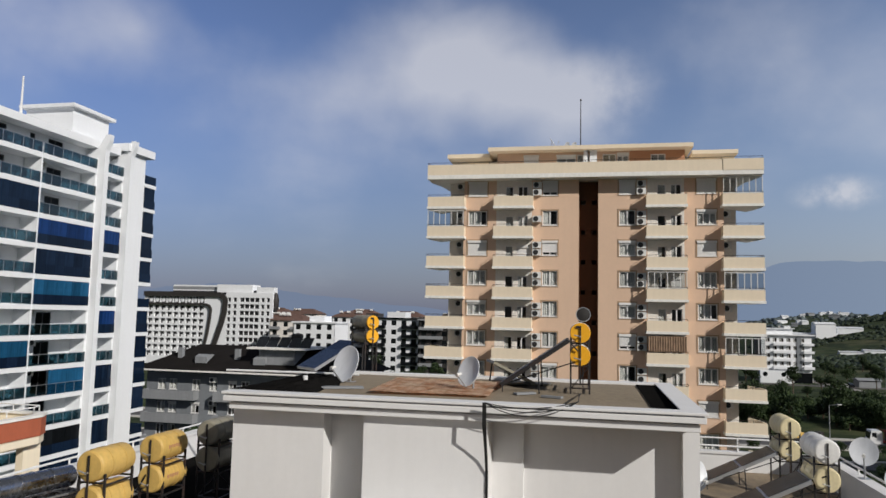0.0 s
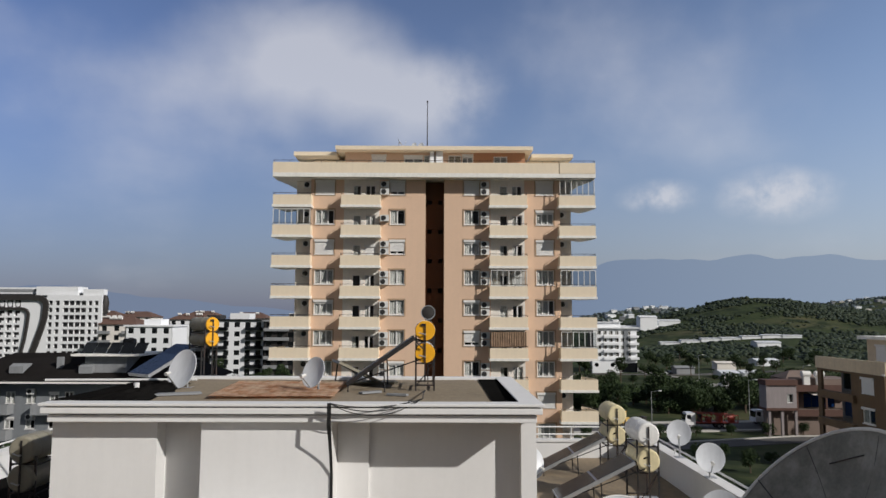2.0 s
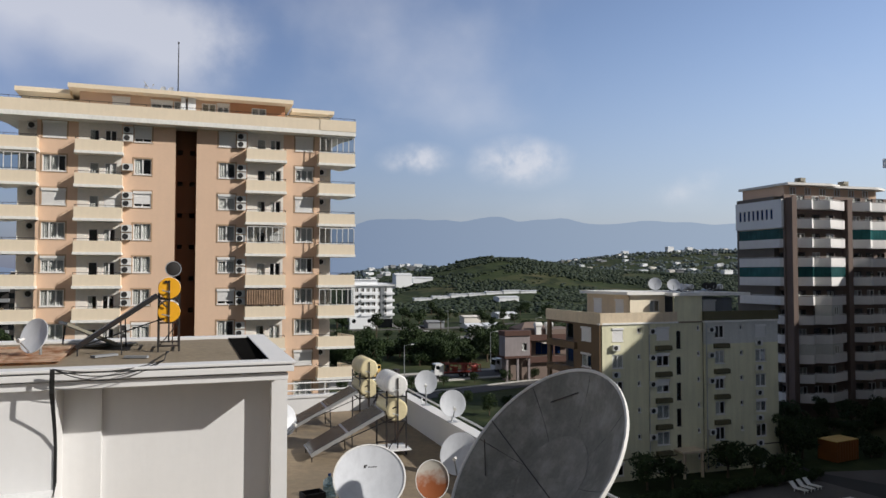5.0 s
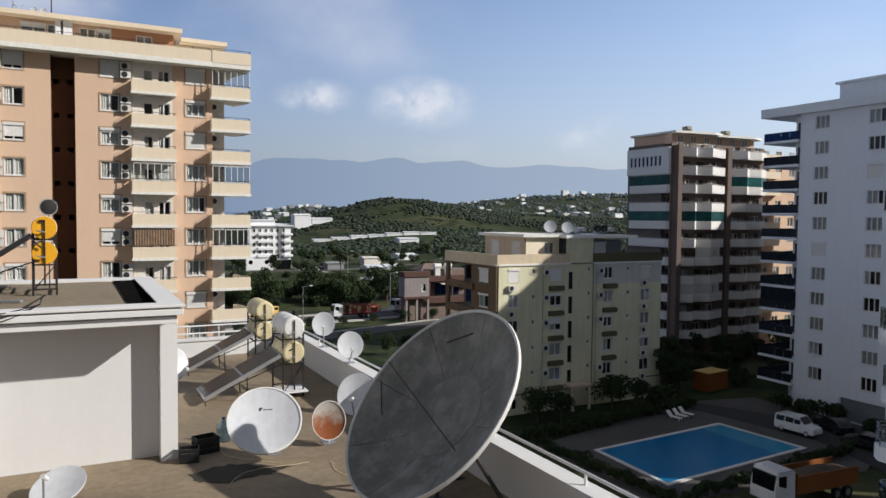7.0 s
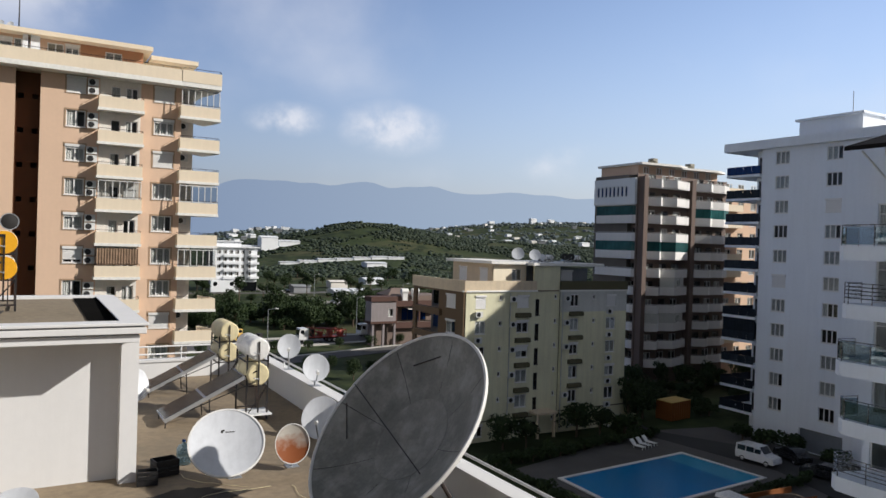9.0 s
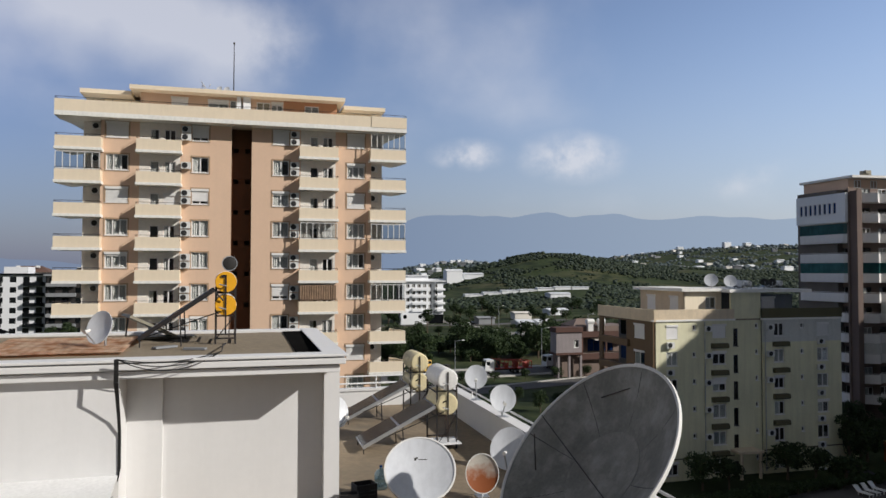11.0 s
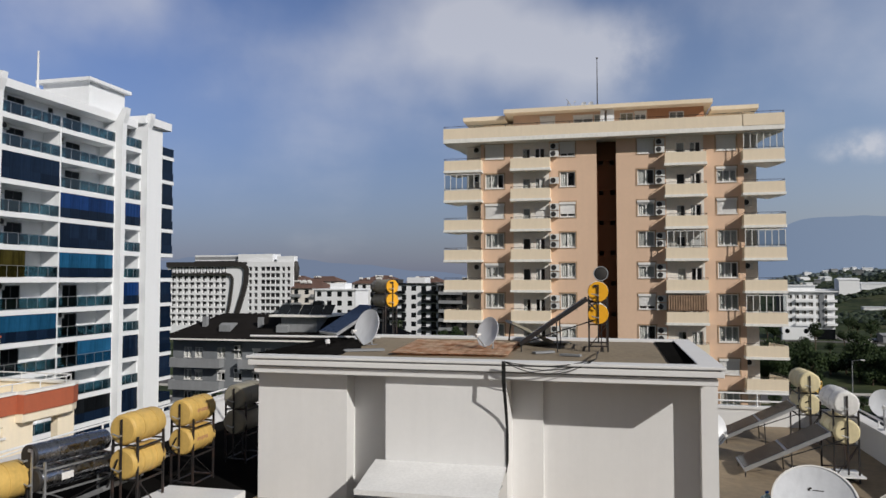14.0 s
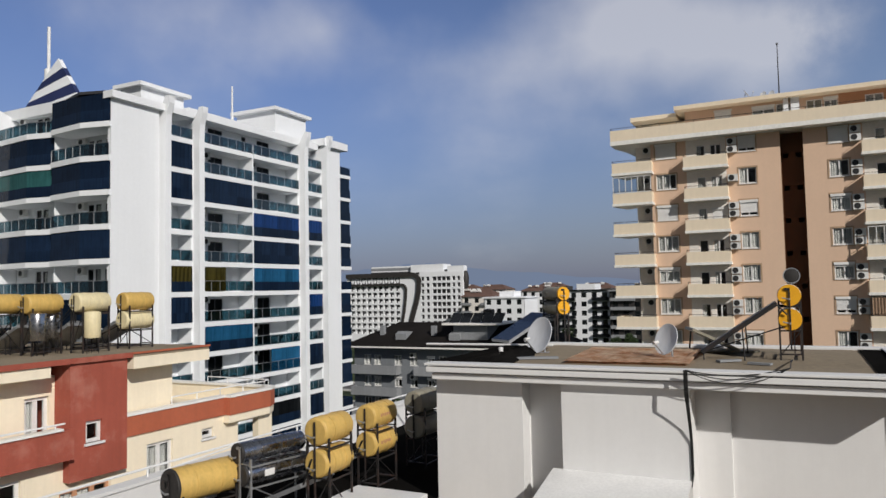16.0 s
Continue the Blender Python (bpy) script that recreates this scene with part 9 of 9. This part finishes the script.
TREES = []
for kind, hgt, spread, mt in (("round", 5.0, 2.3, LEAF), ("wide", 4.2, 2.8, LEAFDARK), ("tall", 7.0, 2.0, LEAF), ("shrub", 2.2, 1.7, LEAFDARK)):
    rs = random.Random(len(TREES) + 77)
    cs, ss = [], []
    for i in range(9 if kind != "shrub" else 6):
        a, rr = rs.uniform(0, 6.28), spread * 0.62 * math.sqrt(rs.random())
        z = hgt * (rs.uniform(0.45, 0.86) if kind != "shrub" else rs.uniform(0.3, 0.7))
        cs.append((rr * math.cos(a), rr * math.sin(a), z))
        ss.append(spread * rs.uniform(0.34, 0.52))
    crown = leaf_cloud(cs, ss, 1500 if kind != "shrub" else 900, 0.17, 5 + len(TREES))
    crown.materials.append(mt)
    bm = bm_new()
    rod(bm, (0, 0, -0.3), (0.05, 0.03, hgt * 0.45), 0.16, 7, 0.11)
    for c in cs[:6]:
        rod(bm, (0.05, 0.03, hgt * rs.uniform(0.2, 0.42)), c, 0.07, 5, 0.02)
    TREES.append((kind, mesh_of(bm, "trunk", BARK), crown))


def plant(x, y, kind, scale, rz, label=None, shrubby=False):
    names = {0: ("tree", "round-crowned leafy green tree"), 1: ("tree", "wide dark green leafy tree"), 2: ("tree", "tall slender leafy green tree"), 3: ("shrub", "dense dark green shrub")}
    nm, lab = names[kind]
    t = thing(nm, x, y, rise(x, y), label or lab, nm, "trees" if nm == "tree" else "shrubs", rz=rz)
    t.scale = (scale, scale, scale * (0.85 + 0.3 * ((x * 7.3 + y * 3.1) % 1)))
    piece("trunk", TREES[kind][1], t, at(0, 0, 0))
    piece("crown", TREES[kind][2], t, at(0, 0, 0))


rnd = random.Random(8)
# hedges and trees of the pool court and the khaki house's garden
for i in range(20):
    t = i / 19
    plant(40.0 + 24 * t, 58.6 + 2.2 * t + rnd.uniform(-0.3, 0.3), 3, rnd.uniform(0.5, 0.7), rnd.uniform(0, 360))
for i in range(15):
    t = i / 14
    plant(39.9 + 1.2 * t, 56 - 15.5 * t, 3, rnd.uniform(0.42, 0.55), rnd.uniform(0, 360))
for i in range(20):
    t = i / 19
    plant(42.5 + 23 * t, 40.4 + 2.0 * t + rnd.uniform(-0.15, 0.15), 3, rnd.uniform(0.42, 0.55), rnd.uniform(0, 360))
for x, y, k, s in ((44.5, 63.5, 1, 0.8), (47.2, 63.0, 0, 0.7), (55.5, 64.5, 1, 1.0), (58, 63.3, 0, 0.8), (61, 62.4, 3, 1.1), (64.5, 65.5, 2, 0.9), (66.8, 66.2, 1, 0.95), (69.5, 68, 1, 1.0), (66, 73.5, 2, 0.7), (71, 74.5, 1, 0.95), (75, 78, 0, 0.9), (80, 80.2, 1, 0.95), (85, 79.8, 2, 0.7), (91, 80, 1, 0.9), (97, 79.5, 0, 0.9), (103, 79, 1, 0.9), (72.5, 52.2, 3, 1.1), (73.2, 49.5, 3, 1.0), (73, 55.5, 3, 0.8), (73.4, 44.6, 3, 0.9)):
    plant(x, y, k, s, rnd.uniform(0, 360))
for i in range(16):
    plant(78 + 2.1 * i, 77.0 + rnd.uniform(-0.8, 2.4), rnd.choice((1, 3, 3)), rnd.uniform(0.7, 0.95), rnd.uniform(0, 360))
for i in range(18):
    plant(73.5 + rnd.uniform(0, 12), 64.5 + rnd.uniform(0, 11), rnd.choice((1, 3, 3)), rnd.uniform(0.5, 0.8), rnd.uniform(0, 360))
# field edge thickets between the tower and the road
for i in range(170):
    x = rnd.uniform(28, 108)
    y = rnd.uniform(166, 208)
    if abs(x - (95 + (213 - y) * 0.25)) < 5.5:
        continue
    plant(x, y, rnd.choice((3, 3, 1, 3)), rnd.uniform(1.0, 1.7), rnd.uniform(0, 360))
for i in range(26):
    x = rnd.uniform(18, 100)
    plant(x, rnd.uniform(103, 114), rnd.choice((1, 3, 0)), rnd.uniform(0.6, 1.0), rnd.uniform(0, 360))
for i in range(16):
    plant(20 + 7 * i, 133 + 0.11 * i * 7 + rnd.uniform(-0.6, 0.6), 1, rnd.uniform(0.45, 0.62), rnd.uniform(0, 360), "clipped round street tree on the verge")
for i in range(120):
    b, r = radians(rnd.uniform(9, 44)), rnd.uniform(240, 400)
    x, y = r * math.sin(b), r * math.cos(b)
    if abs(x - 87) < 7 and y < 330 or (55 < x < 90 and y > 275):
        continue
    plant(x, y, rnd.choice((0, 1, 3, 2)), rnd.uniform(0.8, 1.5), rnd.uniform(0, 360))
for i in range(24):
    plant(rnd.uniform(-75, -15), rnd.uniform(190, 225), rnd.choice((0, 1, 2)), rnd.uniform(1.0, 1.7), rnd.uniform(0, 360))
for i in range(14):
    plant(rnd.uniform(-60, -24), rnd.uniform(72, 79), rnd.choice((0, 1)), rnd.uniform(0.8, 1.3), rnd.uniform(0, 360))

# palm in front of the grey house
palm = thing("palm_tree", -44.5, 77, 0, "palm tree with drooping fronds in front of the grey house", "palm tree")
bm = bm_new()
for i in range(8):
    rod(bm, (0.03 * i, 0, 1.05 * i), (0.03 * (i + 1), 0, 1.05 * (i + 1)), 0.24 - 0.008 * i, 8, 0.2 - 0.008 * i)
part("trunk", bm, BARK, palm)
for i in range(16):
    bm = bm_new()
    a = 2.4 * i
    e = 0.7 - 0.09 * (i % 9)
    prev = None
    for j in range(9):
        t = j / 8
        rr = 2.6 * t
        zz = 8.4 + 2.2 * e * t - 2.6 * t * t * (0.7 + 0.3 * (i % 3))
        w2 = 0.32 * math.sin(math.pi * min(1, t * 0.9 + 0.08))
        c, s = math.cos(a), math.sin(a)
        row = [bm.verts.new((0.24 + c * rr - s * w2 * k, s * rr + c * w2 * k, zz - abs(k) * 0.18)) for k in (-1, 0, 1)]
        if prev:
            for k in range(2):
                bm.faces.new((prev[k], prev[k + 1], row[k + 1], row[k]))
        prev = row
    part("frond", bm, LEAFDARK, palm)

# woods of the hills: too many to count
rs = np.random.RandomState(4)
ico = bm_new()
bmesh.ops.create_icosphere(ico, subdivisions=1, radius=1.0)
iv = np.array([v.co[:] for v in ico.verts])
fi = np.array([[v.index for v in f.verts] for f in ico.faces])
ico.free()


def woods(name, count, b0, b1, r0, r1, size, label, thin, seed, mt=LEAFFAR):
    """Lumpy crowns spread over the land where the cover is thick."""
    rs = np.random.RandomState(seed)
    vs, fs, k = [], [], 0
    tries = 0
    while k < count and tries < count * 12:
        tries += 1
        b, r = radians(rs.uniform(b0, b1)), math.sqrt(rs.uniform(r0 * r0, r1 * r1))
        x, y = r * math.sin(b), r * math.cos(b)
        if noise.noise(Vector((x / 55, y / 55, 7.7))) < thin + rs.uniform(-0.15, 0.15):
            continue
        if 60 < x < 240 and 455 < y < 484 or (140 < x < 210 and 585 < y < 612) or (78 < x < 94 and y < 420):
            continue
        s = size * (0.35 + 1.2 * rs.rand() ** 2)
        n3 = 1 + 0.25 * rs.normal(size=len(iv))[:, None]
        v = iv * n3 * np.array([s, s, s * rs.uniform(0.55, 0.95)]) + np.array([x, y, rise(x, y) + s * 0.25])
        vs.append(v)
        fs.append(fi + k * len(iv))
        k += 1
    me = bpy.data.meshes.new(name)
    me.from_pydata(np.concatenate(vs).tolist(), [], np.concatenate(fs).tolist())
    me.polygons.foreach_set("use_smooth", [True] * len(me.polygons))
    me.materials.append(mt)
    ob = new(name, me)
    tagged(ob, label, "trees", kind="stuff")


woods("orchard_trees", 14000, 7, 60, 395, 560, 1.35, "dense dark orchard trees below the hill", -0.12, 1)
woods("hill_woods", 34000, 8, 62, 560, 1000, 1.4, "wooded hillside of small bushy trees", -0.02, 2)
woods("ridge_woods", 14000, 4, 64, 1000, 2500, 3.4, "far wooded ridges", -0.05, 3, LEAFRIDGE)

# ---- mountains, their haze given as emission colour ----
# The ranges glow; haze and its paling eastwards sit in the emission colour
HAZE = glow("mountain_haze_glow", (0.268, 0.322, 0.442))
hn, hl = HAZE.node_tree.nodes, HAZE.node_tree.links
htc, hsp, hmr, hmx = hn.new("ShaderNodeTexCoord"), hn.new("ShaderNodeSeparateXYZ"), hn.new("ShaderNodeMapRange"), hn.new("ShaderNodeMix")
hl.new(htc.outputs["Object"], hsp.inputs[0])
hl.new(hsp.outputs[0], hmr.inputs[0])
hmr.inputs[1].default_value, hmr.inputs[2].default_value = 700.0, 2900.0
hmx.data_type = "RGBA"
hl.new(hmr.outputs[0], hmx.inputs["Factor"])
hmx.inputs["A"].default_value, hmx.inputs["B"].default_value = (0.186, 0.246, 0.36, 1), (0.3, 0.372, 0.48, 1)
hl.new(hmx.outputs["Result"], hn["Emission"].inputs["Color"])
HAZEFAR = glow("far_mountain_haze_glow", (0.18, 0.228, 0.33))


def ridge_line(name, r, b0, b1, heights, seed, mat_h):
    bm = bm_new()
    k = 120
    prev = None
    for i in range(k + 1):
        t = i / k
        b = radians(b0 + (b1 - b0) * t)
        u = t * (len(heights) - 1)
        j = min(int(u), len(heights) - 2)
        w = u - j
        w = w * w * (3 - 2 * w)
        h = heights[j] * (1 - w) + heights[j + 1] * w
        h *= 1 + 0.04 * noise.noise(Vector((t * 14, seed, 0))) + 0.06 * noise.noise(Vector((t * 38, seed, 0)))
        x, y = r * math.sin(b), r * math.cos(b)
        row = [bm.verts.new((x, y, -60)), bm.verts.new((x, y, max(h, 0.5))), bm.verts.new((x * 1.06, y * 1.06, -60))]
        if prev:
            for q in range(2):
                bm.faces.new((prev[q], prev[q + 1], row[q + 1], row[q]))
        prev = row
    solid(name, bm, mat_h, "pale blue mountain range in haze", "mountains", "structure")


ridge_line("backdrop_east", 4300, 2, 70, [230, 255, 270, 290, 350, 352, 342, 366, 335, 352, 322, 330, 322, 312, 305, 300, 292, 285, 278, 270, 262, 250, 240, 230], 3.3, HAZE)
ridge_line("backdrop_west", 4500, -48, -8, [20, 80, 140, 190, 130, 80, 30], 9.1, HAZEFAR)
